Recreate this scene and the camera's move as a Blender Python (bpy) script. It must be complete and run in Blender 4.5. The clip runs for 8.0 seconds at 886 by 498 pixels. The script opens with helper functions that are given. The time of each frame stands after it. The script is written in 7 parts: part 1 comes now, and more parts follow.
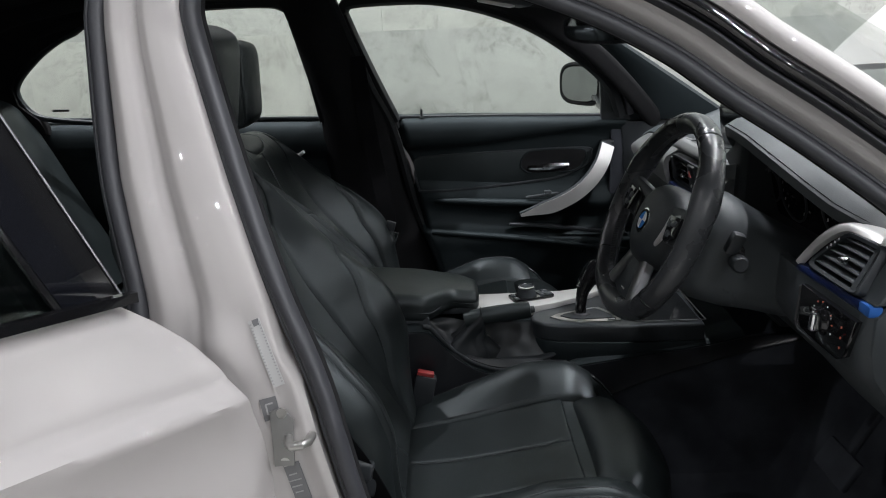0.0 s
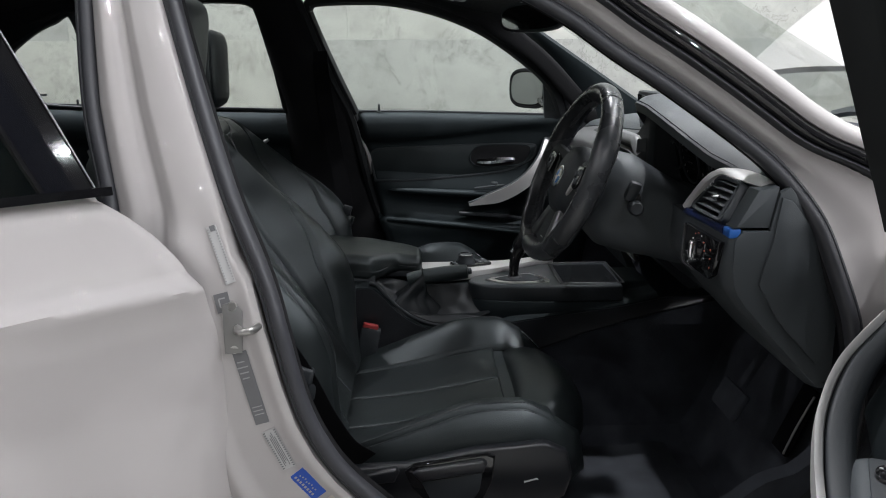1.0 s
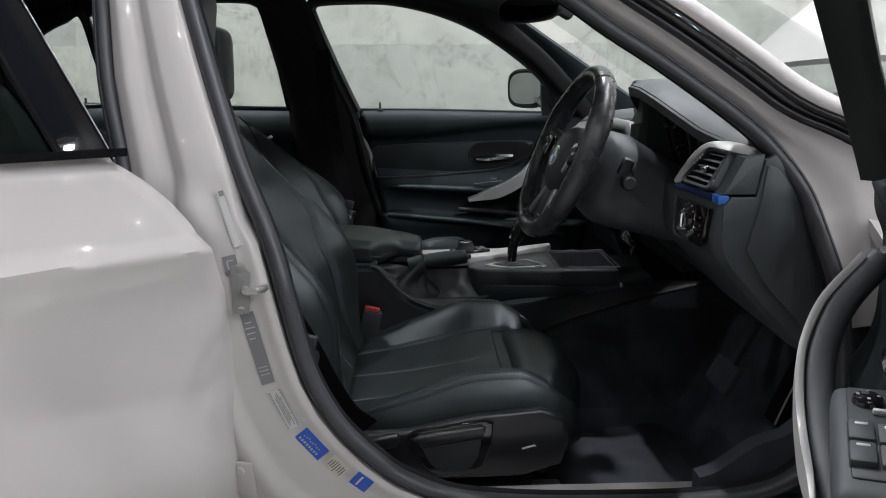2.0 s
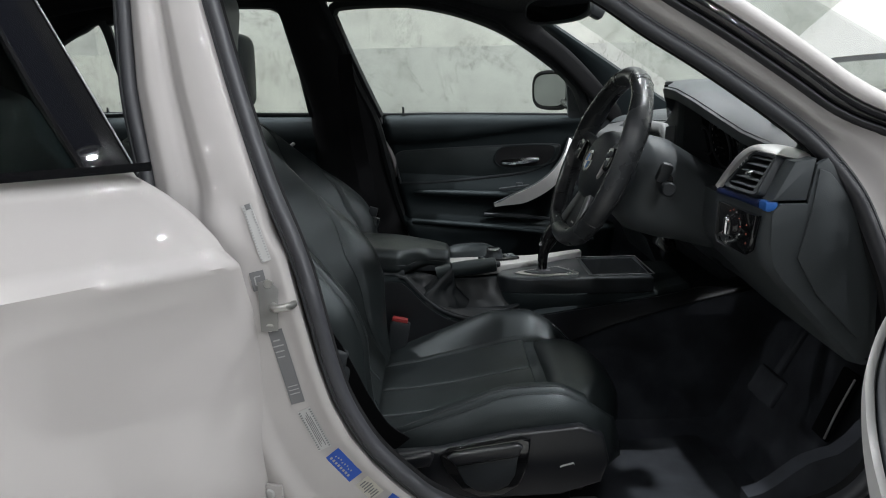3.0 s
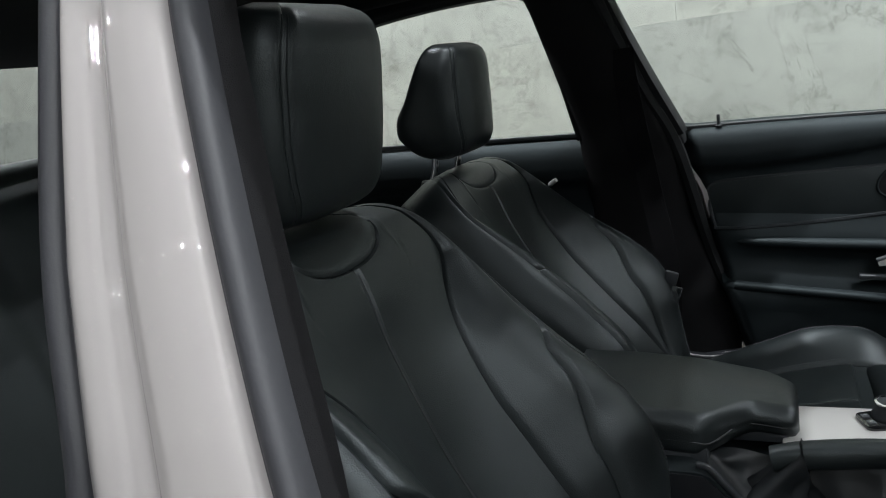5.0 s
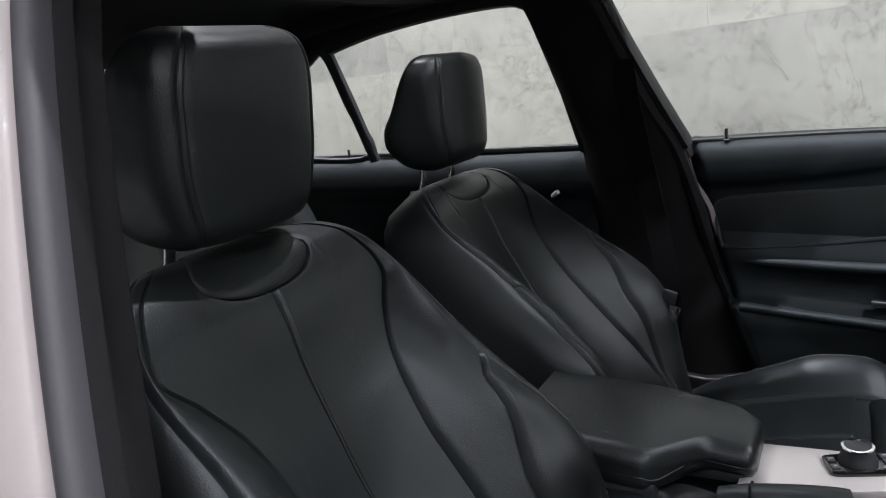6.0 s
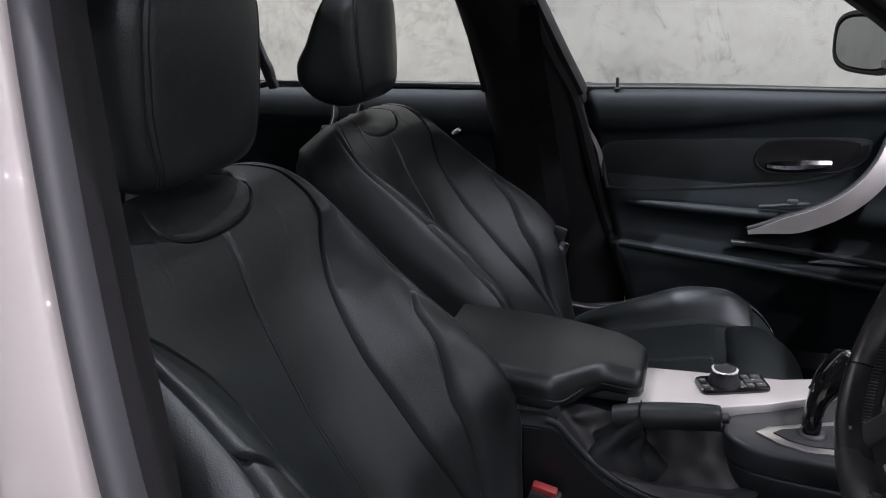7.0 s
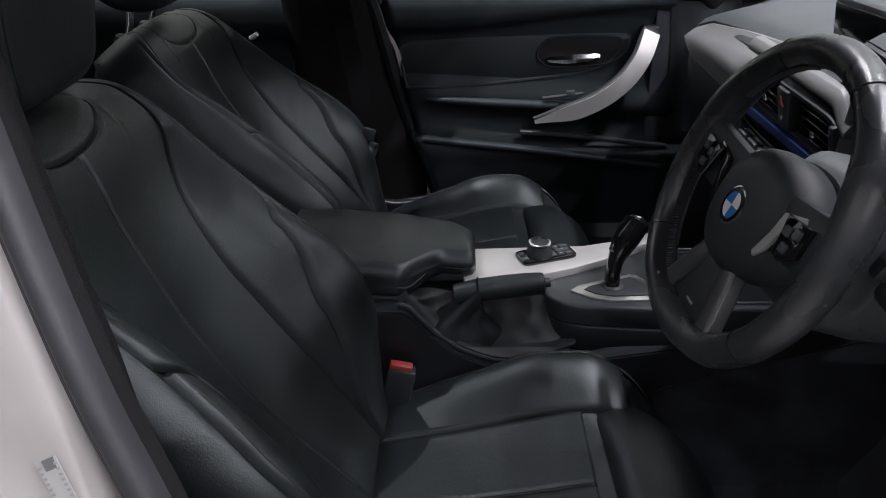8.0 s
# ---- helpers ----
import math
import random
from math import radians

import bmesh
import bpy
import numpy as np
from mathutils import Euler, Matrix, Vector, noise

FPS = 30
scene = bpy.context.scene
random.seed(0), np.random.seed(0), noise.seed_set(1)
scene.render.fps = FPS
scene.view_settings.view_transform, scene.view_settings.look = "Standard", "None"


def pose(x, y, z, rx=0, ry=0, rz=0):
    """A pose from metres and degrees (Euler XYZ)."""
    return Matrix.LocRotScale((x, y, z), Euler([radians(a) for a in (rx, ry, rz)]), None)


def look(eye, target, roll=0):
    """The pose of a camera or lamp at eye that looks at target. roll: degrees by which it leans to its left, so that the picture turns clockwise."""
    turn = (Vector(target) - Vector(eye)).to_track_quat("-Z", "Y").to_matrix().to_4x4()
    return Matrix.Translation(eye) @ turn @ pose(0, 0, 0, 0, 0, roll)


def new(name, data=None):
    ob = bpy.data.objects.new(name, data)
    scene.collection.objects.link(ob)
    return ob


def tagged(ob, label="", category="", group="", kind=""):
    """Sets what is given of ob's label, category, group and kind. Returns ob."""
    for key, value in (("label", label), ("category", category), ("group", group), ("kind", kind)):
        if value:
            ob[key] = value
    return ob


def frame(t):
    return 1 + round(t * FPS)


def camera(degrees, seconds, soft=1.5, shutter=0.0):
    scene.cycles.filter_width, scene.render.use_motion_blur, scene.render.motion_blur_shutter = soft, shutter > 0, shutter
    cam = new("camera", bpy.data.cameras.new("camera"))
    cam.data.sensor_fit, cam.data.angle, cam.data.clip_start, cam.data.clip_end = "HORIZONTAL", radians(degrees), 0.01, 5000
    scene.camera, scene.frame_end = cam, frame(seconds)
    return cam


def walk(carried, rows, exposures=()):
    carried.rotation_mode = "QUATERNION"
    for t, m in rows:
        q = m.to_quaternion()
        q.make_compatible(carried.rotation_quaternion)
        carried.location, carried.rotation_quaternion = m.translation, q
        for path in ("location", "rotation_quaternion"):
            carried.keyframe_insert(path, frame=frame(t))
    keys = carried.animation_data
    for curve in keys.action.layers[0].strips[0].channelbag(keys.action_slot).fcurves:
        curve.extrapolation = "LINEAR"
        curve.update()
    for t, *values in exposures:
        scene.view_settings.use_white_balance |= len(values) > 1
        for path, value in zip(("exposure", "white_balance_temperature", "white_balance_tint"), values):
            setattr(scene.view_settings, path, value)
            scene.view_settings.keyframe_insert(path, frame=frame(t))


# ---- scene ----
cam = camera(61.5, 8.0, 1.0)
PATH = [
    (0, (0.075, -1.557, 1.234), (0.054, 0.356, 0.65), -2.1),
    (0.5, (0.103, -1.645, 1.158), (0.146, 0.281, 0.622), -0.9),
    (1, (0.13, -1.759, 1.127), (0.19, 0.178, 0.631), -0.3),
    (1.5, (0.127, -1.803, 1.092), (0.196, 0.14, 0.625), -0.0),
    (2.8, (0.133, -1.829, 1.036), (0.164, 0.124, 0.604), -1.5),
    (3, (0.108, -1.772, 1.066), (0.117, 0.178, 0.624), -1.4),
    (3.5, (0.076, -1.61, 1.132), (-0.066, 0.332, 0.674), -3.0),
    (4, (0.052, -1.365, 1.149), (-0.293, 0.543, 0.661), -5.0),
    (4.5, (0.062, -1.154, 1.158), (-0.557, 0.683, 0.666), -7.0),
    (5.8, (0.246, -0.921, 1.16), (-0.751, 0.758, 0.727), -8.2),
    (6, (0.255, -0.924, 1.164), (-0.737, 0.754, 0.716), -7.7),
    (6.5, (0.237, -0.952, 1.185), (-0.627, 0.763, 0.626), -5.6),
    (7, (0.2, -1.001, 1.216), (-0.455, 0.76, 0.53), -3.5),
    (7.5, (0.165, -1.041, 1.232), (-0.194, 0.738, 0.392), -1.9),
    (8, (0.104, -1.087, 1.244), (0.064, 0.675, 0.298), -1.1),
]
walk(cam, [(t, look(eye, target, roll)) for t, eye, target, roll in PATH],
     exposures=[(0.0, 0.10, 6450, 8), (1.5, 0.08, 6450, 9), (3.5, 0.16, 6450, 4), (4.5, 0.16, 6400, 3), (6.0, 0.33, 6550, 16), (6.5, 0.36, 6550, 18), (7.0, 0.34, 6530, 20), (8.0, 0.16, 6500, 14)])

# ---- world and light ----
world = bpy.data.worlds.new("showroom_world")
scene.world = world
world.use_nodes = True
world.node_tree.nodes["Background"].inputs[0].default_value = (0.55, 0.58, 0.6, 1)
world.node_tree.nodes["Background"].inputs[1].default_value = 0.05

LAMP_Z = 3.3
# downlights and added fill lamps: place and power; a row each for the stone wall, the open doors, the hall and the
# white bounce wall
LAMPS = [(x, 0.75, e) for x, e in ((-2.7, 56), (-1.1, 56), (0.4, 56), (1.9, 28), (3.4, 22))]
LAMPS += [(x, -1.35, e) for x, e in ((-2.7, 3), (-1.1, 7), (0.4, 6), (1.9, 20), (3.4, 20))]
LAMPS += [(x, -2.3, e) for x, e in ((-2.7, 6), (-1.1, 5), (0.4, 8), (1.9, 20), (3.4, 20))]
LAMPS += [(x, -4.2, e) for x, e in ((-2.7, 6), (-1.1, 7), (0.4, 10), (1.9, 30), (3.4, 36))]
# added fill: a row washing the east wall, one lamp through the windscreen
LAMPS += [(4.9, y, e) for y, e in ((-4.4, 50), (-2.6, 28), (-0.9, 28), (0.75, 28))] + [(1.5, -0.35, 42)]
for lx, ly, watts in LAMPS:
    lamp = bpy.data.lights.new("downlight_or_fill_lamp", "AREA")
    lamp.shape, lamp.size, lamp.energy = "DISK", 0.06, watts
    lamp.color = (0.98, 0.985, 1.03)
    holder = new("downlight_or_fill_lamp", lamp)
    holder.matrix_world = pose(lx, ly, LAMP_Z - 0.03)


# ---- mesh helpers ----
def smoothstep(a, b, t):
    t = min(1.0, max(0.0, (t - a) / (b - a)))
    return t * t * (3 - 2 * t)


def interp(table, t):
    """Smooth value of a table of (t, value) at t."""
    if t <= table[0][0]:
        return table[0][1]
    def rise(j):
        return (table[j + 1][1] - table[j][1]) / (table[j + 1][0] - table[j][0])

    def slope(j):
        if j == 0 or j == len(table) - 1:
            return rise(min(j, len(table) - 2))
        p, q = rise(j - 1), rise(j)
        return 2 * p * q / (p + q) if p * q > 0 else 0.0
    for j in range(len(table) - 1):
        (a, va), (b, vb) = table[j], table[j + 1]
        if t <= b:
            h = b - a
            k = (t - a) / h
            return va + (vb - va) * k * k * (3 - 2 * k) + h * k * (1 - k) * (slope(j) * (1 - k) - slope(j + 1) * k)
    return table[-1][1]


def linear(table, t):
    if t <= table[0][0]:
        return table[0][1]
    for (a, va), (b, vb) in zip(table, table[1:]):
        if t <= b:
            return va + (vb - va) * (t - a) / (b - a)
    return table[-1][1]


def curve(points, n, closed=False):
    """n samples of a Catmull-Rom curve through points."""
    pts = [Vector(p) for p in points]
    m = len(pts)
    spans = m if closed else m - 1
    out = []
    for k in range(n):
        t = k * spans / (n if closed else n - 1)
        i = min(int(t), spans - 1)
        f = t - i
        get = (lambda j: pts[j % m]) if closed else (lambda j: pts[min(max(j, 0), m - 1)])
        a, b, c, d = get(i - 1), get(i), get(i + 1), get(i + 2)
        out.append(0.5 * (2 * b + (c - a) * f + (2 * a - 5 * b + 4 * c - d) * f * f + (3 * b - a - 3 * c + d) * f ** 3))
    return out


def grid(fn, nu, nv, wrap=False):
    """A surface fn(u, v), u and v from 0 to 1."""
    cols = nu if wrap else nu + 1
    verts = [fn(i / nu, j / nv) for j in range(nv + 1) for i in range(cols)]
    faces = []
    for j in range(nv):
        for i in range(nu):
            a, b = j * cols + i, j * cols + (i + 1) % cols
            faces.append((a, b, b + cols, a + cols))
    return verts, faces


def thick(fn, nu, nv, depth):
    """A closed sheet: the surface fn and a copy of it moved by the vector depth."""
    d = Vector(depth)
    verts, faces = grid(fn, nu, nv)
    n, cols = len(verts), nu + 1
    verts = [Vector(v) for v in verts]
    verts += [v + d for v in verts]
    faces += [tuple(reversed([k + n for k in f])) for f in faces]
    rim = list(range(cols)) + [j * cols + nu for j in range(1, nv + 1)] + [nv * cols + i for i in range(nu - 1, -1, -1)] + [j * cols for j in range(nv - 1, 0, -1)]
    for a, b in zip(rim, rim[1:] + rim[:1]):
        faces.append((b, a, a + n, b + n))
    return verts, faces


def thick_open(fn, nu, nv, depth, inside):
    """A closed sheet with an opening: the places where inside(x, y) holds are left out."""
    verts, faces = thick(fn, nu, nv, depth)
    kept = []
    for f in faces:
        c = sum((Vector(verts[k]) for k in f), Vector()) / len(f)
        if not inside(c.x, c.y):
            kept.append(f)
    return verts, kept


def loft(rings, caps=True, closed=False):
    n = len(rings[0])
    verts = [Vector(p) for r in rings for p in r]
    faces = []
    m = len(rings)
    for j in range(m if closed else m - 1):
        for i in range(n):
            a, b = j * n + i, j * n + (i + 1) % n
            c, d = ((j + 1) % m) * n + (i + 1) % n, ((j + 1) % m) * n + i
            faces.append((a, b, c, d))
    if caps and not closed:
        faces.append(tuple(reversed(range(n))))
        faces.append(tuple(range((m - 1) * n, m * n)))
    return verts, faces


def sweep(path, section, up=(0, 1, 0), closed=False, scale=None):
    """Carries a closed section of (side, up) points along a path; up is held near the given direction."""
    pts = [Vector(p) for p in path]
    m = len(pts)
    rings = []
    for i, p in enumerate(pts):
        a = pts[(i - 1) % m] if closed or i else p
        b = pts[(i + 1) % m] if closed or i < m - 1 else p
        t = (b - a).normalized()
        side = t.cross(Vector(up)).normalized()
        top = side.cross(t).normalized()
        k = scale(i / (m - 1)) if scale else 1.0
        rings.append([p + side * (s * k) + top * (h * k) for s, h in section])
    return loft(rings, not closed, closed)


def circle(r, n=10, flat=1.0):
    return [(r * math.cos(2 * math.pi * k / n), r * flat * math.sin(2 * math.pi * k / n)) for k in range(n)]


def squircle(w, h, n=20, power=4.0):
    out = []
    for k in range(n):
        a = 2 * math.pi * k / n
        c, s = math.cos(a), math.sin(a)
        out.append((w * math.copysign(abs(c) ** (2 / power), c), h * math.copysign(abs(s) ** (2 / power), s)))
    return out


def rounded(w, h, r, k=5):
    """A rectangle of half sizes w and h with corners of radius r."""
    out = []
    for cx, cy, a0 in ((w - r, h - r, 0), (-w + r, h - r, 90), (-w + r, -h + r, 180), (w - r, -h + r, 270)):
        out += [(cx + r * math.cos(radians(a0 + 90 * i / k)), cy + r * math.sin(radians(a0 + 90 * i / k))) for i in range(k + 1)]
    return out


def tube(path, r, n=8, up=(0, 1, 0), flat=1.0, closed=False):
    return sweep(path, circle(r, n, flat), up, closed)


def box(sx, sy, sz, bevel=0.003, at=(0, 0, 0), turn=(0, 0, 0), segments=2):
    bm = bmesh.new()
    bmesh.ops.create_cube(bm, size=1)
    bmesh.ops.scale(bm, vec=(sx, sy, sz), verts=bm.verts)
    if bevel:
        bmesh.ops.bevel(bm, geom=bm.edges[:], offset=bevel, segments=segments, affect="EDGES", profile=0.5)
    bm.transform(pose(*at, *turn))
    return bm


def prism(outline, depth, bevel=0.003, m=None, segments=2):
    """A plate: a 2D outline in x and y, extruded to z = depth, its rims rounded, then moved by m."""
    bm = bmesh.new()
    vs = [bm.verts.new((x, y, 0)) for x, y in outline]
    face = bm.faces.new(vs)
    out = bmesh.ops.extrude_face_region(bm, geom=[face])
    bmesh.ops.translate(bm, vec=(0, 0, depth), verts=[g for g in out["geom"] if isinstance(g, bmesh.types.BMVert)])
    bmesh.ops.recalc_face_normals(bm, faces=bm.faces)
    if bevel:
        rims = [e for e in bm.edges if abs(e.verts[0].co.z - e.verts[1].co.z) < 1e-6]
        bmesh.ops.bevel(bm, geom=rims, offset=bevel, segments=segments, affect="EDGES", profile=0.5)
    if m:
        bm.transform(m)
    return bm


def lathe(profile, n=24, m=None, ring=False):
    """Turns a profile of (radius, height) round z; ring: the profile closes on itself."""
    rings = [[Vector((r * math.cos(2 * math.pi * k / n), r * math.sin(2 * math.pi * k / n), h)) for k in range(n)] for r, h in profile]
    verts, faces = loft(rings, not ring, ring)
    return [(m @ v if m else v) for v in verts], faces


def moved(data, m):
    return [m @ Vector(v) for v in data[0]], data[1]


def joined(*items):
    verts, faces = [], []
    for v, f in items:
        n = len(verts)
        verts += [Vector(p) for p in v]
        faces += [tuple(k + n for k in q) for q in f]
    return verts, faces


def part(name, data, material, parent=None, label="", sharp=40):
    """One mesh object, from a bmesh or from verts and faces, under a thing or a part."""
    mesh = bpy.data.meshes.new(name)
    if isinstance(data, tuple):
        mesh.from_pydata([tuple(v) for v in data[0]], [], data[1])
        bm = bmesh.new()
        bm.from_mesh(mesh)
    else:
        bm = data
    bmesh.ops.recalc_face_normals(bm, faces=bm.faces)
    bm.to_mesh(mesh)
    bm.free()
    mesh.materials.append(material)
    mesh.polygons.foreach_set("use_smooth", [True] * len(mesh.polygons))
    mesh.set_sharp_from_angle(angle=radians(sharp))
    ob = new(name, mesh)
    ob.parent = parent
    if label:
        tagged(ob, label)
    return ob


def thing(name, label, category, group="", kind="", m=None):
    ob = new(name)
    ob.empty_display_size = 0.05
    if m:
        ob.matrix_world = m
    return tagged(ob, label, category, group, kind)


# ---- materials ----
def material(name, colour, rough=0.5, metal=0.0, grain=0.0, scale=60.0, vary=0.08, blotch=4.0, coat=0.0, bump_scale=None, spec=0.5, rough_vary=0.06, wrinkle=0.0, sheen=None):
    m = bpy.data.materials.new(name)
    m.use_nodes = True
    nodes, links = m.node_tree.nodes, m.node_tree.links
    b = nodes["Principled BSDF"]
    coords = nodes.new("ShaderNodeTexCoord")
    big = nodes.new("ShaderNodeTexNoise")
    big.inputs["Scale"].default_value, big.inputs["Detail"].default_value = blotch, 5
    links.new(coords.outputs["Object"], big.inputs["Vector"])
    ramp = nodes.new("ShaderNodeValToRGB")
    ramp.color_ramp.elements[0].position, ramp.color_ramp.elements[1].position = 0.3, 0.7
    ramp.color_ramp.elements[0].color = (*[c * (1 - vary) for c in colour], 1)
    ramp.color_ramp.elements[1].color = (*[min(1, c * (1 + vary)) for c in colour], 1)
    links.new(big.outputs["Fac"], ramp.inputs["Fac"])
    links.new(ramp.outputs["Color"], b.inputs["Base Color"])
    ma = nodes.new("ShaderNodeMath")
    ma.operation = "MULTIPLY_ADD"
    ma.inputs[1].default_value, ma.inputs[2].default_value = 2 * rough_vary, rough - rough_vary
    links.new(big.outputs["Fac"], ma.inputs[0])
    links.new(ma.outputs[0], b.inputs["Roughness"])
    b.inputs["Metallic"].default_value = metal
    b.inputs["Specular IOR Level"].default_value = spec
    if sheen:
        b.inputs["Specular Tint"].default_value = (*sheen, 1)
    if coat:
        b.inputs["Coat Weight"].default_value, b.inputs["Coat Roughness"].default_value = coat, 0.006
    if grain:
        fine = nodes.new("ShaderNodeTexVoronoi" if bump_scale == "cells" else "ShaderNodeTexNoise")
        fine.inputs["Scale"].default_value = scale
        links.new(coords.outputs["Object"], fine.inputs["Vector"])
        bump = nodes.new("ShaderNodeBump")
        bump.inputs["Strength"].default_value, bump.inputs["Distance"].default_value = grain, 0.0015
        links.new(fine.outputs[0], bump.inputs["Height"])
        links.new(bump.outputs["Normal"], b.inputs["Normal"])
        if wrinkle:
            soft = nodes.new("ShaderNodeTexNoise")
            soft.inputs["Scale"].default_value, soft.inputs["Detail"].default_value, soft.inputs["Distortion"].default_value = 13, 3, 0.8
            links.new(coords.outputs["Object"], soft.inputs["Vector"])
            crease = nodes.new("ShaderNodeBump")
            crease.inputs["Strength"].default_value, crease.inputs["Distance"].default_value = wrinkle, 0.006
            links.new(soft.outputs["Fac"], crease.inputs["Height"])
            links.new(crease.outputs["Normal"], bump.inputs["Normal"])
    return m


def glass(name, tint, gloss=1.0):
    m = bpy.data.materials.new(name)
    m.use_nodes = True
    nodes, links = m.node_tree.nodes, m.node_tree.links
    nodes.remove(nodes["Principled BSDF"])
    clear, shine, mix, fr = nodes.new("ShaderNodeBsdfTransparent"), nodes.new("ShaderNodeBsdfGlossy"), nodes.new("ShaderNodeMixShader"), nodes.new("ShaderNodeLayerWeight")
    clear.inputs[0].default_value = (*tint, 1)
    shine.inputs["Roughness"].default_value = 0.008
    fr.inputs["Blend"].default_value = 0.5
    power, scaled = nodes.new("ShaderNodeMath"), nodes.new("ShaderNodeMath")
    power.operation, power.inputs[1].default_value = "POWER", 4.0
    scaled.operation, scaled.inputs[1].default_value, scaled.inputs[2].default_value = "MULTIPLY_ADD", 0.6 * gloss, 0.04 * gloss
    links.new(fr.outputs["Facing"], power.inputs[0])
    links.new(power.outputs[0], scaled.inputs[0])
    links.new(scaled.outputs[0], mix.inputs[0])
    links.new(clear.outputs[0], mix.inputs[1])
    links.new(shine.outputs[0], mix.inputs[2])
    links.new(mix.outputs[0], nodes["Material Output"].inputs["Surface"])
    return m


PAINT = material("white_car_paint", (0.442, 0.417, 0.409), 0.55, vary=0.015, coat=1.0, spec=0.25, rough_vary=0.03)
LEATHER = material("black_leather", (0.0112, 0.0142, 0.0148), 0.41, wrinkle=0.18, grain=0.14, scale=620, vary=0.2, blotch=7, bump_scale="cells", rough_vary=0.08, spec=0.58, sheen=(0.91, 1.0, 1.03))
LEATHER_TRIM = material("black_leather_trim", (0.0120, 0.0154, 0.0160), 0.42, wrinkle=0.16, grain=0.12, scale=620, vary=0.2, blotch=9, bump_scale="cells", spec=0.55, sheen=(0.90, 1.0, 1.03))
BOOT_LEATHER = material("matt_black_boot_leather", (0.0095, 0.0115, 0.0132), 0.52, wrinkle=0.10, grain=0.10, scale=750, vary=0.25, blotch=14, bump_scale="cells", spec=0.38)
RIM_LEATHER = material("smooth_worn_leather", (0.032, 0.034, 0.037), 0.27, wrinkle=0.12, grain=0.12, scale=900, vary=0.3, blotch=14, bump_scale="cells", rough_vary=0.1)
SATIN = material("satin_dark_metal", (0.16, 0.16, 0.165), 0.34, metal=0.8, vary=0.05)
TRIM_GREY = material("satin_silver_dash_trim", (0.20, 0.202, 0.205), 0.5, metal=0.35, grain=0.1, scale=500, vary=0.05)
PIPING = material("light_piping", (0.035, 0.038, 0.042), 0.5, vary=0.1)
THREAD = material("grey_thread", (0.040, 0.043, 0.048), 0.7, vary=0.2)
DOOR_TRIM = material("black_door_trim", (0.0075, 0.0105, 0.0118), 0.64, spec=0.36, grain=0.15, scale=900, vary=0.12, bump_scale="cells", sheen=(0.86, 1.0, 1.05))
PLASTIC = material("soft_black_plastic", (0.025, 0.029, 0.033), 0.52, grain=0.15, scale=900, vary=0.12, bump_scale="cells")
PANEL = material("grained_grey_black_plastic", (0.050, 0.057, 0.062), 0.54, grain=0.16, scale=900, vary=0.12, bump_scale="cells")
COVER = material("smooth_black_plastic", (0.012, 0.013, 0.016), 0.36, grain=0.08, scale=900, vary=0.12, bump_scale="cells", spec=0.7)
FRAME = material("matt_black_frame", (0.012, 0.0135, 0.015), 0.65, grain=0.1, scale=900, vary=0.12, spec=0.35)
ISLAND = material("satin_black_panel", (0.030, 0.034, 0.038), 0.30, vary=0.12, rough_vary=0.05)
GLOSS = material("gloss_black_plastic", (0.008, 0.008, 0.009), 0.05, vary=0.1, coat=0.6, rough_vary=0.015)
SATIN_BLACK = material("satin_black_film", (0.006, 0.0065, 0.009), 0.02, vary=0.1, rough_vary=0.004, spec=0.45)
RUBBER = material("black_rubber", (0.040, 0.041, 0.047), 0.5, grain=0.15, scale=250, vary=0.15)
FABRIC = material("black_headliner_cloth", (0.012, 0.012, 0.013), 0.95, grain=0.5, scale=900, vary=0.15, spec=0.2)
CARPET = material("black_carpet", (0.052, 0.056, 0.066), 1.0, grain=1.0, scale=1200, vary=0.25, blotch=12, spec=0.1)
MAT_CLOTH = material("dark_grey_floor_mat", (0.048, 0.052, 0.060), 0.95, grain=1.0, scale=900, vary=0.3, blotch=10, spec=0.15)
SILVER = material("matt_silver_trim", (0.56, 0.55, 0.54), 0.42, metal=0.40, grain=0.08, scale=300, vary=0.04)
DULL_STEEL = material("dull_grey_steel", (0.27, 0.265, 0.26), 0.45, metal=0.6, vary=0.08)
PLATE = material("bright_satin_metal", (0.66, 0.65, 0.64), 0.30, metal=1.0, vary=0.03)
CHROME = material("chrome", (0.8, 0.8, 0.82), 0.12, metal=1.0, vary=0.02, rough_vary=0.03)
STEEL = material("zinc_steel", (0.55, 0.54, 0.52), 0.35, metal=0.9, grain=0.2, scale=150, vary=0.12)
BLUE = material("blue_accent_strip", (0.010, 0.020, 0.085), 0.35, vary=0.1)
BLUE_END = material("blue_accent_end", (0.03, 0.12, 0.40), 0.35, vary=0.05)
RED = material("red_plastic", (0.40, 0.05, 0.05), 0.4, vary=0.1)
WHITE_MARK = material("white_print", (0.7, 0.7, 0.7), 0.6, vary=0.03)
RED_MARK = material("orange_red_print", (0.45, 0.09, 0.05), 0.6, vary=0.03)
SOFT_PRINT = material("soft_grey_print", (0.35, 0.345, 0.345), 0.6, vary=0.05)
GREY_LABEL = material("grey_label", (0.16, 0.16, 0.165), 0.5, vary=0.1)
BLUE_LABEL = material("blue_label", (0.012, 0.075, 0.42), 0.4, vary=0.05)
PALE_LABEL = material("pale_label", (0.47, 0.465, 0.46), 0.5, vary=0.05)
CREAM_LABEL = material("cream_label", (0.5, 0.48, 0.42), 0.5, vary=0.05)
BADGE_BLUE = material("badge_blue", (0.03, 0.16, 0.50), 0.25, vary=0.02)
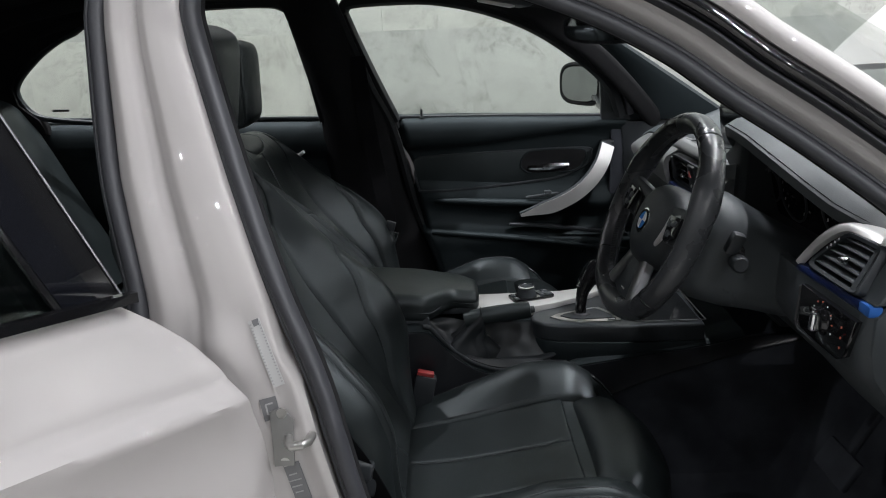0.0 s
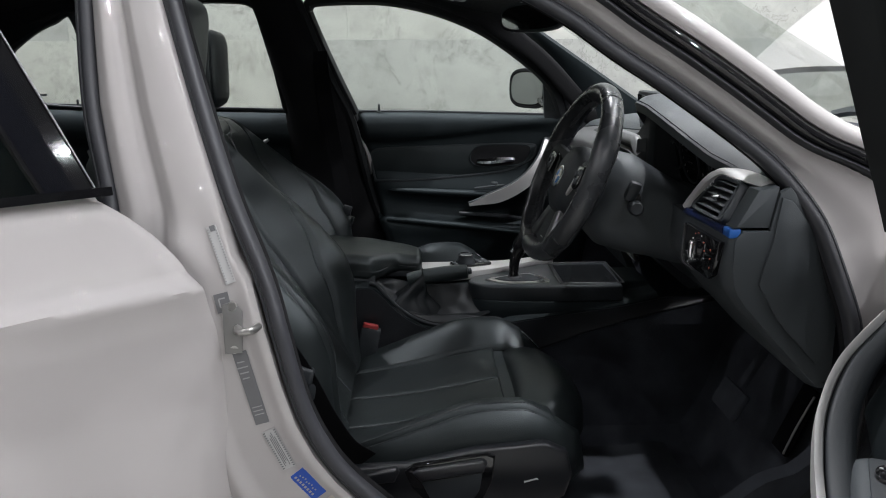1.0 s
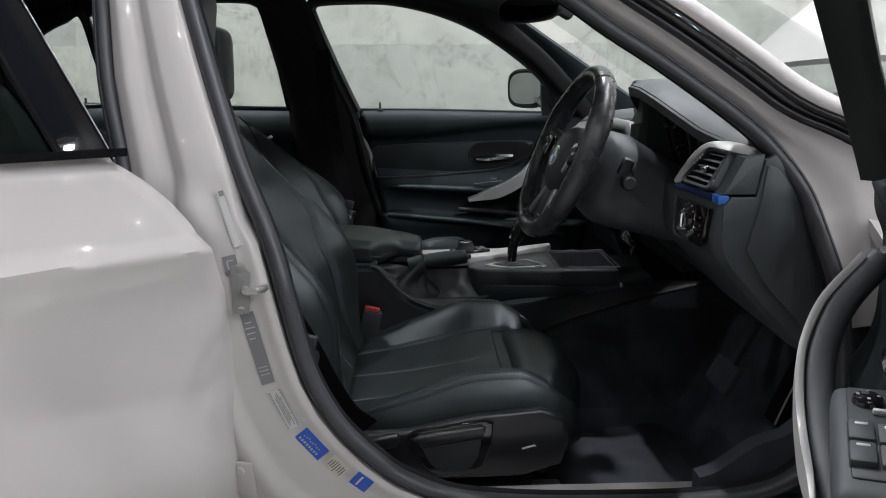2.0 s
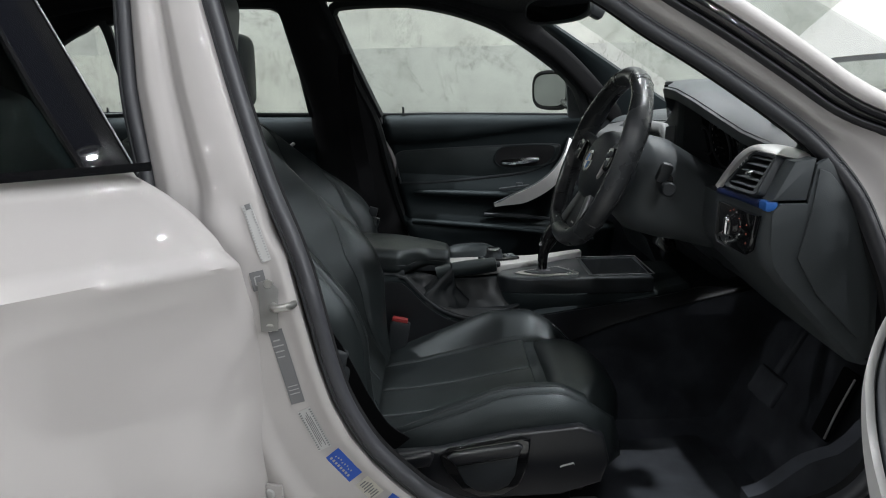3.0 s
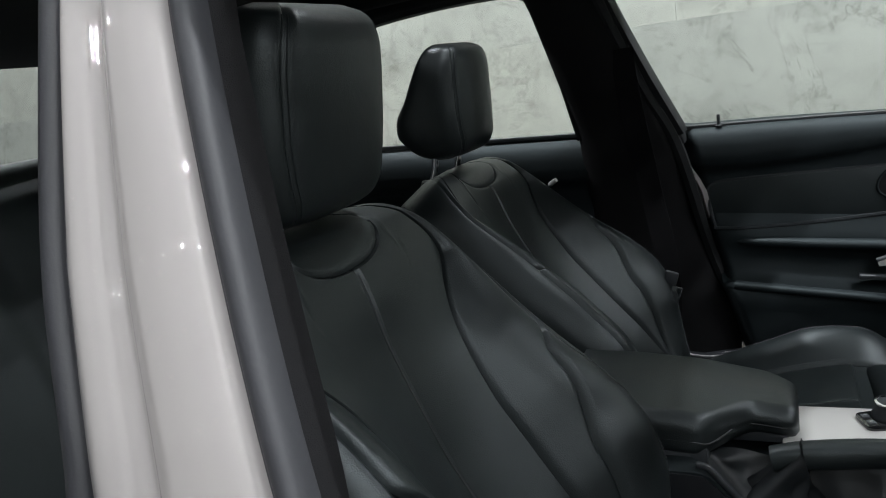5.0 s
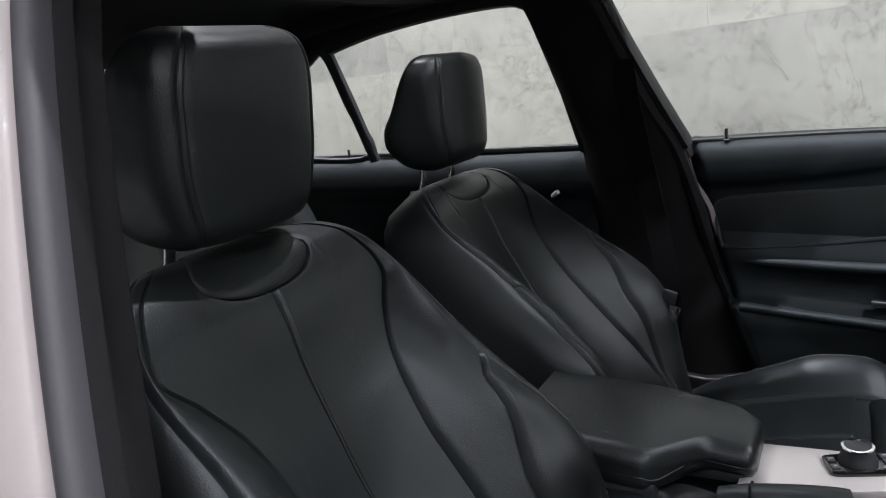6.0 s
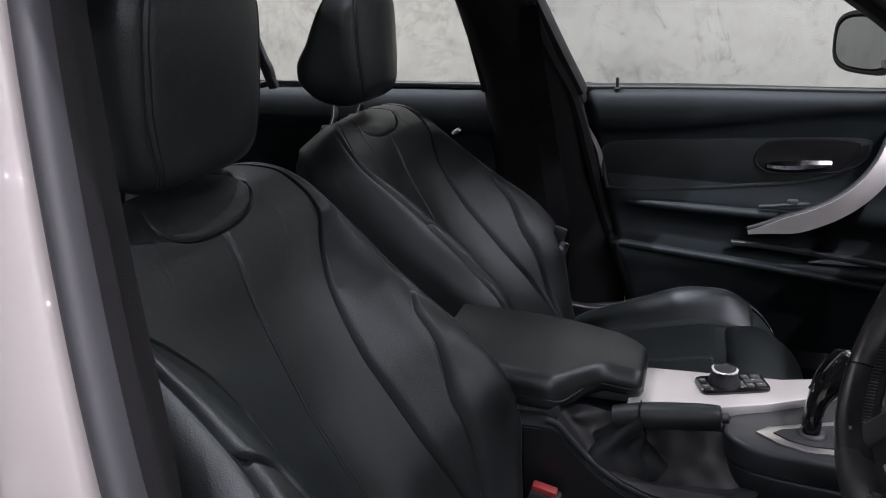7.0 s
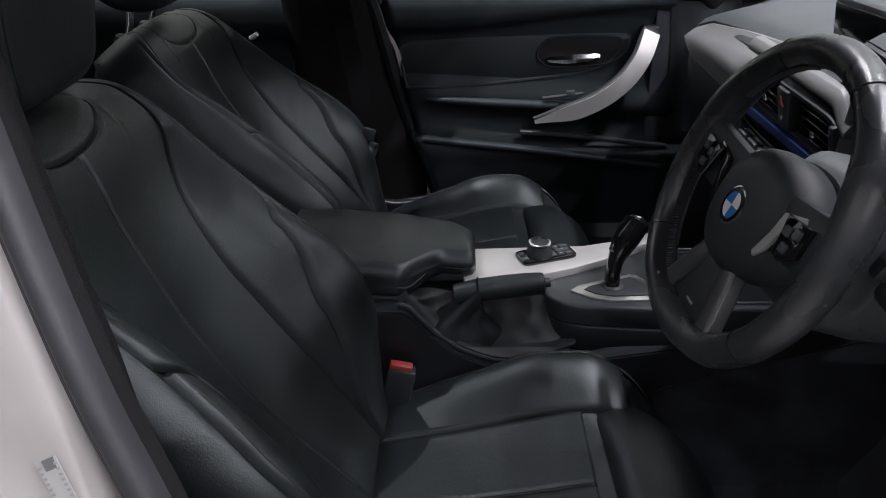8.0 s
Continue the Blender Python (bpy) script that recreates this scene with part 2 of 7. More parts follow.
BADGE_WHITE = material("badge_white", (0.75, 0.76, 0.78), 0.25, vary=0.02)
SCREEN = material("dark_screen", (0.01, 0.011, 0.012), 0.1, vary=0.1)
BELT = material("black_webbing", (0.005, 0.005, 0.006), 0.9, spec=0.15, grain=0.6, scale=800, vary=0.15)
MIRROR = material("mirror_glass", (0.36, 0.38, 0.39), 0.03, metal=1.0, vary=0.01, rough_vary=0.01)
CLEAR = glass("clear_glass", (0.93, 0.95, 0.935), 0.45)
SUN_GLASS = glass("smoked_sunroof_glass", (0.60, 0.60, 0.60), 0.8)
TINTED = glass("tinted_glass", (0.50, 0.55, 0.55), 0.8)
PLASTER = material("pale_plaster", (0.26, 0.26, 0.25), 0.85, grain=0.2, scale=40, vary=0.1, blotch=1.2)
BOUNCE_WALL = material("white_bounce_wall_paint", (0.76, 0.75, 0.73), 0.8, grain=0.15, scale=40, vary=0.04, blotch=1.2)
DARK_CEILING = material("dark_ceiling_paint", (0.05, 0.05, 0.052), 0.9, grain=0.2, scale=60, vary=0.1, blotch=1)


BULB = bpy.data.materials.new("lit_bulb")
BULB.use_nodes = True
BULB.node_tree.nodes["Principled BSDF"].inputs["Emission Color"].default_value = (1.0, 0.99, 0.97, 1)
BULB.node_tree.nodes["Principled BSDF"].inputs["Emission Strength"].default_value = 260.0


def stone(name, tone):
    """Honed grey stone tile: clouds, darker blots and thin cracks, told apart tile by tile."""
    m = bpy.data.materials.new(name)
    m.use_nodes = True
    nodes, links = m.node_tree.nodes, m.node_tree.links
    b = nodes["Principled BSDF"]
    geo, info = nodes.new("ShaderNodeNewGeometry"), nodes.new("ShaderNodeObjectInfo")
    shift = nodes.new("ShaderNodeVectorMath")
    shift.operation = "MULTIPLY_ADD"
    shift.inputs[1].default_value = (1, 1, 1)
    comb = nodes.new("ShaderNodeCombineXYZ")
    mul = nodes.new("ShaderNodeMath")
    mul.operation = "MULTIPLY"
    mul.inputs[1].default_value = 37.0
    links.new(info.outputs["Random"], mul.inputs[0])
    for k in range(3):
        links.new(mul.outputs[0], comb.inputs[k])
    links.new(geo.outputs["Position"], shift.inputs[0])
    links.new(comb.outputs[0], shift.inputs[2])

    def noise_tex(scale, detail, rough=0.6, distort=0.0):
        n = nodes.new("ShaderNodeTexNoise")
        n.inputs["Scale"].default_value, n.inputs["Detail"].default_value = scale, detail
        n.inputs["Roughness"].default_value, n.inputs["Distortion"].default_value = rough, distort
        links.new(shift.outputs[0], n.inputs["Vector"])
        return n

    def ramp(src, stops):
        r = nodes.new("ShaderNodeValToRGB")
        while len(r.color_ramp.elements) < len(stops):
            r.color_ramp.elements.new(0.5)
        for e, (p, c) in zip(r.color_ramp.elements, stops):
            e.position, e.color = p, (*c, 1)
        links.new(src, r.inputs["Fac"])
        return r

    def multiply(a, c, fac=1.0):
        x = nodes.new("ShaderNodeMix")
        x.data_type, x.blend_type = "RGBA", "MULTIPLY"
        x.inputs[0].default_value = fac
        links.new(a, x.inputs[6])
        links.new(c, x.inputs[7])
        return x.outputs[2]

    t = Vector(tone)
    cloud = ramp(noise_tex(3.2, 10, 0.74, 0.2).outputs["Fac"], [(0.28, t * 0.70), (0.5, t), (0.72, t * 1.16)])
    blots = ramp(noise_tex(11.0, 12, 0.8, 0.3).outputs["Fac"], [(0.30, (0.62, 0.62, 0.61)), (0.47, (1, 1, 1)), (1.0, (1.06, 1.06, 1.05))])
    vein_src = noise_tex(2.6, 13, 0.7, 0.5)
    vein = ramp(vein_src.outputs["Fac"], [(0.0, (1, 1, 1)), (0.492, (1, 1, 1)), (0.5, (0.55, 0.55, 0.54)), (0.508, (1, 1, 1)), (1.0, (1, 1, 1))])
    pits = ramp(noise_tex(60, 4, 0.75).outputs["Fac"], [(0.0, (0.45, 0.45, 0.44)), (0.27, (1, 1, 1)), (1.0, (1, 1, 1))])
    own = ramp(info.outputs["Random"], [(0.0, (0.80, 0.81, 0.82)), (0.5, (1.0, 1.0, 0.99)), (1.0, (1.10, 1.09, 1.06))])
    col = multiply(multiply(multiply(multiply(cloud.outputs[0], blots.outputs[0]), vein.outputs[0], 0.85), pits.outputs[0], 0.6), own.outputs[0])
    links.new(col, b.inputs["Base Color"])
    b.inputs["Roughness"].default_value = 0.38
    bump = nodes.new("ShaderNodeBump")
    bump.inputs["Strength"].default_value, bump.inputs["Distance"].default_value = 0.25, 0.003
    links.new(vein_src.outputs["Fac"], bump.inputs["Height"])
    links.new(bump.outputs["Normal"], b.inputs["Normal"])
    return m


STONE = stone("grey_stone_tile", (0.388, 0.392, 0.366))
FLOOR_TILE = stone("pale_floor_tile", (0.48, 0.475, 0.46))
GROUT = material("grey_grout", (0.40, 0.395, 0.375), 0.9, grain=0.3, scale=200, vary=0.1)

# ---- the showroom ----
X0, X1, Y0, Y1, TOP = -9.0, 5.6, -12.0, 1.56, 3.35
floor = part("floor", box(X1 - X0 + 0.4, Y1 - Y0 + 0.4, 0.1, 0, ((X0 + X1) / 2, (Y0 + Y1) / 2, -0.05)), FLOOR_TILE)
tagged(floor, "grey stone showroom floor", "floor", kind="structure")
ceiling = part("ceiling", box(X1 - X0 + 0.4, Y1 - Y0 + 0.4, 0.1, 0, ((X0 + X1) / 2, (Y0 + Y1) / 2, TOP + 0.05)), DARK_CEILING)
tagged(ceiling, "dark painted showroom ceiling with downlights", "ceiling", kind="structure")
wall_north = part("wall_north", box(X1 - X0 + 0.4, 0.2, TOP, 0, ((X0 + X1) / 2, Y1 + 0.112, TOP / 2)), GROUT)
tagged(wall_north, "wall of large grey stone tiles", "wall", kind="structure")
# wall_east is unseen, made white as a reflector for the seat fronts
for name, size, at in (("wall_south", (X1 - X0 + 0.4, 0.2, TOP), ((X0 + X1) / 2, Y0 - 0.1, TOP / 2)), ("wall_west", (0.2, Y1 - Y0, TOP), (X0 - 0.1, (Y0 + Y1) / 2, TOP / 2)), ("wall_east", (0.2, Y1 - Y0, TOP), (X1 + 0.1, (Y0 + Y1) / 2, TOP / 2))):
    tagged(part(name, box(*size, 0, at), BOUNCE_WALL if name == "wall_east" else PLASTER), "unseen white wall added to bounce light into the car" if name == "wall_east" else "pale plastered showroom wall", "wall", kind="structure")
for lx, ly, watts in LAMPS:
    spot = thing("downlight", "small round ceiling fitting of a downlight or added fill lamp", "ceiling light", "downlights in the ceiling", m=pose(lx, ly, TOP - 0.012))
    part("rim", lathe([(0.065, 0.012), (0.085, 0.012), (0.085, -0.004), (0.067, -0.010), (0.065, 0.0)], 20, None, True), SILVER, spot)

for lx in [-8.2 + 1.15 * k for k in range(11)]:
    for ly in (-11.2, -10.0, -8.9, -7.9, -7.0, -6.2, -5.5, -4.9):
        spot = thing("spotlight", "small lit ceiling spotlight with a white bulb", "ceiling light", "spotlights in the ceiling", m=pose(lx, ly, TOP))
        part("socket", lathe([(0.030, 0.0), (0.034, -0.004), (0.030, -0.018), (0.024, -0.018), (0.022, -0.004)], 14, None, True), SILVER, spot)
        part("bulb", lathe([(0.0, -0.020), (0.013, -0.018), (0.020, -0.010), (0.020, -0.002), (0.0, -0.002)], 12), BULB, spot, "lit white bulb")

# ---- the car body ----
def side_y(z):
    """Half width of the car's side at a height."""
    k = max(0.0, z - 0.76)
    return 0.775 - 0.28 * k - 0.12 * k * k


car = thing("car", "white four-door saloon car with sunroof, bonnet up and doors open", "car", m=pose(0, 0, 0))


def right(x, z, inward=0.0):
    return Vector((x, -side_y(z) + inward, z))


# right B-pillar
B_REAR = [(0.30, -0.30), (0.60, -0.30), (0.85, -0.300), (0.92, -0.300), (1.066, -0.329), (1.24, -0.347), (1.36, -0.352)]
B_FRONT = [(0.40, 0.16), (0.435, 0.085), (0.473, 0.039), (0.515, 0.0), (0.559, -0.031), (0.61, -0.055), (0.669, -0.072), (0.75, -0.09), (0.827, -0.111), (0.86, -0.130), (0.93, -0.148), (1.05, -0.188), (1.21, -0.238), (1.26, -0.248), (1.30, -0.246), (1.36, -0.235)]
FLUTES = [(0.0, 0.030), (0.04, 0.012), (0.10, 0.004), (0.20, -0.003), (0.30, 0.0), (0.37, 0.004), (0.44, 0.009), (0.50, 0.003), (0.60, -0.003), (0.72, -0.002), (0.84, 0.001), (0.94, 0.006), (1.0, 0.020)]


def b_pillar(u, v):
    z = 0.38 + (1.36 - 0.38) * v
    xr, xf = linear(B_REAR, z), linear(B_FRONT, z)
    x = xr + (xf - xr) * u
    d = interp(FLUTES, u)
    lower = 1 - smoothstep(0.70, 0.95, z)
    d = d * (1 - 0.55 * lower) + lower * (0.022 * (1 - smoothstep(0.25, 0.55, u)) + 0.012 * smoothstep(0.5, 0.62, u) * (1 - smoothstep(0.85, 1.0, u)))
    d -= 0.012 * math.exp(-((z - 0.875) / 0.03) ** 2) * smoothstep(0.3, 0.5, u) * (1 - smoothstep(0.6, 0.8, u))
    return right(x, z, d)


part("b_pillar", thick(b_pillar, 72, 110, (0.0, 0.05, 0)), PAINT, car, "white painted door pillar with stickers")

# dark inner cover of the pillar
def pillar_cover(u, v):
    z = 0.44 + 0.90 * v
    xf, xr = linear(B_FRONT, z), linear(B_REAR, z)
    if u < 0.4:
        return right(xf + 0.006, z, 0.030 + 0.045 * u / 0.4)
    k = (u - 0.4) / 0.6
    return right(xf + 0.006 + (xr - xf - 0.012) * k, z, 0.075 + 0.015 * math.sin(math.pi * k))


part("b_pillar_cover", thick(pillar_cover, 20, 40, (-0.004, 0.004, 0)), FABRIC, car, "dark cloth inner pillar cover")

# right front door aperture: x, z round the opening
APERTURE = [(0.42, 0.385), (0.28, 0.39), (0.17, 0.405), (0.09, 0.44), (0.045, 0.477), (0.0, 0.525), (-0.028, 0.57), (-0.05, 0.62), (-0.066, 0.68), (-0.085, 0.77), (-0.108, 0.84), (-0.146, 0.93), (-0.187, 1.05), (-0.236, 1.21), (-0.247, 1.265), (-0.235, 1.312), (-0.18, 1.342), (-0.06, 1.34), (0.06, 1.315), (0.237, 1.254), (0.35, 1.197), (0.43, 1.140), (0.516, 1.083), (0.629, 0.999), (0.679, 0.949), (0.717, 0.894), (0.741, 0.830), (0.765, 0.75), (0.785, 0.66), (0.79, 0.57), (0.765, 0.47), (0.70, 0.41), (0.58, 0.387)]
ring = curve([(x, 0, z) for x, z in APERTURE], 190, True)
centre = Vector((0.28, 0, 0.86))


def inset(points, d):
    """Moves the aperture's points towards its middle."""
    n = len(points)
    out = []
    for i, p in enumerate(points):
        t = (points[(i + 1) % n] - points[i - 1]).normalized()
        nrm = Vector((t.z, 0, -t.x))
        if nrm.dot(centre - p) < 0:
            nrm = -nrm
        out.append(p + nrm * d)
    return out


seal_path = [Vector((p.x, -side_y(p.z) + 0.024, p.z)) for p in inset(ring, 0.007)]
SEAL = [(-0.0125, -0.006), (-0.0115, -0.012), (-0.0085, -0.0165), (-0.004, -0.0185), (0.001, -0.0175), (0.0045, -0.0145), (0.006, -0.0105), (0.008, -0.0112), (0.011, -0.0095), (0.0125, -0.005), (0.0125, 0.0), (0.011, 0.008), (-0.010, 0.012), (-0.0125, 0.006)]
part("front_door_seal", sweep(seal_path, SEAL, (0, 1, 0), True), RUBBER, car, "black rubber door seal")
lip_path = [Vector((p.x, -side_y(p.z) + 0.034, p.z)) for p in inset(ring, 0.014)]
part("seal_lip", sweep(lip_path, [(-0.006, -0.006), (-0.003, -0.010), (0.002, -0.010), (0.005, -0.005), (0.006, 0.006), (-0.006, 0.008)], (0, 1, 0), True), FABRIC, car)

REAR_APERTURE = [(-0.315, 0.50), (-0.312, 0.70), (-0.307, 0.86), (-0.308, 0.93), (-0.337, 1.066), (-0.355, 1.24), (-0.36, 1.31), (-0.45, 1.34), (-0.75, 1.33), (-1.0, 1.27), (-1.17, 1.16), (-1.24, 1.02), (-1.22, 0.85), (-1.10, 0.65), (-0.95, 0.50), (-0.7, 0.42), (-0.42, 0.42)]
rear_ring = curve([(x, -side_y(z) + 0.022, z) for x, z in REAR_APERTURE], 120, True)
part("rear_door_seal", sweep(rear_ring, [(s * 1.1, h * 1.1) for s, h in SEAL], (0, 1, 0), True), RUBBER, car, "black rubber door seal")

# roof rail and windscreen pillar on the right: painted flange, black moulding, white outer rail
n_ring = len(ring)
start = min(range(n_ring), key=lambda i: (ring[i] - Vector((-0.235, 0, 1.325))).length)
stop = min(range(n_ring), key=lambda i: (ring[i] - Vector((0.785, 0, 0.66))).length)
arc = [ring[i % n_ring] for i in range(start, stop + (n_ring if stop < start else 0))]


def rail_strip(profile, a0, a1, depth):
    """A strip along the upper rim of the opening; profile: (outwards, inwards from the car's side)."""
    m = len(arc)
    i0, i1 = int(a0 * (m - 1)), int(a1 * (m - 1))
    pts = arc[i0:i1 + 1]

    def fn(u, v):
        f = v * (len(pts) - 1)
        i = min(int(f), len(pts) - 2)
        p = pts[i].lerp(pts[i + 1], f - i)
        t = (pts[i + 1] - pts[i]).normalized()
        nrm = Vector((t.z, 0, -t.x))
        if nrm.dot(centre - p) > 0:
            nrm = -nrm
        w, d = profile(u, a0 + (a1 - a0) * v)
        q = p + nrm * w
        return Vector((q.x, -side_y(max(p.z, 0.6)) + d, q.z))

    return thick(fn, 10, len(pts) * 2, depth)


def flange(u, a):
    wide = 0.030 + 0.085 * smoothstep(0.62, 0.86, a)
    return wide * u, 0.022 - 0.020 * smoothstep(0.0, 0.6, u) + 0.008 * math.sin(math.pi * u)


part("door_frame_flange", rail_strip(flange, 0.0, 1.0, (0, 0.02, 0.0)), PAINT, car, "white painted door frame flange")
WIDEN = lambda a: 0.085 * smoothstep(0.62, 0.86, a)
part("rail_rubber", rail_strip(lambda u, a: (0.029 + 0.013 * u + WIDEN(a), 0.004 - 0.014 * math.sin(math.pi * u)), 0.0, 0.80, (0, 0.03, 0)), RUBBER, car)
part("rail_moulding", rail_strip(lambda u, a: (0.041 + 0.023 * u + WIDEN(a), 0.001 - 0.016 * math.sin(math.pi * (0.15 + 0.85 * u))), 0.0, 0.80, (0, 0.03, 0)), GLOSS, car, "gloss black roof rail moulding")
part("roof_rail", rail_strip(lambda u, a: (0.063 + WIDEN(a) + 0.038 * math.sin(u * math.pi / 2), -0.006 + 0.10 * u * u - 0.012 * math.sin(math.pi * u)), 0.0, 0.80, (0, 0.03, -0.01)), PAINT, car, "white painted roof rail")

# roof, headliner
def roof_skin(u, v):
    y = -0.60 + 1.2 * u
    x = -1.35 + 1.80 * v
    z = 1.425 - 0.075 * (y / 0.6) ** 2 - 0.10 * smoothstep(0.55, 1.0, v) ** 1.6 - 0.06 * smoothstep(0.35, 0.0, v) ** 1.5
    return Vector((x, y, z))


SUN_X, SUN_LONG, SUN_WIDE = -0.27, 0.27, 0.38


def in_sunroof(x, y, grow=0.0):
    return abs((x - SUN_X) / (SUN_LONG + grow)) ** 5 + abs(y / (SUN_WIDE + grow)) ** 5 < 1


part("roof", thick_open(roof_skin, 90, 130, (0, 0, -0.012), lambda x, y: in_sunroof(x, y, 0.012)), PAINT, car, "white roof with an open sunroof shade")


def liner(u, v):
    y = -0.595 + 1.19 * u
    x = -1.30 + 1.70 * v
    z = 1.355 - 0.03 * (y / 0.6) ** 4 - 0.085 * smoothstep(0.65, 1.0, v) ** 1.6 - 0.07 * smoothstep(0.35, 0.0, v) ** 1.5
    return Vector((x, y, z))


part("headliner", thick_open(liner, 90, 130, (0, 0, 0.015), lambda x, y: in_sunroof(x, y, 0.012)), FABRIC, car, "black cloth headliner")


def sunroof_ring(grow, z, follow=False):
    out = []
    for x, y in squircle(SUN_LONG + grow, SUN_WIDE + grow, 72, 5.0):
        y_ = y
        zz = 1.425 - 0.075 * (y_ / 0.6) ** 2 + z if follow else z - 0.03 * (y_ / 0.6) ** 2
        out.append(Vector((SUN_X + x, y_, zz)))
    return out


part("sunroof_lip", loft([sunroof_ring(0.050, 1.352), sunroof_ring(0.030, 1.326), sunroof_ring(0.012, 1.312), sunroof_ring(0.0, 1.314), sunroof_ring(-0.004, 1.330), sunroof_ring(-0.002, 1.37), sunroof_ring(0.002, 0.002, True), sunroof_ring(0.018, 0.004, True)], False), FABRIC, car, "black sunroof surround")
part("sunroof_glass", loft([sunroof_ring(0.010, 0.0045, True), sunroof_ring(0.010, 0.009, True)]), SUN_GLASS, car, "smoked sunroof glass")

# inner rails over the doors, both sides, and the pillar trims
for sgn in (-1, 1):
    y_in = lambda z, s=sgn: s * (side_y(z) - 0.055)
    rail = curve([(-1.30, y_in(1.18), 1.18), (-1.12, y_in(1.28), 1.29), (-0.8, y_in(1.33), 1.345), (-0.35, y_in(1.35), 1.358), (0.05, y_in(1.34), 1.345), (0.30, y_in(1.27), 1.275)] + ([(0.37, y_in(1.22), 1.222), (0.50, y_in(1.13), 1.130), (0.60, y_in(1.04), 1.035), (0.70, y_in(0.94) + 0.03, 0.93)] if sgn > 0 else [(0.48, y_in(1.16), 1.165), (0.62, y_in(1.06), 1.075), (0.78, y_in(0.97), 0.965)]), 50)
    part("roof_side_trim", sweep(rail, squircle(0.042, 0.035, 14), (0, 1, 0), False, lambda t: 1.0 - (0.35 if sgn > 0 else 0.0) * smoothstep(0.6, 0.75, t)), FABRIC, car, "black cloth roof side trim")

# left A-pillar trim, between side window and windscreen
def a_pillar_left(u, v):
    k = v
    a = Vector((0.30, 0.645, 1.30)).lerp(Vector((0.62, 0.70, 0.93)), k)
    b = Vector((0.36, 0.585, 1.295)).lerp(Vector((0.90, 0.665, 0.945)), k)
    mid = a.lerp(b, 0.5) + Vector((-0.02, -0.035, 0.0))
    p = a * (1 - u) ** 2 + mid * (2 * u * (1 - u)) + b * u * u
    p.x += 0.045 * math.sin(math.pi * k) * (1 - u)
    p.z += 0.03 * math.sin(math.pi * k) * (1 - u)
    return p


part("a_pillar_trim", thick(a_pillar_left, 10, 24, (0.02, 0.03, 0.0)), DOOR_TRIM, car, "dark windscreen pillar trim")


# left B-pillar trim
def b_pillar_left(u, v):
    z = 0.36 + (1.345 - 0.36) * v
    x0 = linear([(0.36, -0.30), (0.97, -0.296), (1.26, -0.352), (1.35, -0.385)], z)
    x1 = linear([(0.36, 0.02), (0.50, 0.02), (0.60, -0.02), (0.94, -0.088), (1.26, -0.205), (1.35, -0.235)], z)
    bulge = 0.04 * math.sin(math.pi * u) ** 0.6
    return Vector((x0 + (x1 - x0) * u, side_y(z) - 0.055 - bulge + 0.015, z))


part("b_pillar_trim", thick(b_pillar_left, 18, 40, (0, 0.06, 0)), FABRIC, car, "dark cloth door pillar trim")
left_ring = curve([(x, side_y(z) - 0.045, z) for x, z in [(0.45, 0.40), (0.20, 0.41), (0.08, 0.45), (0.02, 0.55), (-0.03, 0.68), (-0.085, 0.93), (-0.14, 1.06), (-0.205, 1.25), (-0.215, 1.31), (-0.12, 1.335)]], 60)
part("sill_corner", box(0.055, 0.060, 0.050, 0.012, (-0.098, 0.712, 0.945), (0, -18, 0)), FRAME, car)
part("left_door_seal", sweep(left_ring, [(-0.012, -0.010), (0.0, -0.014), (0.012, -0.008), (0.012, 0.012), (-0.012, 0.012)], (0, 1, 0)), FRAME, car, "black rubber door seal")

# rear pillars and shelf
for sgn in (-1, 1):
    def c_pillar(u, v, s=sgn):
        z = 0.95 + 0.37 * v
        xa = linear([(0.95, -1.12), (0.99, -1.12), (1.04, -1.17), (1.10, -1.17), (1.165, -1.10), (1.21, -1.015), (1.245, -0.94), (1.32, -0.82)], z)
        xb = linear([(0.95, -1.90), (1.07, -1.70), (1.285, -1.25), (1.32, -1.15)], z)
        ya = side_y(z) - 0.05
        yb = linear([(0.95, 0.63), (1.07, 0.60), (1.285, 0.54), (1.32, 0.52)], z)
        return Vector((xa + (xb - xa) * u, s * (ya + (yb - ya) * u - 0.02 * math.sin(math.pi * u)), z))
    part("c_pillar_trim", thick(c_pillar, 12, 16, (0, sgn * 0.04, 0.0)), FABRIC, car, "dark rear pillar trim")
part("rear_shelf", box(0.55, 1.26, 0.03, 0.008, (-1.58, 0, 1.03)), PANEL, car, "black rear parcel shelf")
part("tail", thick(lambda u, v: Vector((-1.95 - 0.45 * v, -0.8 + 1.6 * u, 1.045 - 0.05 * v - 0.06 * (2 * u - 1) ** 4)), 12, 6, (0, 0, -0.03)), PAINT, car, "white boot lid")


def rear_glass(u, v):
    y = (-1 + 2 * u) * (0.54 + 0.06 * v)
    return Vector((-1.25 - 0.50 * v - 0.06 * (1 - (2 * u - 1) ** 2), y, 1.285 - 0.225 * v + 0.03 * (1 - (2 * u - 1) ** 2)))


pane = part("rear_window", thick(rear_glass, 14, 8, (0, 0, 0.004)), CLEAR, car, "tinted rear window glass")
pane.visible_shadow = False


def windscreen(u, v):
    y = (-1 + 2 * u)
    w = 0.585 + 0.115 * v
    return Vector((0.40 + 0.56 * v + 0.10 * (1 - y * y) * (0.4 + 0.6 * v), y * w, 1.325 - 0.345 * v + 0.02 * (1 - y * y)))


pane = part("windscreen", thick(windscreen, 18, 10, (0, 0, 0.005)), CLEAR, car, "clear windscreen glass")
pane.visible_shadow = False

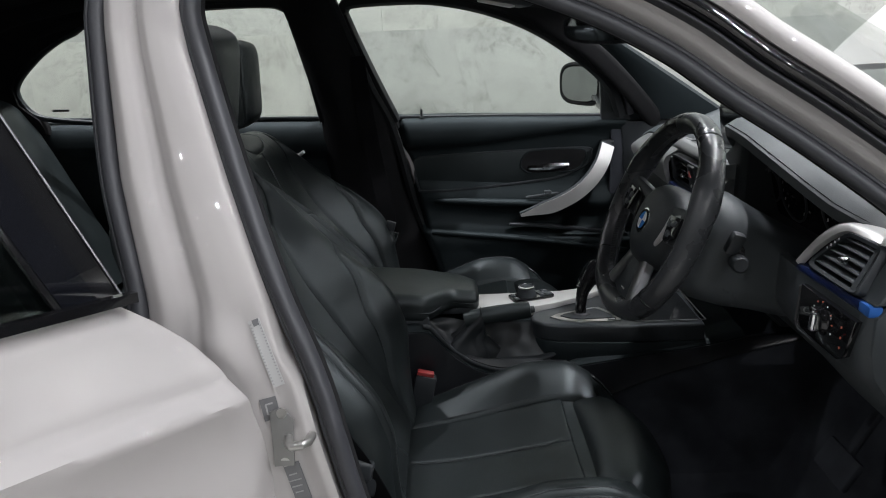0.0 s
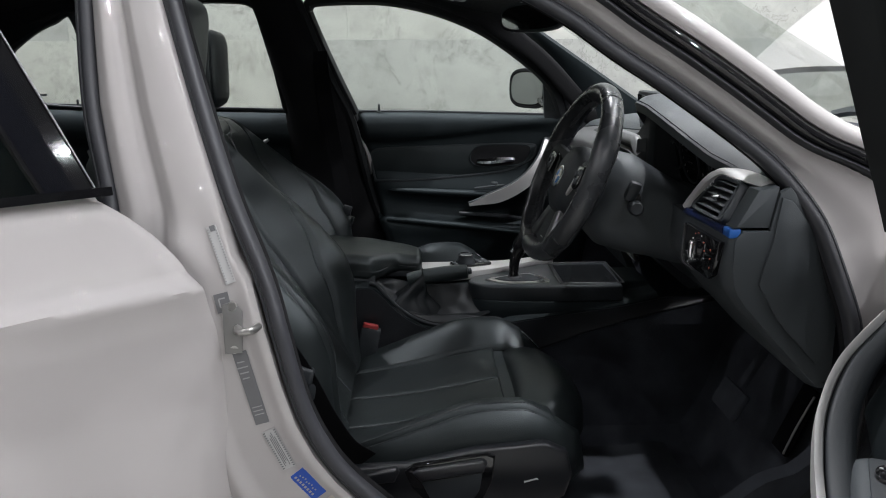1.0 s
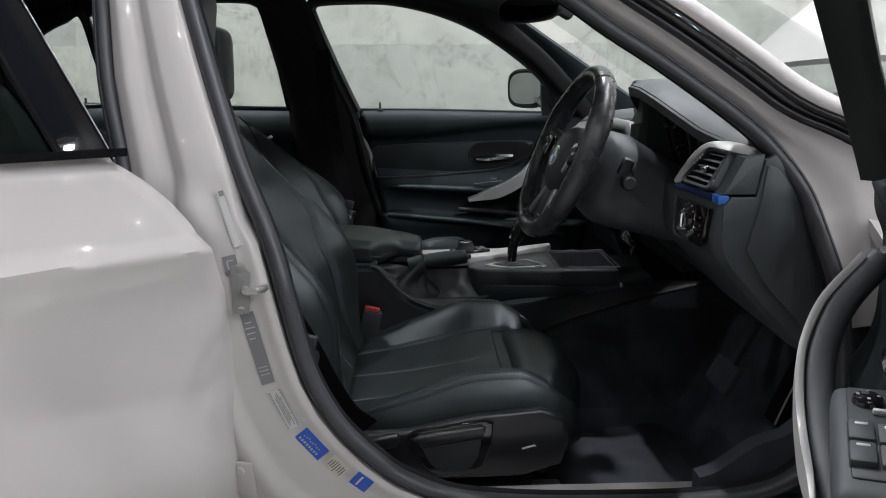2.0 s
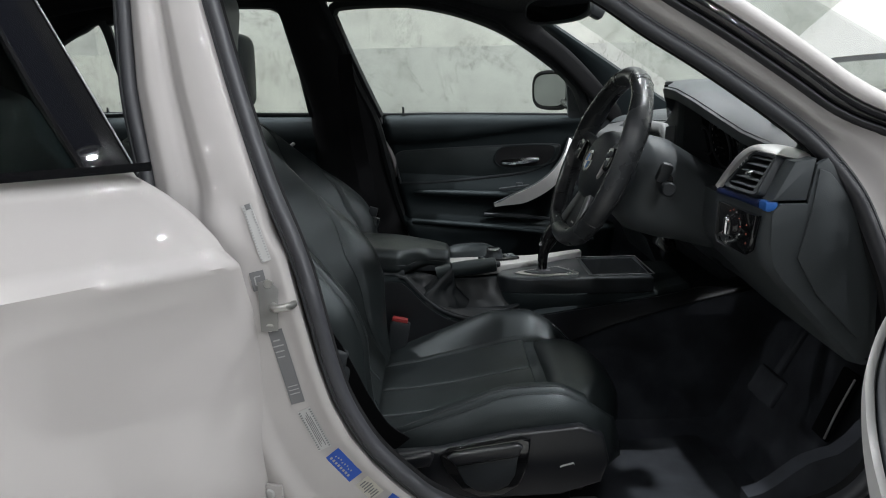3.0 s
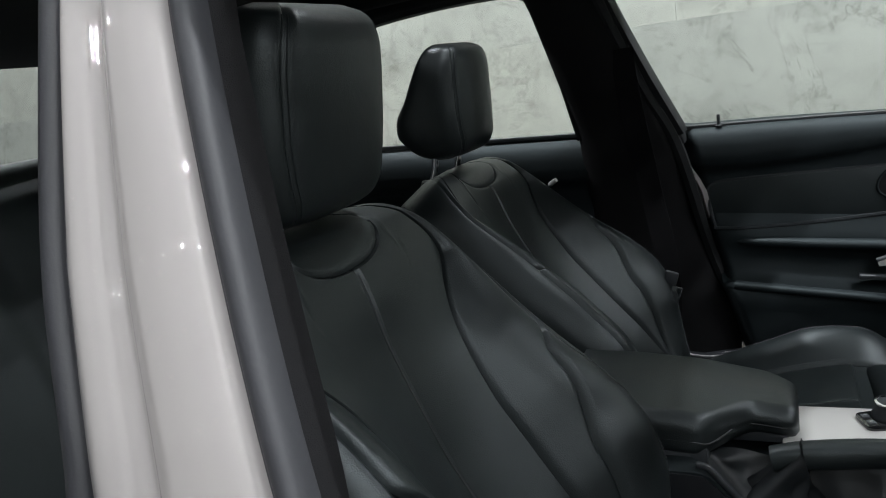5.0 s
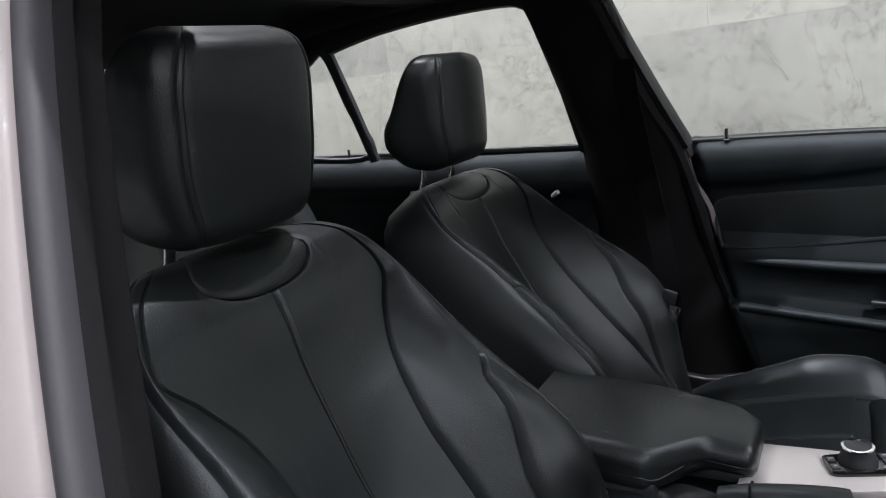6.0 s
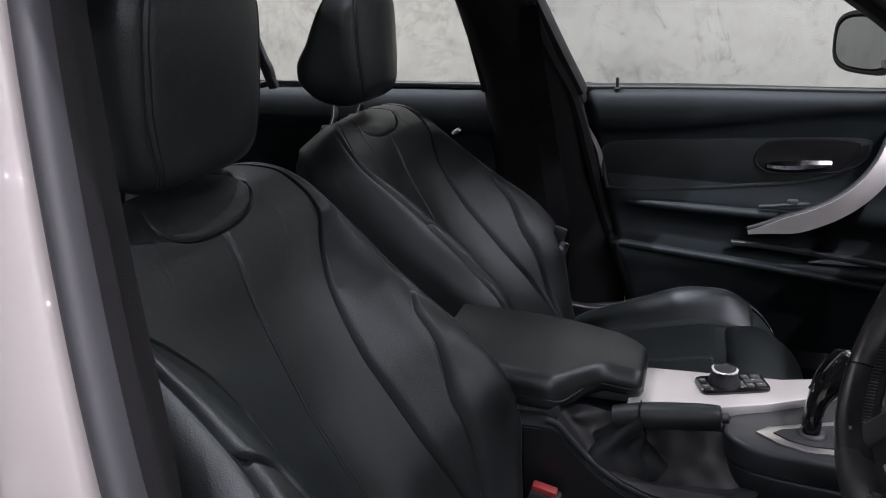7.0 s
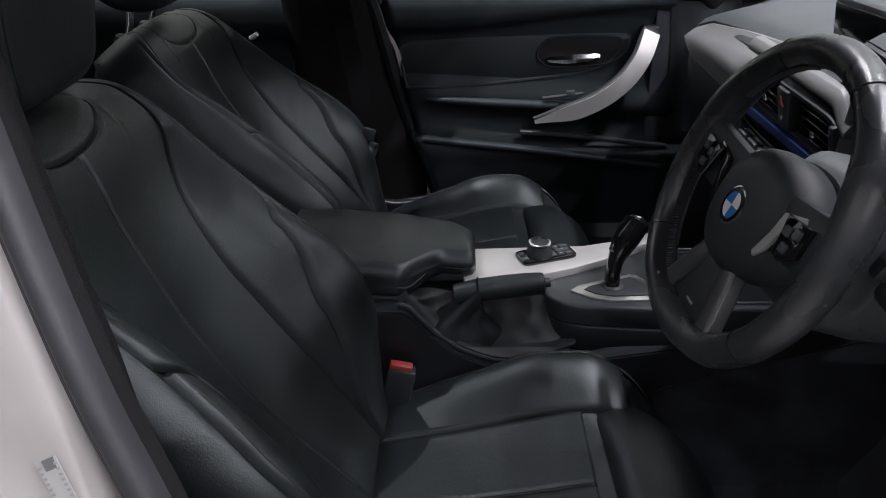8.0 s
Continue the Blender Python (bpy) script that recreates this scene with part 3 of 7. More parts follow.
# cowl, bonnet raised on its hinges, wings
part("cowl", thick(lambda u, v: Vector((0.96 + 0.13 * v + 0.10 * (1 - (2 * u - 1) ** 2), -0.70 + 1.40 * u, 0.975 - 0.03 * v)), 20, 4, (0, 0, -0.05)), PLASTIC, car, "black windscreen cowl")


def bonnet(u, v):
    y = -1 + 2 * u
    w = 0.66 + 0.03 * math.sin(math.pi * v) - 0.10 * v ** 3
    along = 1.02 * v
    x0, z0 = 1.14 - 0.04 * (1 - y * y) * 0.0 + 0.05 * (1 - y * y), 1.085 + 0.02 * (1 - y * y)
    a = radians(41 - 9 * v)
    return Vector((x0 + along * math.cos(a), y * w, z0 + along * math.sin(a) + 0.03 * math.sin(math.pi * v) - 0.03 * abs(y) ** 4))


part("bonnet", thick(bonnet, 28, 24, (0.012, 0, -0.014)), PAINT, car, "white bonnet raised open")
for sgn in (-1, 1):
    part("bonnet_hinge", box(0.22, 0.02, 0.025, 0.005, (1.09, sgn * 0.60, 1.03), (0, -28, 0)), STEEL, car, "steel bonnet hinge")

    def wing(u, v, s=sgn):
        x = 0.80 + 1.15 * u
        z = 0.45 + 0.44 * v - 0.06 * u * v
        return Vector((x, s * (0.80 + 0.05 * math.sin(math.pi * v) - 0.10 * smoothstep(0.75, 1.0, v)), z))
    part("front_wing", thick(wing, 16, 14, (0, -0.03 * sgn, 0)), PAINT, car, "white front wing")
for x, y0, y1, lift in ((1.02, -0.62, -0.05, 0.018), (1.05, 0.0, 0.60, 0.012)):
    blade = curve([(x - 0.04, y0, 0.985), (x - 0.02, y0 * 0.5 + y1 * 0.5, 1.003 + lift), (x + 0.06, y1, 0.995)], 14)
    part("wiper", sweep(blade, [(-0.008, 0), (0, 0.012), (0.008, 0), (0, -0.008)], (0, 0, 1)), PLASTIC, car, "black windscreen wiper")

# sill and floor pan
part("sill", thick(lambda u, v: Vector((-0.02 + 0.86 * u, -0.79 + 0.16 * v, 0.385 - 0.02 * (1 - v) ** 2 - 0.03 * v)), 20, 6, (0, 0, -0.22)), PAINT, car, "white door sill")
part("sill_trim", thick(lambda u, v: Vector((0.0 + 0.80 * u, -0.755 + 0.085 * v, 0.392 - 0.05 * v * v)), 16, 4, (0, 0, -0.02)), PLASTIC, car, "black sill tread plate")
part("left_sill_trim", thick(lambda u, v: Vector((-1.0 + 1.80 * u, 0.755 - 0.10 * v, 0.40 - 0.06 * v * v)), 16, 4, (0, 0, -0.12)), PLASTIC, car, "black sill trim")


def pan(u, v):
    x = -1.15 + 2.10 * u
    y = -0.70 + 1.40 * v
    z = 0.235 + 0.42 * smoothstep(0.90, 1.0, u) + 0.10 * math.exp(-(y / 0.14) ** 4)
    return Vector((x, y, z))


part("floor_carpet", thick(pan, 42, 36, (0, 0, -0.05)), CARPET, car, "black car carpet")
part("bulkhead", box(0.05, 1.45, 0.60, 0.005, (0.97, 0, 0.70)), CARPET, car, "dark bulkhead")
part("underbody", box(2.2, 1.5, 0.06, 0.005, (-0.15, 0, 0.15)), PLASTIC, car)
# kick panel beside the pedals
part("kick_panel", thick(lambda u, v: Vector((0.58 + 0.37 * u, -0.700 + 0.022 * u, 0.20 + v * (0.22 + 0.06 * smoothstep(0.0, 0.32, u) + 0.28 * smoothstep(0.32, 1.0, u)))), 16, 10, (0, -0.03, 0)), CARPET, car, "black footwell side trim")
part("kick_panel", box(0.46, 0.03, 0.74, 0.006, (0.80, 0.715, 0.56)), CARPET, car, "black passenger footwell side trim")
for wx in (-1.55, 1.45):
    for sgn in (-1, 1):
        wheel = part("wheel", lathe([(0.20, -0.10), (0.30, -0.11), (0.325, -0.08), (0.33, 0.0), (0.325, 0.08), (0.30, 0.11), (0.20, 0.10)], 32, pose(wx, sgn * 0.76, 0.325, 90)), RUBBER, car, "black tyre")
        part("rim", lathe([(0.02, 0.09), (0.19, 0.06), (0.21, 0.10), (0.21, -0.08), (0.02, -0.08)], 24, pose(wx, sgn * 0.775, 0.325, -90 * sgn)), SILVER, wheel)
part("lower_body", thick(lambda u, v: Vector((-1.95 + 0.75 * u, 0.84 - 0.03 * v, 0.30 + 0.70 * v)), 6, 8, (0, -0.05, 0)), PAINT, car, "white rear quarter panel")
part("lower_body", thick(lambda u, v: Vector((-1.95 + 0.75 * u, -0.84 + 0.03 * v, 0.30 + 0.70 * v)), 6, 8, (0, 0.05, 0)), PAINT, car, "white rear quarter panel")

# ---- the seats ----
HW = [(0.0, 0.205), (0.07, 0.228), (0.14, 0.250), (0.25, 0.262), (0.36, 0.254), (0.44, 0.240), (0.52, 0.226), (0.58, 0.214), (0.63, 0.190), (0.66, 0.155), (0.68, 0.10)]
CREST = [(0.0, 0.175), (0.10, 0.192), (0.20, 0.205), (0.28, 0.208), (0.38, 0.190), (0.46, 0.184), (0.55, 0.190), (0.60, 0.180), (0.65, 0.145), (0.68, 0.085)]
RISE = [(0.0, -0.015), (0.07, 0.012), (0.13, 0.042), (0.19, 0.072), (0.25, 0.082), (0.32, 0.072), (0.40, 0.050), (0.48, 0.030), (0.56, 0.010), (0.63, -0.004), (0.66, -0.020), (0.68, -0.05)]
INNER = [(0.0, 0.120), (0.15, 0.112), (0.25, 0.104), (0.36, 0.104), (0.43, 0.110), (0.48, 0.122), (0.53, 0.150), (0.57, 0.178), (0.63, 0.155), (0.68, 0.085)]
MIDDLE = [(0.0, -0.005), (0.08, -0.018), (0.18, -0.036), (0.28, -0.047), (0.36, -0.046), (0.44, -0.037), (0.51, -0.026), (0.57, -0.010), (0.60, -0.005), (0.63, -0.006), (0.655, -0.016), (0.68, -0.045)]


def padded(a, c, hw, n0, e, b, low, drop):
    """Half section of a padded seat: a hollow middle, a bolster that swells from its seam and a rounded flank."""
    def at(u):
        s, k = math.copysign(1.0, u), abs(u)
        if k < 0.5:
            y, n = a * k / 0.5, n0 + (e - n0) * (k / 0.5) ** 2.2
        elif k < 0.72:
            f = (k - 0.5) / 0.22
            y, n = a + (c - a) * f, e + (b - e) * (0.72 * math.sin(math.pi / 2 * f) + 0.28 * f * f * (3 - 2 * f))
        elif k < 0.90:
            f = math.pi / 2 * (k - 0.72) / 0.18
            y, n = c + (hw - c) * math.sin(f), b - drop * (1 - math.cos(f))
        else:
            f = (k - 0.90) / 0.10
            y, n = hw - 0.012 * f * f, b - drop + (low - b + drop) * f
        return s * y, n
    return at


def back_section(v):
    hw, b, a, n0 = interp(HW, v), interp(RISE, v), interp(INNER, v), interp(MIDDLE, v)
    c = min(max(interp(CREST, v), a + 0.008), hw - 0.006)
    return padded(a, c, hw, n0, n0 + (b - n0) * 0.30, b, -0.115, 0.075)


CUSH_HW = [(0.0, 0.21), (0.06, 0.24), (0.15, 0.255), (0.30, 0.262), (0.38, 0.255), (0.42, 0.235), (0.45, 0.19)]
CUSH_RISE = [(0.0, -0.002), (0.08, 0.020), (0.18, 0.046), (0.27, 0.066), (0.34, 0.060), (0.40, 0.024), (0.45, -0.03)]


def cushion_section(v):
    hw, b = interp(CUSH_HW, v), interp(CUSH_RISE, v)
    a = linear([(0.0, 0.125), (0.10, 0.132), (0.32, 0.137), (0.45, 0.13)], v)
    n0 = interp([(0.0, 0.0), (0.1, -0.004), (0.25, 0.004), (0.32, 0.010), (0.40, -0.004), (0.45, -0.045)], v)
    c = min(0.212, hw - 0.03)
    return padded(a, c, hw, n0, n0 + max(0.0, b - n0) * 0.2, b, -0.09, 0.06)


class Shape:
    """A padded surface: a section that changes along v, laid on an origin with an up and an out direction."""

    def __init__(self, make, origin, along, out, v_top):
        self.make, self.o, self.a, self.n, self.v_top = make, Vector(origin), Vector(along), Vector(out), v_top
        self.cache = {}

    def at(self, u, v, sink=0.0):
        key = round(v, 4)
        if key not in self.cache:
            self.cache[key] = self.make(key)
        y, n = self.cache[key](u)
        return self.o + Vector((0, y, 0)) + self.a * v + self.n * (n - sink)

    def panel(self, u0, u1, v0, v1, nu, nv, roll=0.009, sink=0.0, deep=0.012):
        """A stitched panel whose rims roll inwards; u0, u1 may depend on v, and v0, v1 on u."""
        fu0, fu1 = (u0 if callable(u0) else lambda v: u0), (u1 if callable(u1) else lambda v: u1)
        fv0, fv1 = (v0 if callable(v0) else lambda s: v0), (v1 if callable(v1) else lambda s: v1)

        def ease(k):
            return 0.5 - 0.5 * math.cos(math.pi * k)

        def fn(s, t):
            s, t = 0.5 * s + 0.5 * ease(s), 0.5 * t + 0.5 * ease(t)
            v = fv0(s) + (fv1(s) - fv0(s)) * t
            u = fu0(v) + (fu1(v) - fu0(v)) * s
            p = self.at(u, v, 0)
            du = 0.23 * abs(fu1(v) - fu0(v))
            d = min(s * du, (1 - s) * du, t * abs(fv1(s) - fv0(s)), (1 - t) * abs(fv1(s) - fv0(s)))
            k = max(0.0, 1 - d / roll)
            return p - self.n * (sink + deep * k * k)
        return grid(fn, nu, nv)

    def body(self, back, sink=0.012, nv=26, nu=30, v0=0.0, vt=None):
        """The closed body under the panels; back: how deep it is."""
        vt = vt or self.v_top
        rings = []
        for j in range(nv + 1):
            v = v0 + (vt - v0) * j / nv
            front = [self.at(-1 + 2 * i / nu, v, sink) for i in range(nu + 1)]
            y, z = front[-1] - self.o, v
            hw = interp(HW, v) if back < 0.2 else 0.2
            rear = [self.o + self.a * v + self.n * (-back) + Vector((0, hw * 0.8 * k, 0)) for k in (1, 0.5, 0, -0.5, -1)]
            rings.append(front + rear)
        return loft(rings)

    def seam(self, pts, r, n=40, lift=0.0):
        return tube([self.at(u, v, -lift) for u, v in curve2(pts, n)], r, 6, (0.3, 0.2, 1))

    def stitches(self, pts, r, count, lift=0.001):
        """Single stitches along a seam."""
        path = [self.at(u, v, -lift) for u, v in curve2(pts, count * 3)]
        items = []
        for k in range(count - 1):
            a, b = path[3 * k], path[3 * k + 2]
            items.append(tube([a, (a + b) / 2 + self.n * r * 0.6, b], r, 5, (0.3, 0.2, 1)))
        return joined(*items)


def curve2(pts, n):
    return [(p.x, p.y) for p in curve([(u, v, 0) for u, v in pts], n)]


def headrest(seat, centre_x, cy, z0, lean, half):
    """A wedge of padding, thick below and thin at the top, with flanks that widen backwards from a stitched seam, on two chrome posts."""
    m = pose(centre_x, cy, z0, 0, lean, 0)
    H, F = 0.213, 0.045
    wide = [(0.0, 0.60), (0.02, 0.70), (0.06, 0.79), (0.14, 0.87), (0.27, 0.95), (0.45, 1.0), (0.68, 1.0), (0.82, 0.965), (0.91, 0.89), (0.97, 0.77), (1.0, 0.58)]
    front = [(0.0, 0.20), (0.03, 0.60), (0.09, 0.88), (0.18, 1.0), (0.80, 0.98), (0.92, 0.88), (0.97, 0.70), (1.0, 0.35)]
    rear = [(0.0, 0.025), (0.04, 0.055), (0.12, 0.078), (0.24, 0.096), (0.34, 0.094), (0.55, 0.066), (0.85, 0.030), (0.95, 0.016), (1.0, 0.004)]

    def point(a, t):
        """A place on the skin: a is the angle round it from the front, t the height."""
        w, f, r = interp(wide, t) * half, interp(front, t) * F, interp(rear, t)
        c, s = math.cos(a), math.sin(a)
        y = math.copysign(abs(s) ** 0.48, s)
        x = math.copysign(abs(c) ** 0.48, c)
        fx = x * (f if x > 0 else r)
        y *= w * (0.943 - 0.057 * x)
        bow = 0.012 * (1 - min(1.0, (y / (0.89 * half)) ** 2)) * max(0.0, x) * f / F
        return Vector((fx - F + bow, y, H * t))

    n = 72
    rings = []
    for k in range(40):
        t = 0.5 - 0.5 * math.cos(math.pi * k / 39)
        ring_ = []
        for i in range(n):
            a = 2 * math.pi * i / n
            p = point(a, t)
            off = abs(abs(math.remainder(a, 2 * math.pi)) - SEAM_ANGLE)
            p.x -= 0.0035 * math.exp(-(off / 0.05) ** 2)
            ring_.append(p)
        rings.append(ring_)
    verts, faces = loft(rings)
    rest = part("headrest", ([m @ v for v in verts], faces), LEATHER, seat, "black leather headrest", 60)
    for s in (-1, 1):
        for off in (-0.055, 0.055):
            pts = []
            for j in range(30):
                p = point(s * (SEAM_ANGLE + off), 0.06 + 0.89 * j / 29)
                p.x -= 0.0006
                pts.append(m @ p)
            part("seam", tube(pts, 0.0009, 5), LEATHER_TRIM, rest)
        part("post", tube([m @ Vector((-0.065, s * 0.06, 0.05)), m @ Vector((-0.075, s * 0.06, -0.02)), m @ Vector((-0.100, s * 0.06, -0.09))], 0.0065, 12), CHROME, rest, "chrome headrest post")
        part("post_sleeve", lathe([(0.009, 0), (0.022, 0), (0.020, 0.012), (0.010, 0.014)], 16, m @ pose(-0.088, s * 0.06, -0.058, 0, 15, 0), True), PLASTIC, rest)
    return rest


SEAM_ANGLE = 0.70


def front_seat(cy, dx, recline, label, inboard):
    """A sports seat. inboard: +1 when the tunnel lies towards +y."""
    seat = thing("front_seat", label, "car seat", "front seats", m=pose(0, 0, 0))
    th = radians(recline)
    up, out = Vector((-math.sin(th), 0, math.cos(th))), Vector((math.cos(th), 0, math.sin(th)))
    back = Shape(back_section, (0.01 + dx, cy, 0.45), up, out, 0.68)
    body = part("backrest", back.body(0.12), LEATHER_TRIM, seat, "black leather backrest", 60)
    yoke_at = lambda u: 0.662 - 0.060 * max(0.0, 1 - (abs(u) / 0.30) ** 2.4) ** 0.5
    part("yoke_panel", back.panel(-0.30, 0.30, lambda s: yoke_at(-0.30 + 0.60 * s), 0.678, 26, 10, 0.005, deep=0.0035), LEATHER, body)
    edge_u = lambda v: 0.53 + 0.06 * smoothstep(0.05, 0.25, v) + 0.08 * smoothstep(0.25, 0.39, v) + 0.07 * smoothstep(0.385, 0.43, v)
    top_u = lambda v: 0.755 - 0.015 * smoothstep(0.30, 0.43, v)
    for s in (-1, 1):
        part("centre_panel", back.panel(0.0, 0.5 * s, 0.03, lambda q: yoke_at(0.5 * q) if q < 0.6 else 0.678, 34, 90, 0.0045, deep=0.009), LEATHER, body)
        part("side_bolster", back.panel(0.5 * s, lambda v, s=s: edge_u(v) * s, 0.02, 0.672, 26, 90, 0.0045, deep=0.009), LEATHER, body)
        part("wing_panel", back.panel(lambda v, s=s: edge_u(v) * s, lambda v, s=s: top_u(v) * s, 0.02, 0.415, 28, 70, 0.0045, deep=0.009), LEATHER, body)
        part("outer_panel", back.panel(lambda v, s=s: top_u(v) * s, 1.0 * s, 0.02, 0.672, 22, 70, 0.0045, deep=0.008), LEATHER, body)
        part("stitching", back.stitches([((top_u(v) - 0.016) * s, v) for v in (0.06, 0.15, 0.25, 0.33, 0.39)], 0.0007, 64, 0.0006), THREAD, body)
    part("seam", back.seam([(0.006, 0.06), (0.006, 0.25), (0.006, 0.45), (0.006, 0.592)], 0.0008, 50, -0.0022), PIPING, body, "light piping line")

    cush = Shape(cushion_section, (-0.035 + dx, cy, 0.455), (math.cos(radians(6)), 0, math.sin(radians(6))), (-math.sin(radians(6)), 0, math.cos(radians(6))), 0.45)
    base = part("cushion", cush.body(0.10, v0=0.0), LEATHER_TRIM, seat, "black leather seat cushion", 60)
    for s in (-1, 1):
        part("seat_panel", cush.panel(0.0, 0.5 * s, 0.0, 0.325, 24, 44, 0.0045, deep=0.008), LEATHER, base)
        part("side_bolster", cush.panel(0.5 * s, 0.76 * s, 0.0, 0.40, 24, 48, 0.0045, deep=0.008), LEATHER, base)
        part("outer_panel", cush.panel(0.76 * s, 1.0 * s, 0.0, 0.44, 20, 44, 0.0045, deep=0.007), LEATHER, base)
        for o in (-0.020, 0.020):
            part("stitching", cush.stitches([((0.76 + o) * s, v) for v in (0.02, 0.12, 0.24, 0.38)], 0.0008, 66, 0.0006), THREAD, base)
        part("stitching", cush.stitches([(0.52 * s, v) for v in (0.02, 0.12, 0.22, 0.32)], 0.0007, 60, 0.0006), THREAD, base)
    part("seam", cush.seam([(0.004, 0.03), (0.004, 0.16), (0.004, 0.29)], 0.0006, 40, -0.0022), PIPING, base, "light piping line")

    # sliding thigh support in front of a gap
    def thigh(u, v):
        a = 2 * math.pi * u
        c, s = math.cos(a), math.sin(a)
        y = 0.175 * (-1 + 2 * v)
        e = 1 - 0.42 * abs(-1 + 2 * v) ** 3.5
        px = 0.070 * math.copysign(abs(c) ** 0.62, c)
        pz = 0.048 * math.copysign(abs(s) ** 0.62, s)
        return Vector((0.380 + dx - 0.05 * abs(-1 + 2 * v) ** 3 + px * e - 0.010 * (pz < 0) + 0.012 * (pz < 0) * c, cy + y, 0.467 + pz * e - 0.02 * (px > 0.02) * (px - 0.02) / 0.04))
    verts, faces = grid(thigh, 40, 26, True)
    n = 40
    faces += [tuple(range(n)), tuple(range(26 * n, 27 * n))]
    part("thigh_support", (verts, faces), LEATHER, seat, "black leather thigh support", 60)

    headrest(seat, -0.292 if recline < 35 else -0.416, cy, 1.024 if recline < 35 else 0.992, 9 if recline < 35 else 2, 0.126)

    # frame, rails and outer side cover
    side = -inboard
    ys = cy + side * 0.262
    cover = prism([(-0.06, 0.395), (0.10, 0.388), (0.16, 0.375), (0.30, 0.378), (0.37, 0.40), (0.383, 0.44), (0.372, 0.485), (0.335, 0.502), (0.22, 0.492), (0.10, 0.466), (0.0, 0.462), (-0.06, 0.47)], 0.022, 0.006, Matrix(((1, 0, 0, dx), (0, 0, side, ys - side * 0.004), (0, 1, 0, 0), (0, 0, 0, 1))), 3)
    cov = part("side_cover", cover, COVER, seat, "grained black plastic seat side cover")
    yo = ys + side * 0.019

    def flat(points, depth, bevel, mat_, nm, par, y=yo, lab=""):
        return part(nm, prism(points, depth, bevel, Matrix(((1, 0, 0, dx), (0, 0, side, y), (0, 1, 0, 0), (0, 0, 0, 1))), 3), mat_, par, lab)
    flat([(0.098, 0.462), (0.115, 0.474), (0.235, 0.492), (0.250, 0.486), (0.246, 0.44), (0.232, 0.405), (0.205, 0.388), (0.165, 0.385), (0.135, 0.398), (0.110, 0.43)], 0.010, 0.004, GLOSS, "lever_bezel", cov)
    flat([(0.112, 0.462), (0.122, 0.468), (0.228, 0.484), (0.236, 0.478), (0.230, 0.462), (0.125, 0.447)], 0.020, 0.005, COVER, "height_lever", cov, lab="black seat height lever")
    flat([(0.125, 0.444), (0.229, 0.459), (0.224, 0.425), (0.212, 0.405), (0.190, 0.396), (0.16, 0.396), (0.140, 0.412)], 0.013, 0.004, PLASTIC, "lever_paddle", cov)
    flat([(-0.05, 0.458), (0.0, 0.455), (0.085, 0.47), (0.09, 0.462), (0.082, 0.445), (-0.05, 0.43)], 0.016, 0.005, COVER, "recline_lever", cov, lab="black seat recline lever")
    for a, b in (((0.300, 0.430), (0.322, 0.436)),):
        flat([a, (a[0], a[1] + 0.003), (b[0], b[1] + 0.003), (b[0] + 0.003, b[1] - 0.002), (b[0], b[1]), (a[0] + 0.003, a[1] + 0.001)], 0.002, 0, WHITE_MARK, "symbol", cov, y=ys + side * 0.017)
    for s in (-1, 1):
        part("seat_rail", box(0.52, 0.045, 0.05, 0.008, (0.13 + dx, cy + s * 0.19, 0.285)), STEEL, seat, "steel seat rail")
        part("seat_frame", box(0.40, 0.03, 0.14, 0.01, (0.13 + dx, cy + s * 0.205, 0.355)), PLASTIC, seat)
    part("front_apron", box(0.03, 0.36, 0.10, 0.012, (0.36 + dx, cy, 0.37), (0, 14, 0)), PLASTIC, seat, "black plastic seat front apron")
    return seat


front_seat(-0.36, 0.0, 29.5, "black leather sports seat with adjustment levers, driver's side", 1)
front_seat(0.36, -0.052, 37.0, "black leather sports seat reclined further back, passenger's side", -1)

# rear bench
bench = thing("bench_seat", "black leather rear bench seat with headrests", "car seat", m=pose(0, 0, 0))


def bench_back(u, v):
    y = -0.66 + 1.32 * u
    n = 0.02 * math.cos(y * math.pi / 0.36) + 0.01
    n -= 0.012 * math.exp(-((abs(y) - 0.17) / 0.012) ** 2)
    roll_ = 0.05 * smoothstep(0.88, 1.0, v) ** 2
    return Vector((-0.95 - 0.27 * v + n * 0.9 - roll_, y, 0.50 + 0.58 * v + n * 0.4))


part("backrest", thick(bench_back, 60, 30, (-0.12, 0, -0.05)), LEATHER_TRIM, bench, "black leather rear backrest", 60)


def bench_seat(u, v):
    y = -0.66 + 1.32 * u
    return Vector((-0.98 + 0.50 * v, y, 0.47 + 0.05 * v + 0.015 * math.cos(y * math.pi / 0.36) - 0.07 * smoothstep(0.85, 1.0, v) ** 2))


part("cushion", thick(bench_seat, 40, 20, (0, 0, -0.16)), LEATHER, bench, "black leather rear cushion", 60)
for cy, w, h in ((-0.375, 0.105, 0.125), (-0.02, 0.140, 0.055), (0.36, 0.115, 0.125)):
    rings = []
    for k in range(16):
        t = 0.5 - 0.5 * math.cos(math.pi * k / 15)
        e = (1 - (2 * t - 1) ** 4) * 0.35 + 0.65
        rings.append([Vector((-1.245 - 0.03 * t + x * e, cy + y * (0.90 + 0.10 * math.sin(math.pi * t)), 1.045 + h * t)) for y, x in squircle(w, 0.05, 28, 3.2)])
    part("headrest", loft(rings), LEATHER_TRIM, bench, "black leather rear headrest", 60)

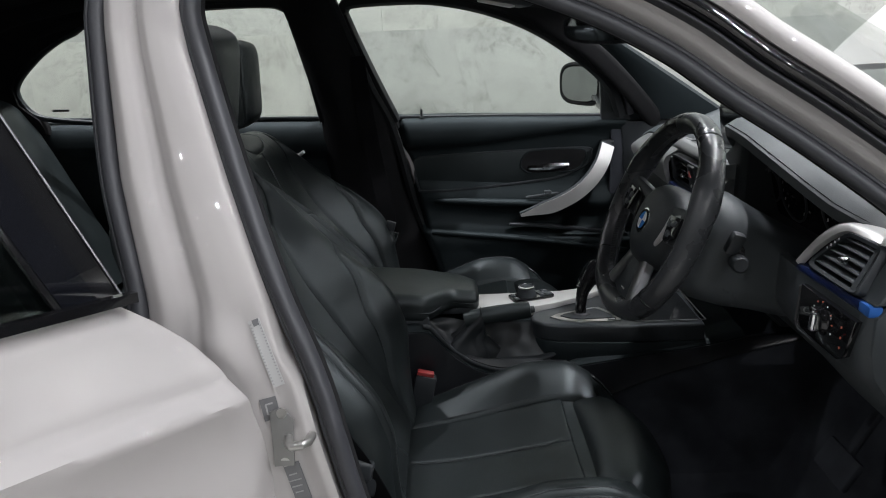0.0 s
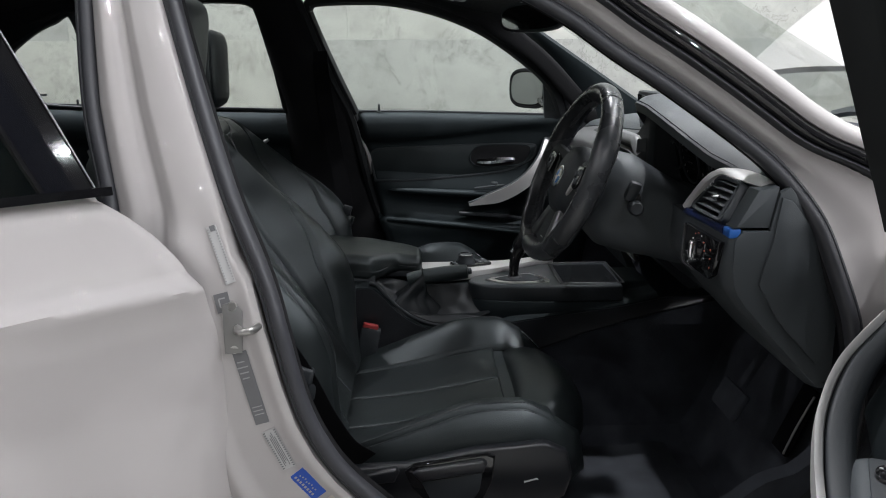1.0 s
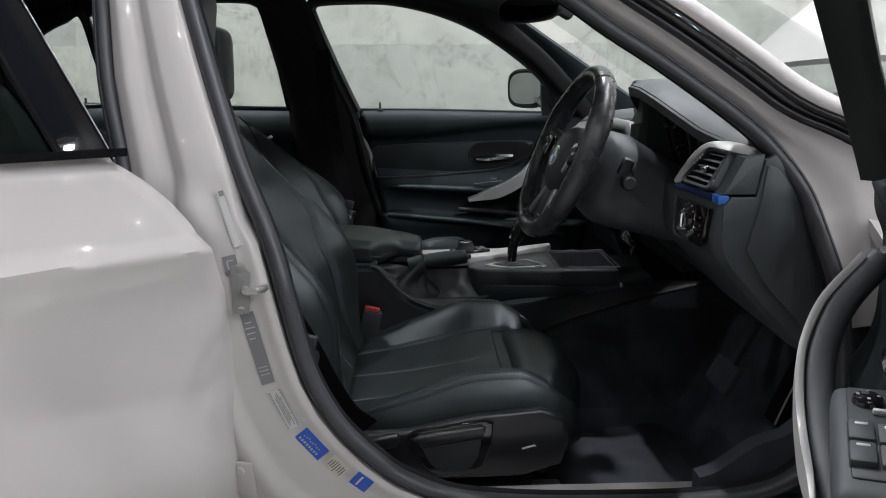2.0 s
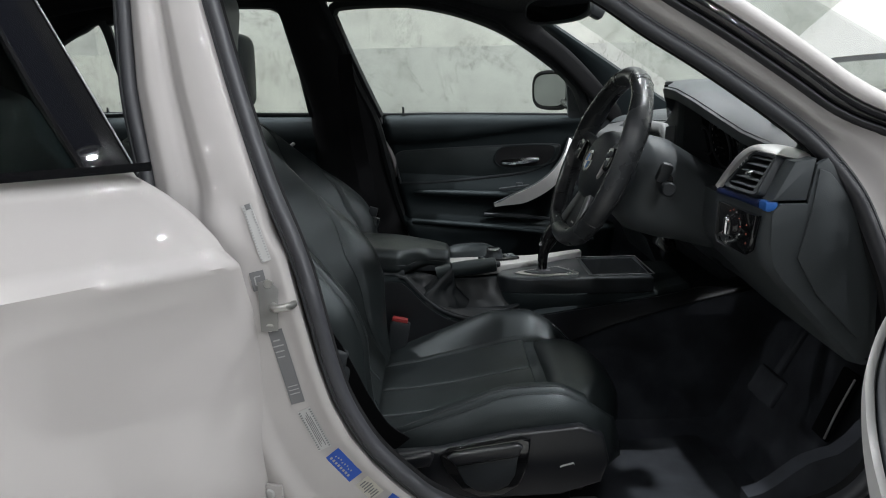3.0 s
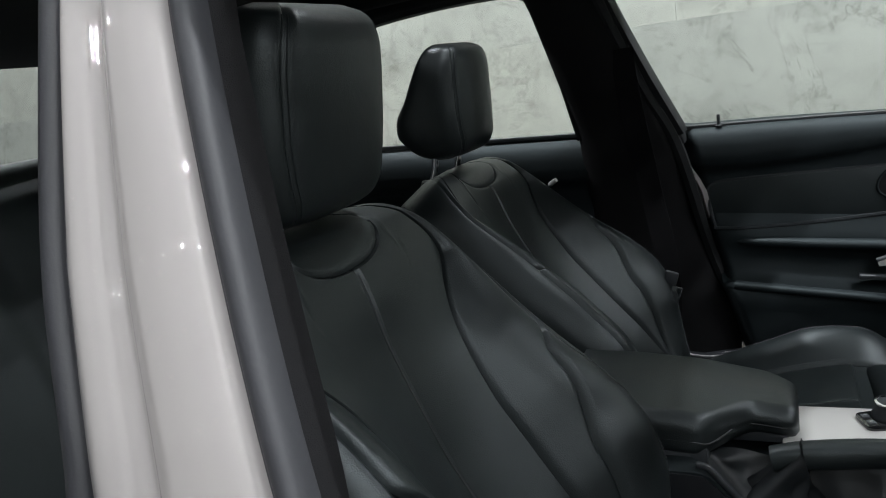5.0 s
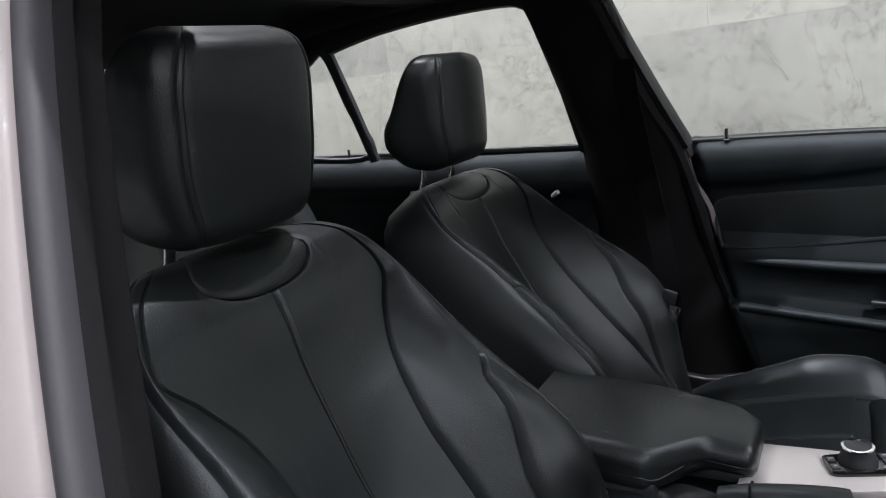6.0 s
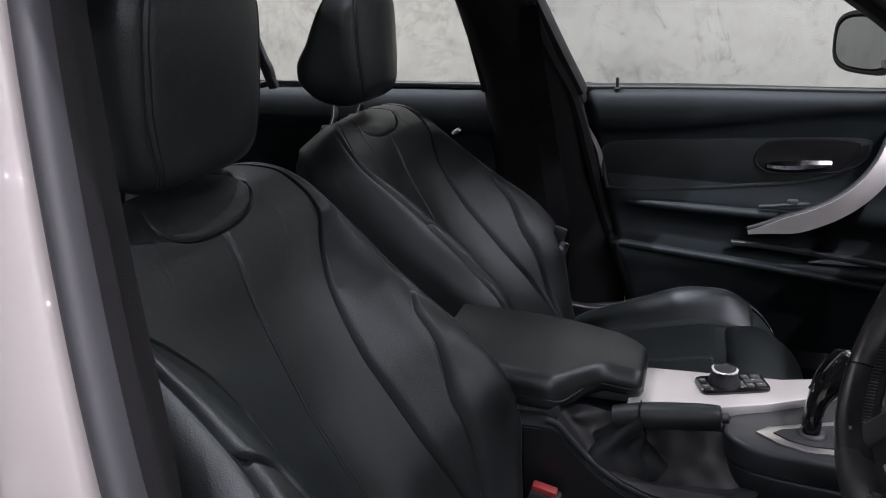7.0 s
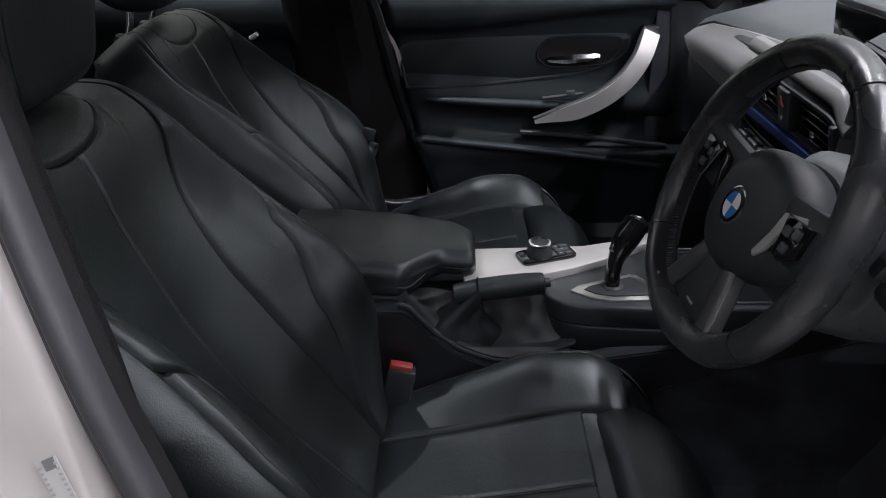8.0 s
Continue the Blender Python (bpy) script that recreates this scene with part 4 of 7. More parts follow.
# ---- dashboard ----
dash = thing("dashboard", "black dashboard with silver trim, air vents and blue accent strip", "dashboard", m=pose(0, 0, 0))
EDGE = [(-0.72, 0.668, 0.950), (-0.66, 0.652, 0.957), (-0.60, 0.630, 0.966), (-0.55, 0.605, 0.982), (-0.50, 0.585, 1.004), (-0.42, 0.565, 1.032), (-0.33, 0.562, 1.048), (-0.25, 0.566, 1.052), (-0.20, 0.578, 1.048), (-0.17, 0.60, 1.025), (-0.12, 0.640, 0.992), (-0.02, 0.655, 0.975), (0.15, 0.650, 0.965), (0.30, 0.632, 0.958), (0.45, 0.620, 0.945), (0.56, 0.624, 0.915), (0.64, 0.640, 0.878), (0.70, 0.68, 0.865)]


def dash_edge(y):
    return linear([(a, b) for a, b, c in EDGE], y), linear([(a, c) for a, b, c in EDGE], y)


def dash_top(u, v):
    y = -0.685 + 1.385 * u
    x, z = dash_edge(y)
    back_x, back_z = 0.955 + 0.09 * (1 - (y / 0.7) ** 2), 0.975
    k = v
    hump = 0.022 * math.sin(math.pi * min(1, k * 1.1)) * (1 - k)
    return Vector((x + (back_x - x) * k, y, z + (back_z - z) * smoothstep(0, 1, k) + hump - 0.012 * (1 - smoothstep(0, 0.06, k))))


part("top_pad", thick(dash_top, 110, 24, (0.004, 0, -0.018)), PANEL, dash, "grained black dashboard top")


def dash_face(u, v):
    """The face under the top pad, from the footwell up."""
    y = -0.715 + 1.415 * u
    x, z = dash_edge(y)
    driver_side = smoothstep(-0.16, -0.22, y)
    top = z - 0.012
    low = 0.60 + 0.10 * smoothstep(-0.1, -0.3, y)
    zz = low + (top - low) * v
    xb = 0.612 + 0.05 * smoothstep(0.80, 0.62, zz) + 0.10 * smoothstep(0.72, 0.58, zz)
    xb += 0.04 * smoothstep(0.52, 0.70, y)
    xb += 0.055 * smoothstep(-0.50, -0.53, y)
    if driver_side > 0:
        recess = smoothstep(0.86, 0.885, zz) * smoothstep(-0.215, -0.24, y) * smoothstep(-0.60, -0.56, y)
        xb += 0.075 * recess * driver_side
        xb += 0.02 * smoothstep(0.84, 0.72, zz)
    k = smoothstep(0.97, 1.0, v)
    return Vector((xb + (x + 0.012 - xb) * k if driver_side < 0.5 else xb, y, zz))


part("face", thick(dash_face, 120, 50, (0.02, 0, 0)), PLASTIC, dash, "black dashboard face")

# instrument hood cheeks and dials
part("hood_lining", thick(lambda u, v: Vector((dash_edge(-0.60 + 0.40 * u)[0] + 0.004 + 0.115 * v, -0.60 + 0.40 * u, dash_edge(-0.60 + 0.40 * u)[1] - 0.016 - 0.03 * v)), 40, 6, (0, 0, 0.008)), FABRIC, dash, "black instrument hood")
cluster = part("gauge_panel", box(0.02, 0.36, 0.13, 0.01, (0.672, -0.40, 0.935), (0, -14, 0)), SCREEN, dash, "dark instrument cluster, switched off")
face_m = pose(0.660, -0.40, 0.935, 0, -14, 0) @ pose(0, 0, 0, 0, -90, 0)
for y, r in ((-0.075, 0.048), (0.075, 0.048), (-0.155, 0.030), (0.155, 0.030)):
    ring_pts = [face_m @ Vector((r * math.sin(a), y + r * math.cos(a), 0.004)) for a in [2 * math.pi * k / 40 for k in range(40)]]
    part("dial_ring", tube(ring_pts, 0.0022, 6, (1, 0, 0), closed=True), PLASTIC, cluster)
    for k in range(14):
        a = math.pi * (1.25 - 1.5 * k / 13)
        p = face_m @ Vector((r * 0.86 * math.sin(a), y + r * 0.86 * math.cos(a), 0.002))
        part("dial_mark", box(0.0015, 0.0015, 0.005, 0, tuple(p)), WHITE_MARK if k % 3 == 0 else GREY_LABEL, cluster)

# centre display
screen = part("display", box(0.018, 0.20, 0.105, 0.006, (0.672, -0.062, 1.000), (0, -8, 3)), PLASTIC, dash, "black centre display, switched off")
part("display_glass", box(0.003, 0.185, 0.088, 0.001, (0.6615, -0.0625, 0.9995), (0, -8, 3)), SCREEN, screen)

# silver trim, passenger side and centre
def trim_strip(u, v):
    y = -0.185 + 0.36 * u
    h = 0.020
    zt = 0.962 - 0.030 * smoothstep(-0.13, -0.185, y)
    bulge = 0.008 * math.sin(math.pi * (0.15 + 0.7 * v))
    return Vector((0.596 - bulge + 0.010 * v, y, zt - h + h * v))


part("trim_strip", thick(trim_strip, 60, 10, (0.012, 0, 0)), TRIM_GREY, dash, "matt silver dashboard trim")
def trim_end(u, v):
    """Silver piece that closes the vent trim towards the instruments."""
    k = 0.35 + 0.65 * v
    return Vector((0.592 + 0.052 * k * u + 0.004 * v, -0.168 - 0.034 * k * u - 0.006 * v, 0.850 + 0.108 * v + 0.010 * u * v))


part("trim_end", thick(trim_end, 4, 10, (0.015, 0.002, 0)), TRIM_GREY, dash, "matt silver vent surround")
def pass_face(u, v):
    """Trim panel that hangs under the pad's lip and thins out towards the door."""
    y = 0.165 + 0.425 * u
    ex, ez = dash_edge(y)
    top_ = ez - 0.011 - 0.008 * smoothstep(0.1, 0.9, u)
    low_ = min(0.850 + 0.010 * u, top_ - 0.006)
    bulge = 0.012 * math.sin(math.pi * v)
    out = 0.590 + 0.035 * smoothstep(0.45, 0.64, y)
    return Vector((out + (ex - 0.006 - out) * smoothstep(0.55, 1.0, v) - bulge, y, low_ + (top_ - low_) * v))


# central vents with louvres
vent_m = pose(0.604, -0.008, 0.895, 0, -12, 0)
vent = part("centre_vent", joined(*[(lambda d: ([vent_m @ Vector(v) for v in d[0]], d[1]))(d) for d in [
    loft([[Vector((x, y, z)) for y, z in squircle(0.158 - 0.006 * k, 0.036 - 0.006 * k, 24, 7)] for k, x in ((0, 0.006), (0, -0.008), (1, -0.008), (1, 0.03))], False)]]), PLASTIC, dash, "black air vents")
part("vent_back", moved(joined(thick(lambda u, v: Vector((0.03, -0.15 + 0.30 * u, -0.03 + 0.06 * v)), 1, 1, (0.004, 0, 0))), vent_m), GLOSS, vent)
for s in (-1, 1):
    for k in range(4):
        part("louvre", box(0.020, 0.112, 0.0035, 0.001, tuple(vent_m @ Vector((0.004, s * 0.088, -0.021 + 0.014 * k))), (0, -24, 0), 1), GLOSS, vent)
    part("vent_slider", box(0.012, 0.012, 0.010, 0.003, tuple(vent_m @ Vector((-0.006, s * 0.088, -0.007)))), CHROME, vent)
    part("vent_wheel", box(0.018, 0.016, 0.056, 0.005, tuple(vent_m @ Vector((-0.004, s * 0.150, 0))), (0, -12, 0)), PLASTIC, vent)
hz = part("hazard_panel", box(0.02, 0.040, 0.064, 0.004, tuple(vent_m @ Vector((-0.004, 0.008, 0))), (0, -12, 0)), PLASTIC, vent, "hazard switch panel")
tri = [(0.0, 0.008), (-0.009, -0.006), (0.009, -0.006)]
part("hazard_mark", prism(tri, 0.002, 0, Matrix(((0, 0, -1, 0), (1, 0, 0, 0), (0, 1, 0, 0), (0, 0, 0, 1))) and (vent_m @ Matrix(((0, 0, -1, -0.0145), (1, 0, 0, 0.008), (0, 1, 0, 0.014), (0, 0, 0, 1))))), RED, hz, "red warning triangle")
part("lock_mark", box(0.002, 0.006, 0.006, 0.001, tuple(vent_m @ Vector((-0.015, 0.008, -0.012)))), WHITE_MARK, hz)
part("blue_strip", thick(lambda u, v: Vector((0.590 + 0.05 * smoothstep(0.50, 0.64, -0.15 + 0.33 * u), -0.175 + 0.33 * u, 0.850 - 0.004 * u + 0.012 * v)), 30, 2, (0.012, 0, 0)), BLUE, dash, "blue accent strip")
part("centre_panel", box(0.03, 0.29, 0.06, 0.006, (0.614, 0.02, 0.802), (0, -10, 0)), GLOSS, dash, "black climate control panel")
for k in range(6):
    part("climate_button", box(0.008, 0.035, 0.012, 0.002, (0.594, -0.095 + 0.046 * k, 0.805), (0, -10, 0)), PANEL, dash)
part("radio_panel", box(0.03, 0.27, 0.07, 0.006, (0.628, 0.02, 0.705), (0, -18, 0)), GLOSS, dash, "black radio panel")
part("glovebox", thick(lambda u, v: Vector((0.600 + 0.10 * (1 - v) ** 1.5 + 0.05 * smoothstep(0.5, 0.66, 0.18 + 0.47 * u), 0.18 + 0.47 * u, 0.56 + 0.300 * v)), 16, 12, (0.02, 0, 0)), PANEL, dash, "black glovebox lid")
# left end of the dashboard, with the small window vent
part("left_end", thick(lambda u, v: Vector((0.60 + 0.16 * u + 0.03 * (1 - v), 0.695 - 0.02 * math.sin(math.pi * u), 0.62 + 0.31 * v)), 12, 12, (0, 0.02, 0)), PLASTIC, dash, "black dashboard end")
part("passenger_panel", thick(pass_face, 24, 8, (0.012, 0, 0)), TRIM_GREY, dash, "brushed dark silver dashboard trim")
for k in range(5):
    part("defrost_slat", box(0.004, 0.010, 0.03, 0.001, (0.672 + 0.010 * k, 0.665 + 0.004 * k, 0.955)), GLOSS, dash)

# driver's vent, light switch, lower panel
def on_vent(u, v, deep=0.0):
    """A place on the driver's vent: u along it, v up it."""
    low = Vector((0.588, -0.550, 0.887)).lerp(Vector((0.584, -0.677, 0.890)), u)
    high = Vector((0.611, -0.594, 0.940)).lerp(Vector((0.615, -0.666, 0.939)), u)
    return low.lerp(high, v) + Vector((0.85, 0.08, -0.42)) * deep


def vent_loop(grow, deep):
    out = []
    for a, c in squircle(0.5 + grow, 0.5 + grow * 1.6, 28, 7):
        out.append(on_vent(0.5 + a, 0.5 + c, deep))
    return out


dvent = part("driver_vent", loft([vent_loop(0.07, 0.02), vent_loop(0.07, -0.002), vent_loop(0.05, -0.005), vent_loop(0.0, -0.003), vent_loop(-0.01, 0.035)], False), PLASTIC, dash, "black air vent with louvres")
part("vent_back", thick(lambda u, v: on_vent(u, v, 0.034), 2, 2, (0.004, 0, 0)), GLOSS, dvent)
for k in range(5):
    v = 0.10 + 0.20 * k
    part("louvre", loft([[on_vent(0.01, v, -0.001), on_vent(0.99, v, -0.001), on_vent(0.99, v + 0.03, -0.001), on_vent(0.01, v + 0.03, -0.001)], [on_vent(0.01, v + 0.22, 0.02), on_vent(0.99, v + 0.22, 0.02), on_vent(0.99, v + 0.25, 0.02), on_vent(0.01, v + 0.25, 0.02)]]), PANEL, dvent)
part("vent_side", thick(lambda u, v: on_vent(0.90 + 0.09 * u, v, -0.004), 2, 6, (0.008, 0, 0)), PLASTIC, dvent)
part("vent_slider", box(0.010, 0.016, 0.007, 0.002, tuple(on_vent(0.45, 0.46, -0.003)), (0, -30, 5)), CHROME, dvent)
for k in range(4):
    part("vent_mark", box(0.001, 0.0018, 0.003, 0, tuple(on_vent(-0.02 + 0.005 * k, 0.52 + 0.10 * k, -0.0056))), WHITE_MARK, dvent)
BAND_LOW = [(0.582, -0.521, 0.877), (0.590, -0.536, 0.899), (0.600, -0.563, 0.928), (0.609, -0.590, 0.945), (0.614, -0.630, 0.9465), (0.622, -0.672, 0.944), (0.632, -0.690, 0.942)]
BAND_HIGH = [(0.584, -0.517, 0.880), (0.594, -0.527, 0.905), (0.609, -0.546, 0.937), (0.626, -0.568, 0.953), (0.644, -0.610, 0.956), (0.654, -0.655, 0.951), (0.656, -0.680, 0.947)]
low_c, high_c = curve(BAND_LOW, 41), curve(BAND_HIGH, 41)


def band(u, v):
    i = min(40, int(round(u * 40)))
    return low_c[i].lerp(high_c[i], v) + Vector((-0.004, 0, 0.003)) * math.sin(math.pi * v)


part("vent_trim", thick(band, 40, 6, (0.006, 0, -0.004)), SILVER, dash, "matt silver vent trim")
part("blue_strip", thick(lambda u, v: Vector((0.584 - 0.003 * math.sin(math.pi * v), -0.520 - 0.165 * u, 0.865 + 0.004 * u + 0.013 * v)), 10, 4, (0.016, 0, 0)), BLUE, dash, "blue accent strip")
part("blue_end", box(0.018, 0.026, 0.015, 0.003, (0.591, -0.6985, 0.8755)), BLUE_END, dash, "bright blue accent end")
part("vent_cheek", prism([(0.588, 0.884), (0.592, 0.888), (0.619, 0.940), (0.650, 0.945), (0.640, 0.884)], 0.036, 0.003, Matrix(((1, 0, 0, 0), (0, 0, 1, -0.7135), (0, 1, 0, 0), (0, 0, 0, 1)))), PANEL, dash, "grained black vent surround")

SW = [(-0.562, 0.861), (-0.557, 0.803), (-0.566, 0.796), (-0.672, 0.796), (-0.688, 0.806), (-0.706, 0.862)]
switch = part("light_switch_panel", prism(SW[::-1], 0.010, 0.002, Matrix(((0, 0, -1, 0.580), (1, 0, 0, 0), (0, 1, 0, 0), (0, 0, 0, 1)))), GLOSS, dash, "gloss black light switch panel")
part("switch_rim", tube([Vector((0.570, y, z)) for y, z in ((-0.560, 0.858), (-0.555, 0.803), (-0.565, 0.794), (-0.62, 0.794), (-0.672, 0.794))], 0.0014, 6), SATIN, switch)
part("light_knob", lathe([(0.0, 0.008), (0.012, 0.008), (0.015, 0.006), (0.017, 0.002), (0.020, 0.0)], 24, pose(0.570, -0.628, 0.832, 0, -90, 0)), GLOSS, switch, "light switch knob")
part("knob_grip", box(0.012, 0.011, 0.030, 0.0045, (0.5595, -0.628, 0.832), (8, 0, 0), 3), CHROME, switch, "silver knob grip")
for k in range(8):
    a = radians(-20 + 200 * k / 7)
    part("switch_mark", box(0.001, 0.0017, 0.0017, 0, (0.5695, -0.628 - 0.027 * math.cos(a), 0.832 + 0.026 * math.sin(a))), RED_MARK if k % 3 else WHITE_MARK, switch)
for k in range(3):
    part("switch_mark", box(0.001, 0.002, 0.0025, 0, (0.5695, -0.678, 0.815 + 0.014 * k)), RED_MARK, switch)

KNEE = [(0.625, 0.735), (0.66, 0.700), (0.72, 0.644), (0.765, 0.603), (0.79, 0.586), (0.82, 0.580), (0.87, 0.582)]


def knee(u, v):
    """Lower driver's panel, round the switch and down to the footwell."""
    y = -0.715 + 0.50 * u
    z = 0.66 - 0.030 * smoothstep(0.42, 0.0, u) + (0.21 + 0.030 * smoothstep(0.42, 0.0, u)) * v
    x = interp(KNEE, z) + 0.012 * smoothstep(0.03, 0.0, u) + 0.02 * smoothstep(0.35, 0.9, u)
    return Vector((x, y, z))


part("knee_panel", thick(knee, 60, 44, (0.015, 0.0, 0.0)), PANEL, dash, "grained black lower dashboard panel")
cap = [(0.602, 0.880), (0.590, 0.866), (0.590, 0.82), (0.598, 0.79), (0.612, 0.765), (0.66, 0.713), (0.735, 0.637), (0.752, 0.640), (0.760, 0.66), (0.757, 0.74), (0.737, 0.83), (0.704, 0.90), (0.665, 0.945), (0.650, 0.937), (0.640, 0.880)]
part("end_cap", prism(cap, 0.012, 0.003, Matrix(((1, 0, 0, 0), (0, 0, -1, -0.704), (0, 1, 0, 0), (0, 0, 0, 1)))), PANEL, dash, "grained black dashboard end cover")
part("end_cap_inner", prism([(0.652, 0.930), (0.645, 0.866), (0.630, 0.800), (0.664, 0.742), (0.730, 0.672), (0.746, 0.69), (0.744, 0.75), (0.726, 0.83), (0.697, 0.89), (0.668, 0.925)], 0.005, 0.002, Matrix(((1, 0, 0, 0), (0, 0, -1, -0.715), (0, 1, 0, 0), (0, 0, 0, 1)))), PANEL, dash)

# ---- steering column and wheel ----
wheel_m = pose(0.408, -0.377, 0.916) @ pose(0, 0, 0, 0, 0, 2.4) @ pose(0, 0, 0, 0, 22.9, 0) @ Matrix(((0, 0, -1, 0), (-1, 0, 0, 0), (0, 1, 0, 0), (0, 0, 0, 1)))
steer = thing("steering_wheel", "black leather three-spoke steering wheel on its column", "steering wheel", m=pose(0, 0, 0))
col_rings = []
for d, w, h, dz in ((0.055, 0.062, 0.060, -0.002), (0.075, 0.085, 0.082, -0.006), (0.10, 0.091, 0.090, -0.010), (0.15, 0.088, 0.084, -0.012), (0.20, 0.082, 0.076, -0.010), (0.26, 0.076, 0.07, -0.008)):
    col_rings.append([wheel_m @ Vector((x, y + dz, -d)) for x, y in squircle(w, h, 32, 2.8)])
column = part("column_shroud", loft(col_rings), PANEL, steer, "grey-black steering column shroud")
for k, dx_ in enumerate((0.016, 0.024, 0.034, 0.040)):
    part("shroud_mark", box(0.002, 0.0015, 0.002, 0, tuple(wheel_m @ Vector((0.0935, -0.055 - 0.002 * k, -0.10 - dx_)))), THREAD, column)
stalk_a, stalk_b = wheel_m @ Vector((0.085, 0.012, -0.105)), wheel_m @ Vector((0.118, 0.010, -0.095))
part("stalk", tube([wheel_m @ Vector((0.07, 0.0, -0.12)), stalk_a, stalk_b], 0.011, 12), GLOSS, column, "black column stalk")
part("stalk_end", box(0.022, 0.018, 0.036, 0.006, tuple(wheel_m @ Vector((0.112, 0.020, -0.088))), (10, 20, 0)), PLASTIC, column, "stalk end with switch")
part("stalk_end", lathe([(0.0, 0.012), (0.010, 0.012), (0.013, 0.008), (0.013, -0.012), (0.0, -0.014)], 16, wheel_m @ pose(0.128, -0.004, -0.100, 0, 80, 0)), PLASTIC, column)
part("stalk", tube([wheel_m @ Vector((-0.07, 0.0, -0.10)), wheel_m @ Vector((-0.13, 0.012, -0.085)), wheel_m @ Vector((-0.17, 0.015, -0.080))], 0.009, 12), GLOSS, column, "black column stalk")


def rim(u, v):
    a, b = 2 * math.pi * v, 2 * math.pi * u
    R = 0.1620
    thumb = 0.10 * (math.exp(-((math.degrees(a) - 25) / 13) ** 2) + math.exp(-((math.degrees(a) - 155) / 13) ** 2))
    r = 0.0168 * (1 + thumb * 1.3)
    flat_ = 0.006 * smoothstep(0.82, 1.0, -math.sin(a))
    rr = R - flat_ + r * math.cos(b)
    return wheel_m @ Vector((rr * math.cos(a), rr * math.sin(a), 1.18 * r * math.sin(b)))


verts, faces = grid(rim, 20, 120, True)
ring_rim = part("rim", (verts, faces), RIM_LEATHER, steer, "worn black leather rim", 80)
for deg in (62, 118, -38, 218):
    a = radians(deg)
    loop = [wheel_m @ Vector(((0.1620 + 0.0171 * math.cos(b)) * math.cos(a), (0.1620 + 0.0171 * math.cos(b)) * math.sin(a), 1.18 * 0.0171 * math.sin(b))) for b in [2 * math.pi * k / 24 for k in range(24)]]
    part("rim_joint", tube(loop, 0.0007, 5, tuple(wheel_m.to_3x3() @ Vector((-math.sin(a), math.cos(a), 0))), closed=True), GLOSS, ring_rim)
for s in (-1, 1):
    for a0, a1 in ((35, 80), (-60, 12)):
        items = []
        count = int((a1 - a0) / 1.35)
        for k in range(count):
            a = radians(a0 + (a1 - a0) * k / count) if s > 0 else math.pi - radians(a0 + (a1 - a0) * k / count)
            p = [wheel_m @ Vector(((0.1615 - 0.0174) * math.cos(a + da), (0.1615 - 0.0174) * math.sin(a + da), dz)) for da, dz in ((-0.008, -0.004), (0.0, 0.0), (0.008, 0.004))]
            items.append(tube(p, 0.0011, 4, (1, 0, 0)))
        part("stitching", joined(*items), THREAD, ring_rim, "grey cross stitching")
hub = []
for z, k in ((-0.065, 0.84), (-0.045, 0.97), (-0.022, 1.0), (-0.008, 0.97), (0.002, 0.88), (0.008, 0.72), (0.0115, 0.50), (0.0130, 0.22)):
    hub.append([wheel_m @ Vector((x * k, y * k - 0.010, z)) for x, y in squircle(0.075, 0.070, 44, 2.25)])
pad = part("airbag_pad", loft(hub), PLASTIC, steer, "black airbag cover", 50)
part("badge_ring", lathe([(0.0, 0.0), (0.0215, 0.0), (0.0215, 0.003), (0.019, 0.0036), (0.0, 0.0036)], 32, wheel_m @ pose(0, -0.010, 0.0115)), CHROME, pad, "round badge")
for q in range(4):
    pts = [(0, 0)] + [(0.0145 * math.cos(math.pi / 2 * (q + k / 8)), 0.0145 * math.sin(math.pi / 2 * (q + k / 8))) for k in range(9)]
    part("badge_quarter", prism(pts, 0.001, 0, wheel_m @ pose(0, -0.010, 0.0152)), BADGE_BLUE if q % 2 else BADGE_WHITE, pad)
part("badge_band", lathe([(0.0146, 0.0), (0.0188, 0.0), (0.0188, 0.0008), (0.0146, 0.0008)], 32, wheel_m @ pose(0, -0.010, 0.0151), True), GLOSS, pad)
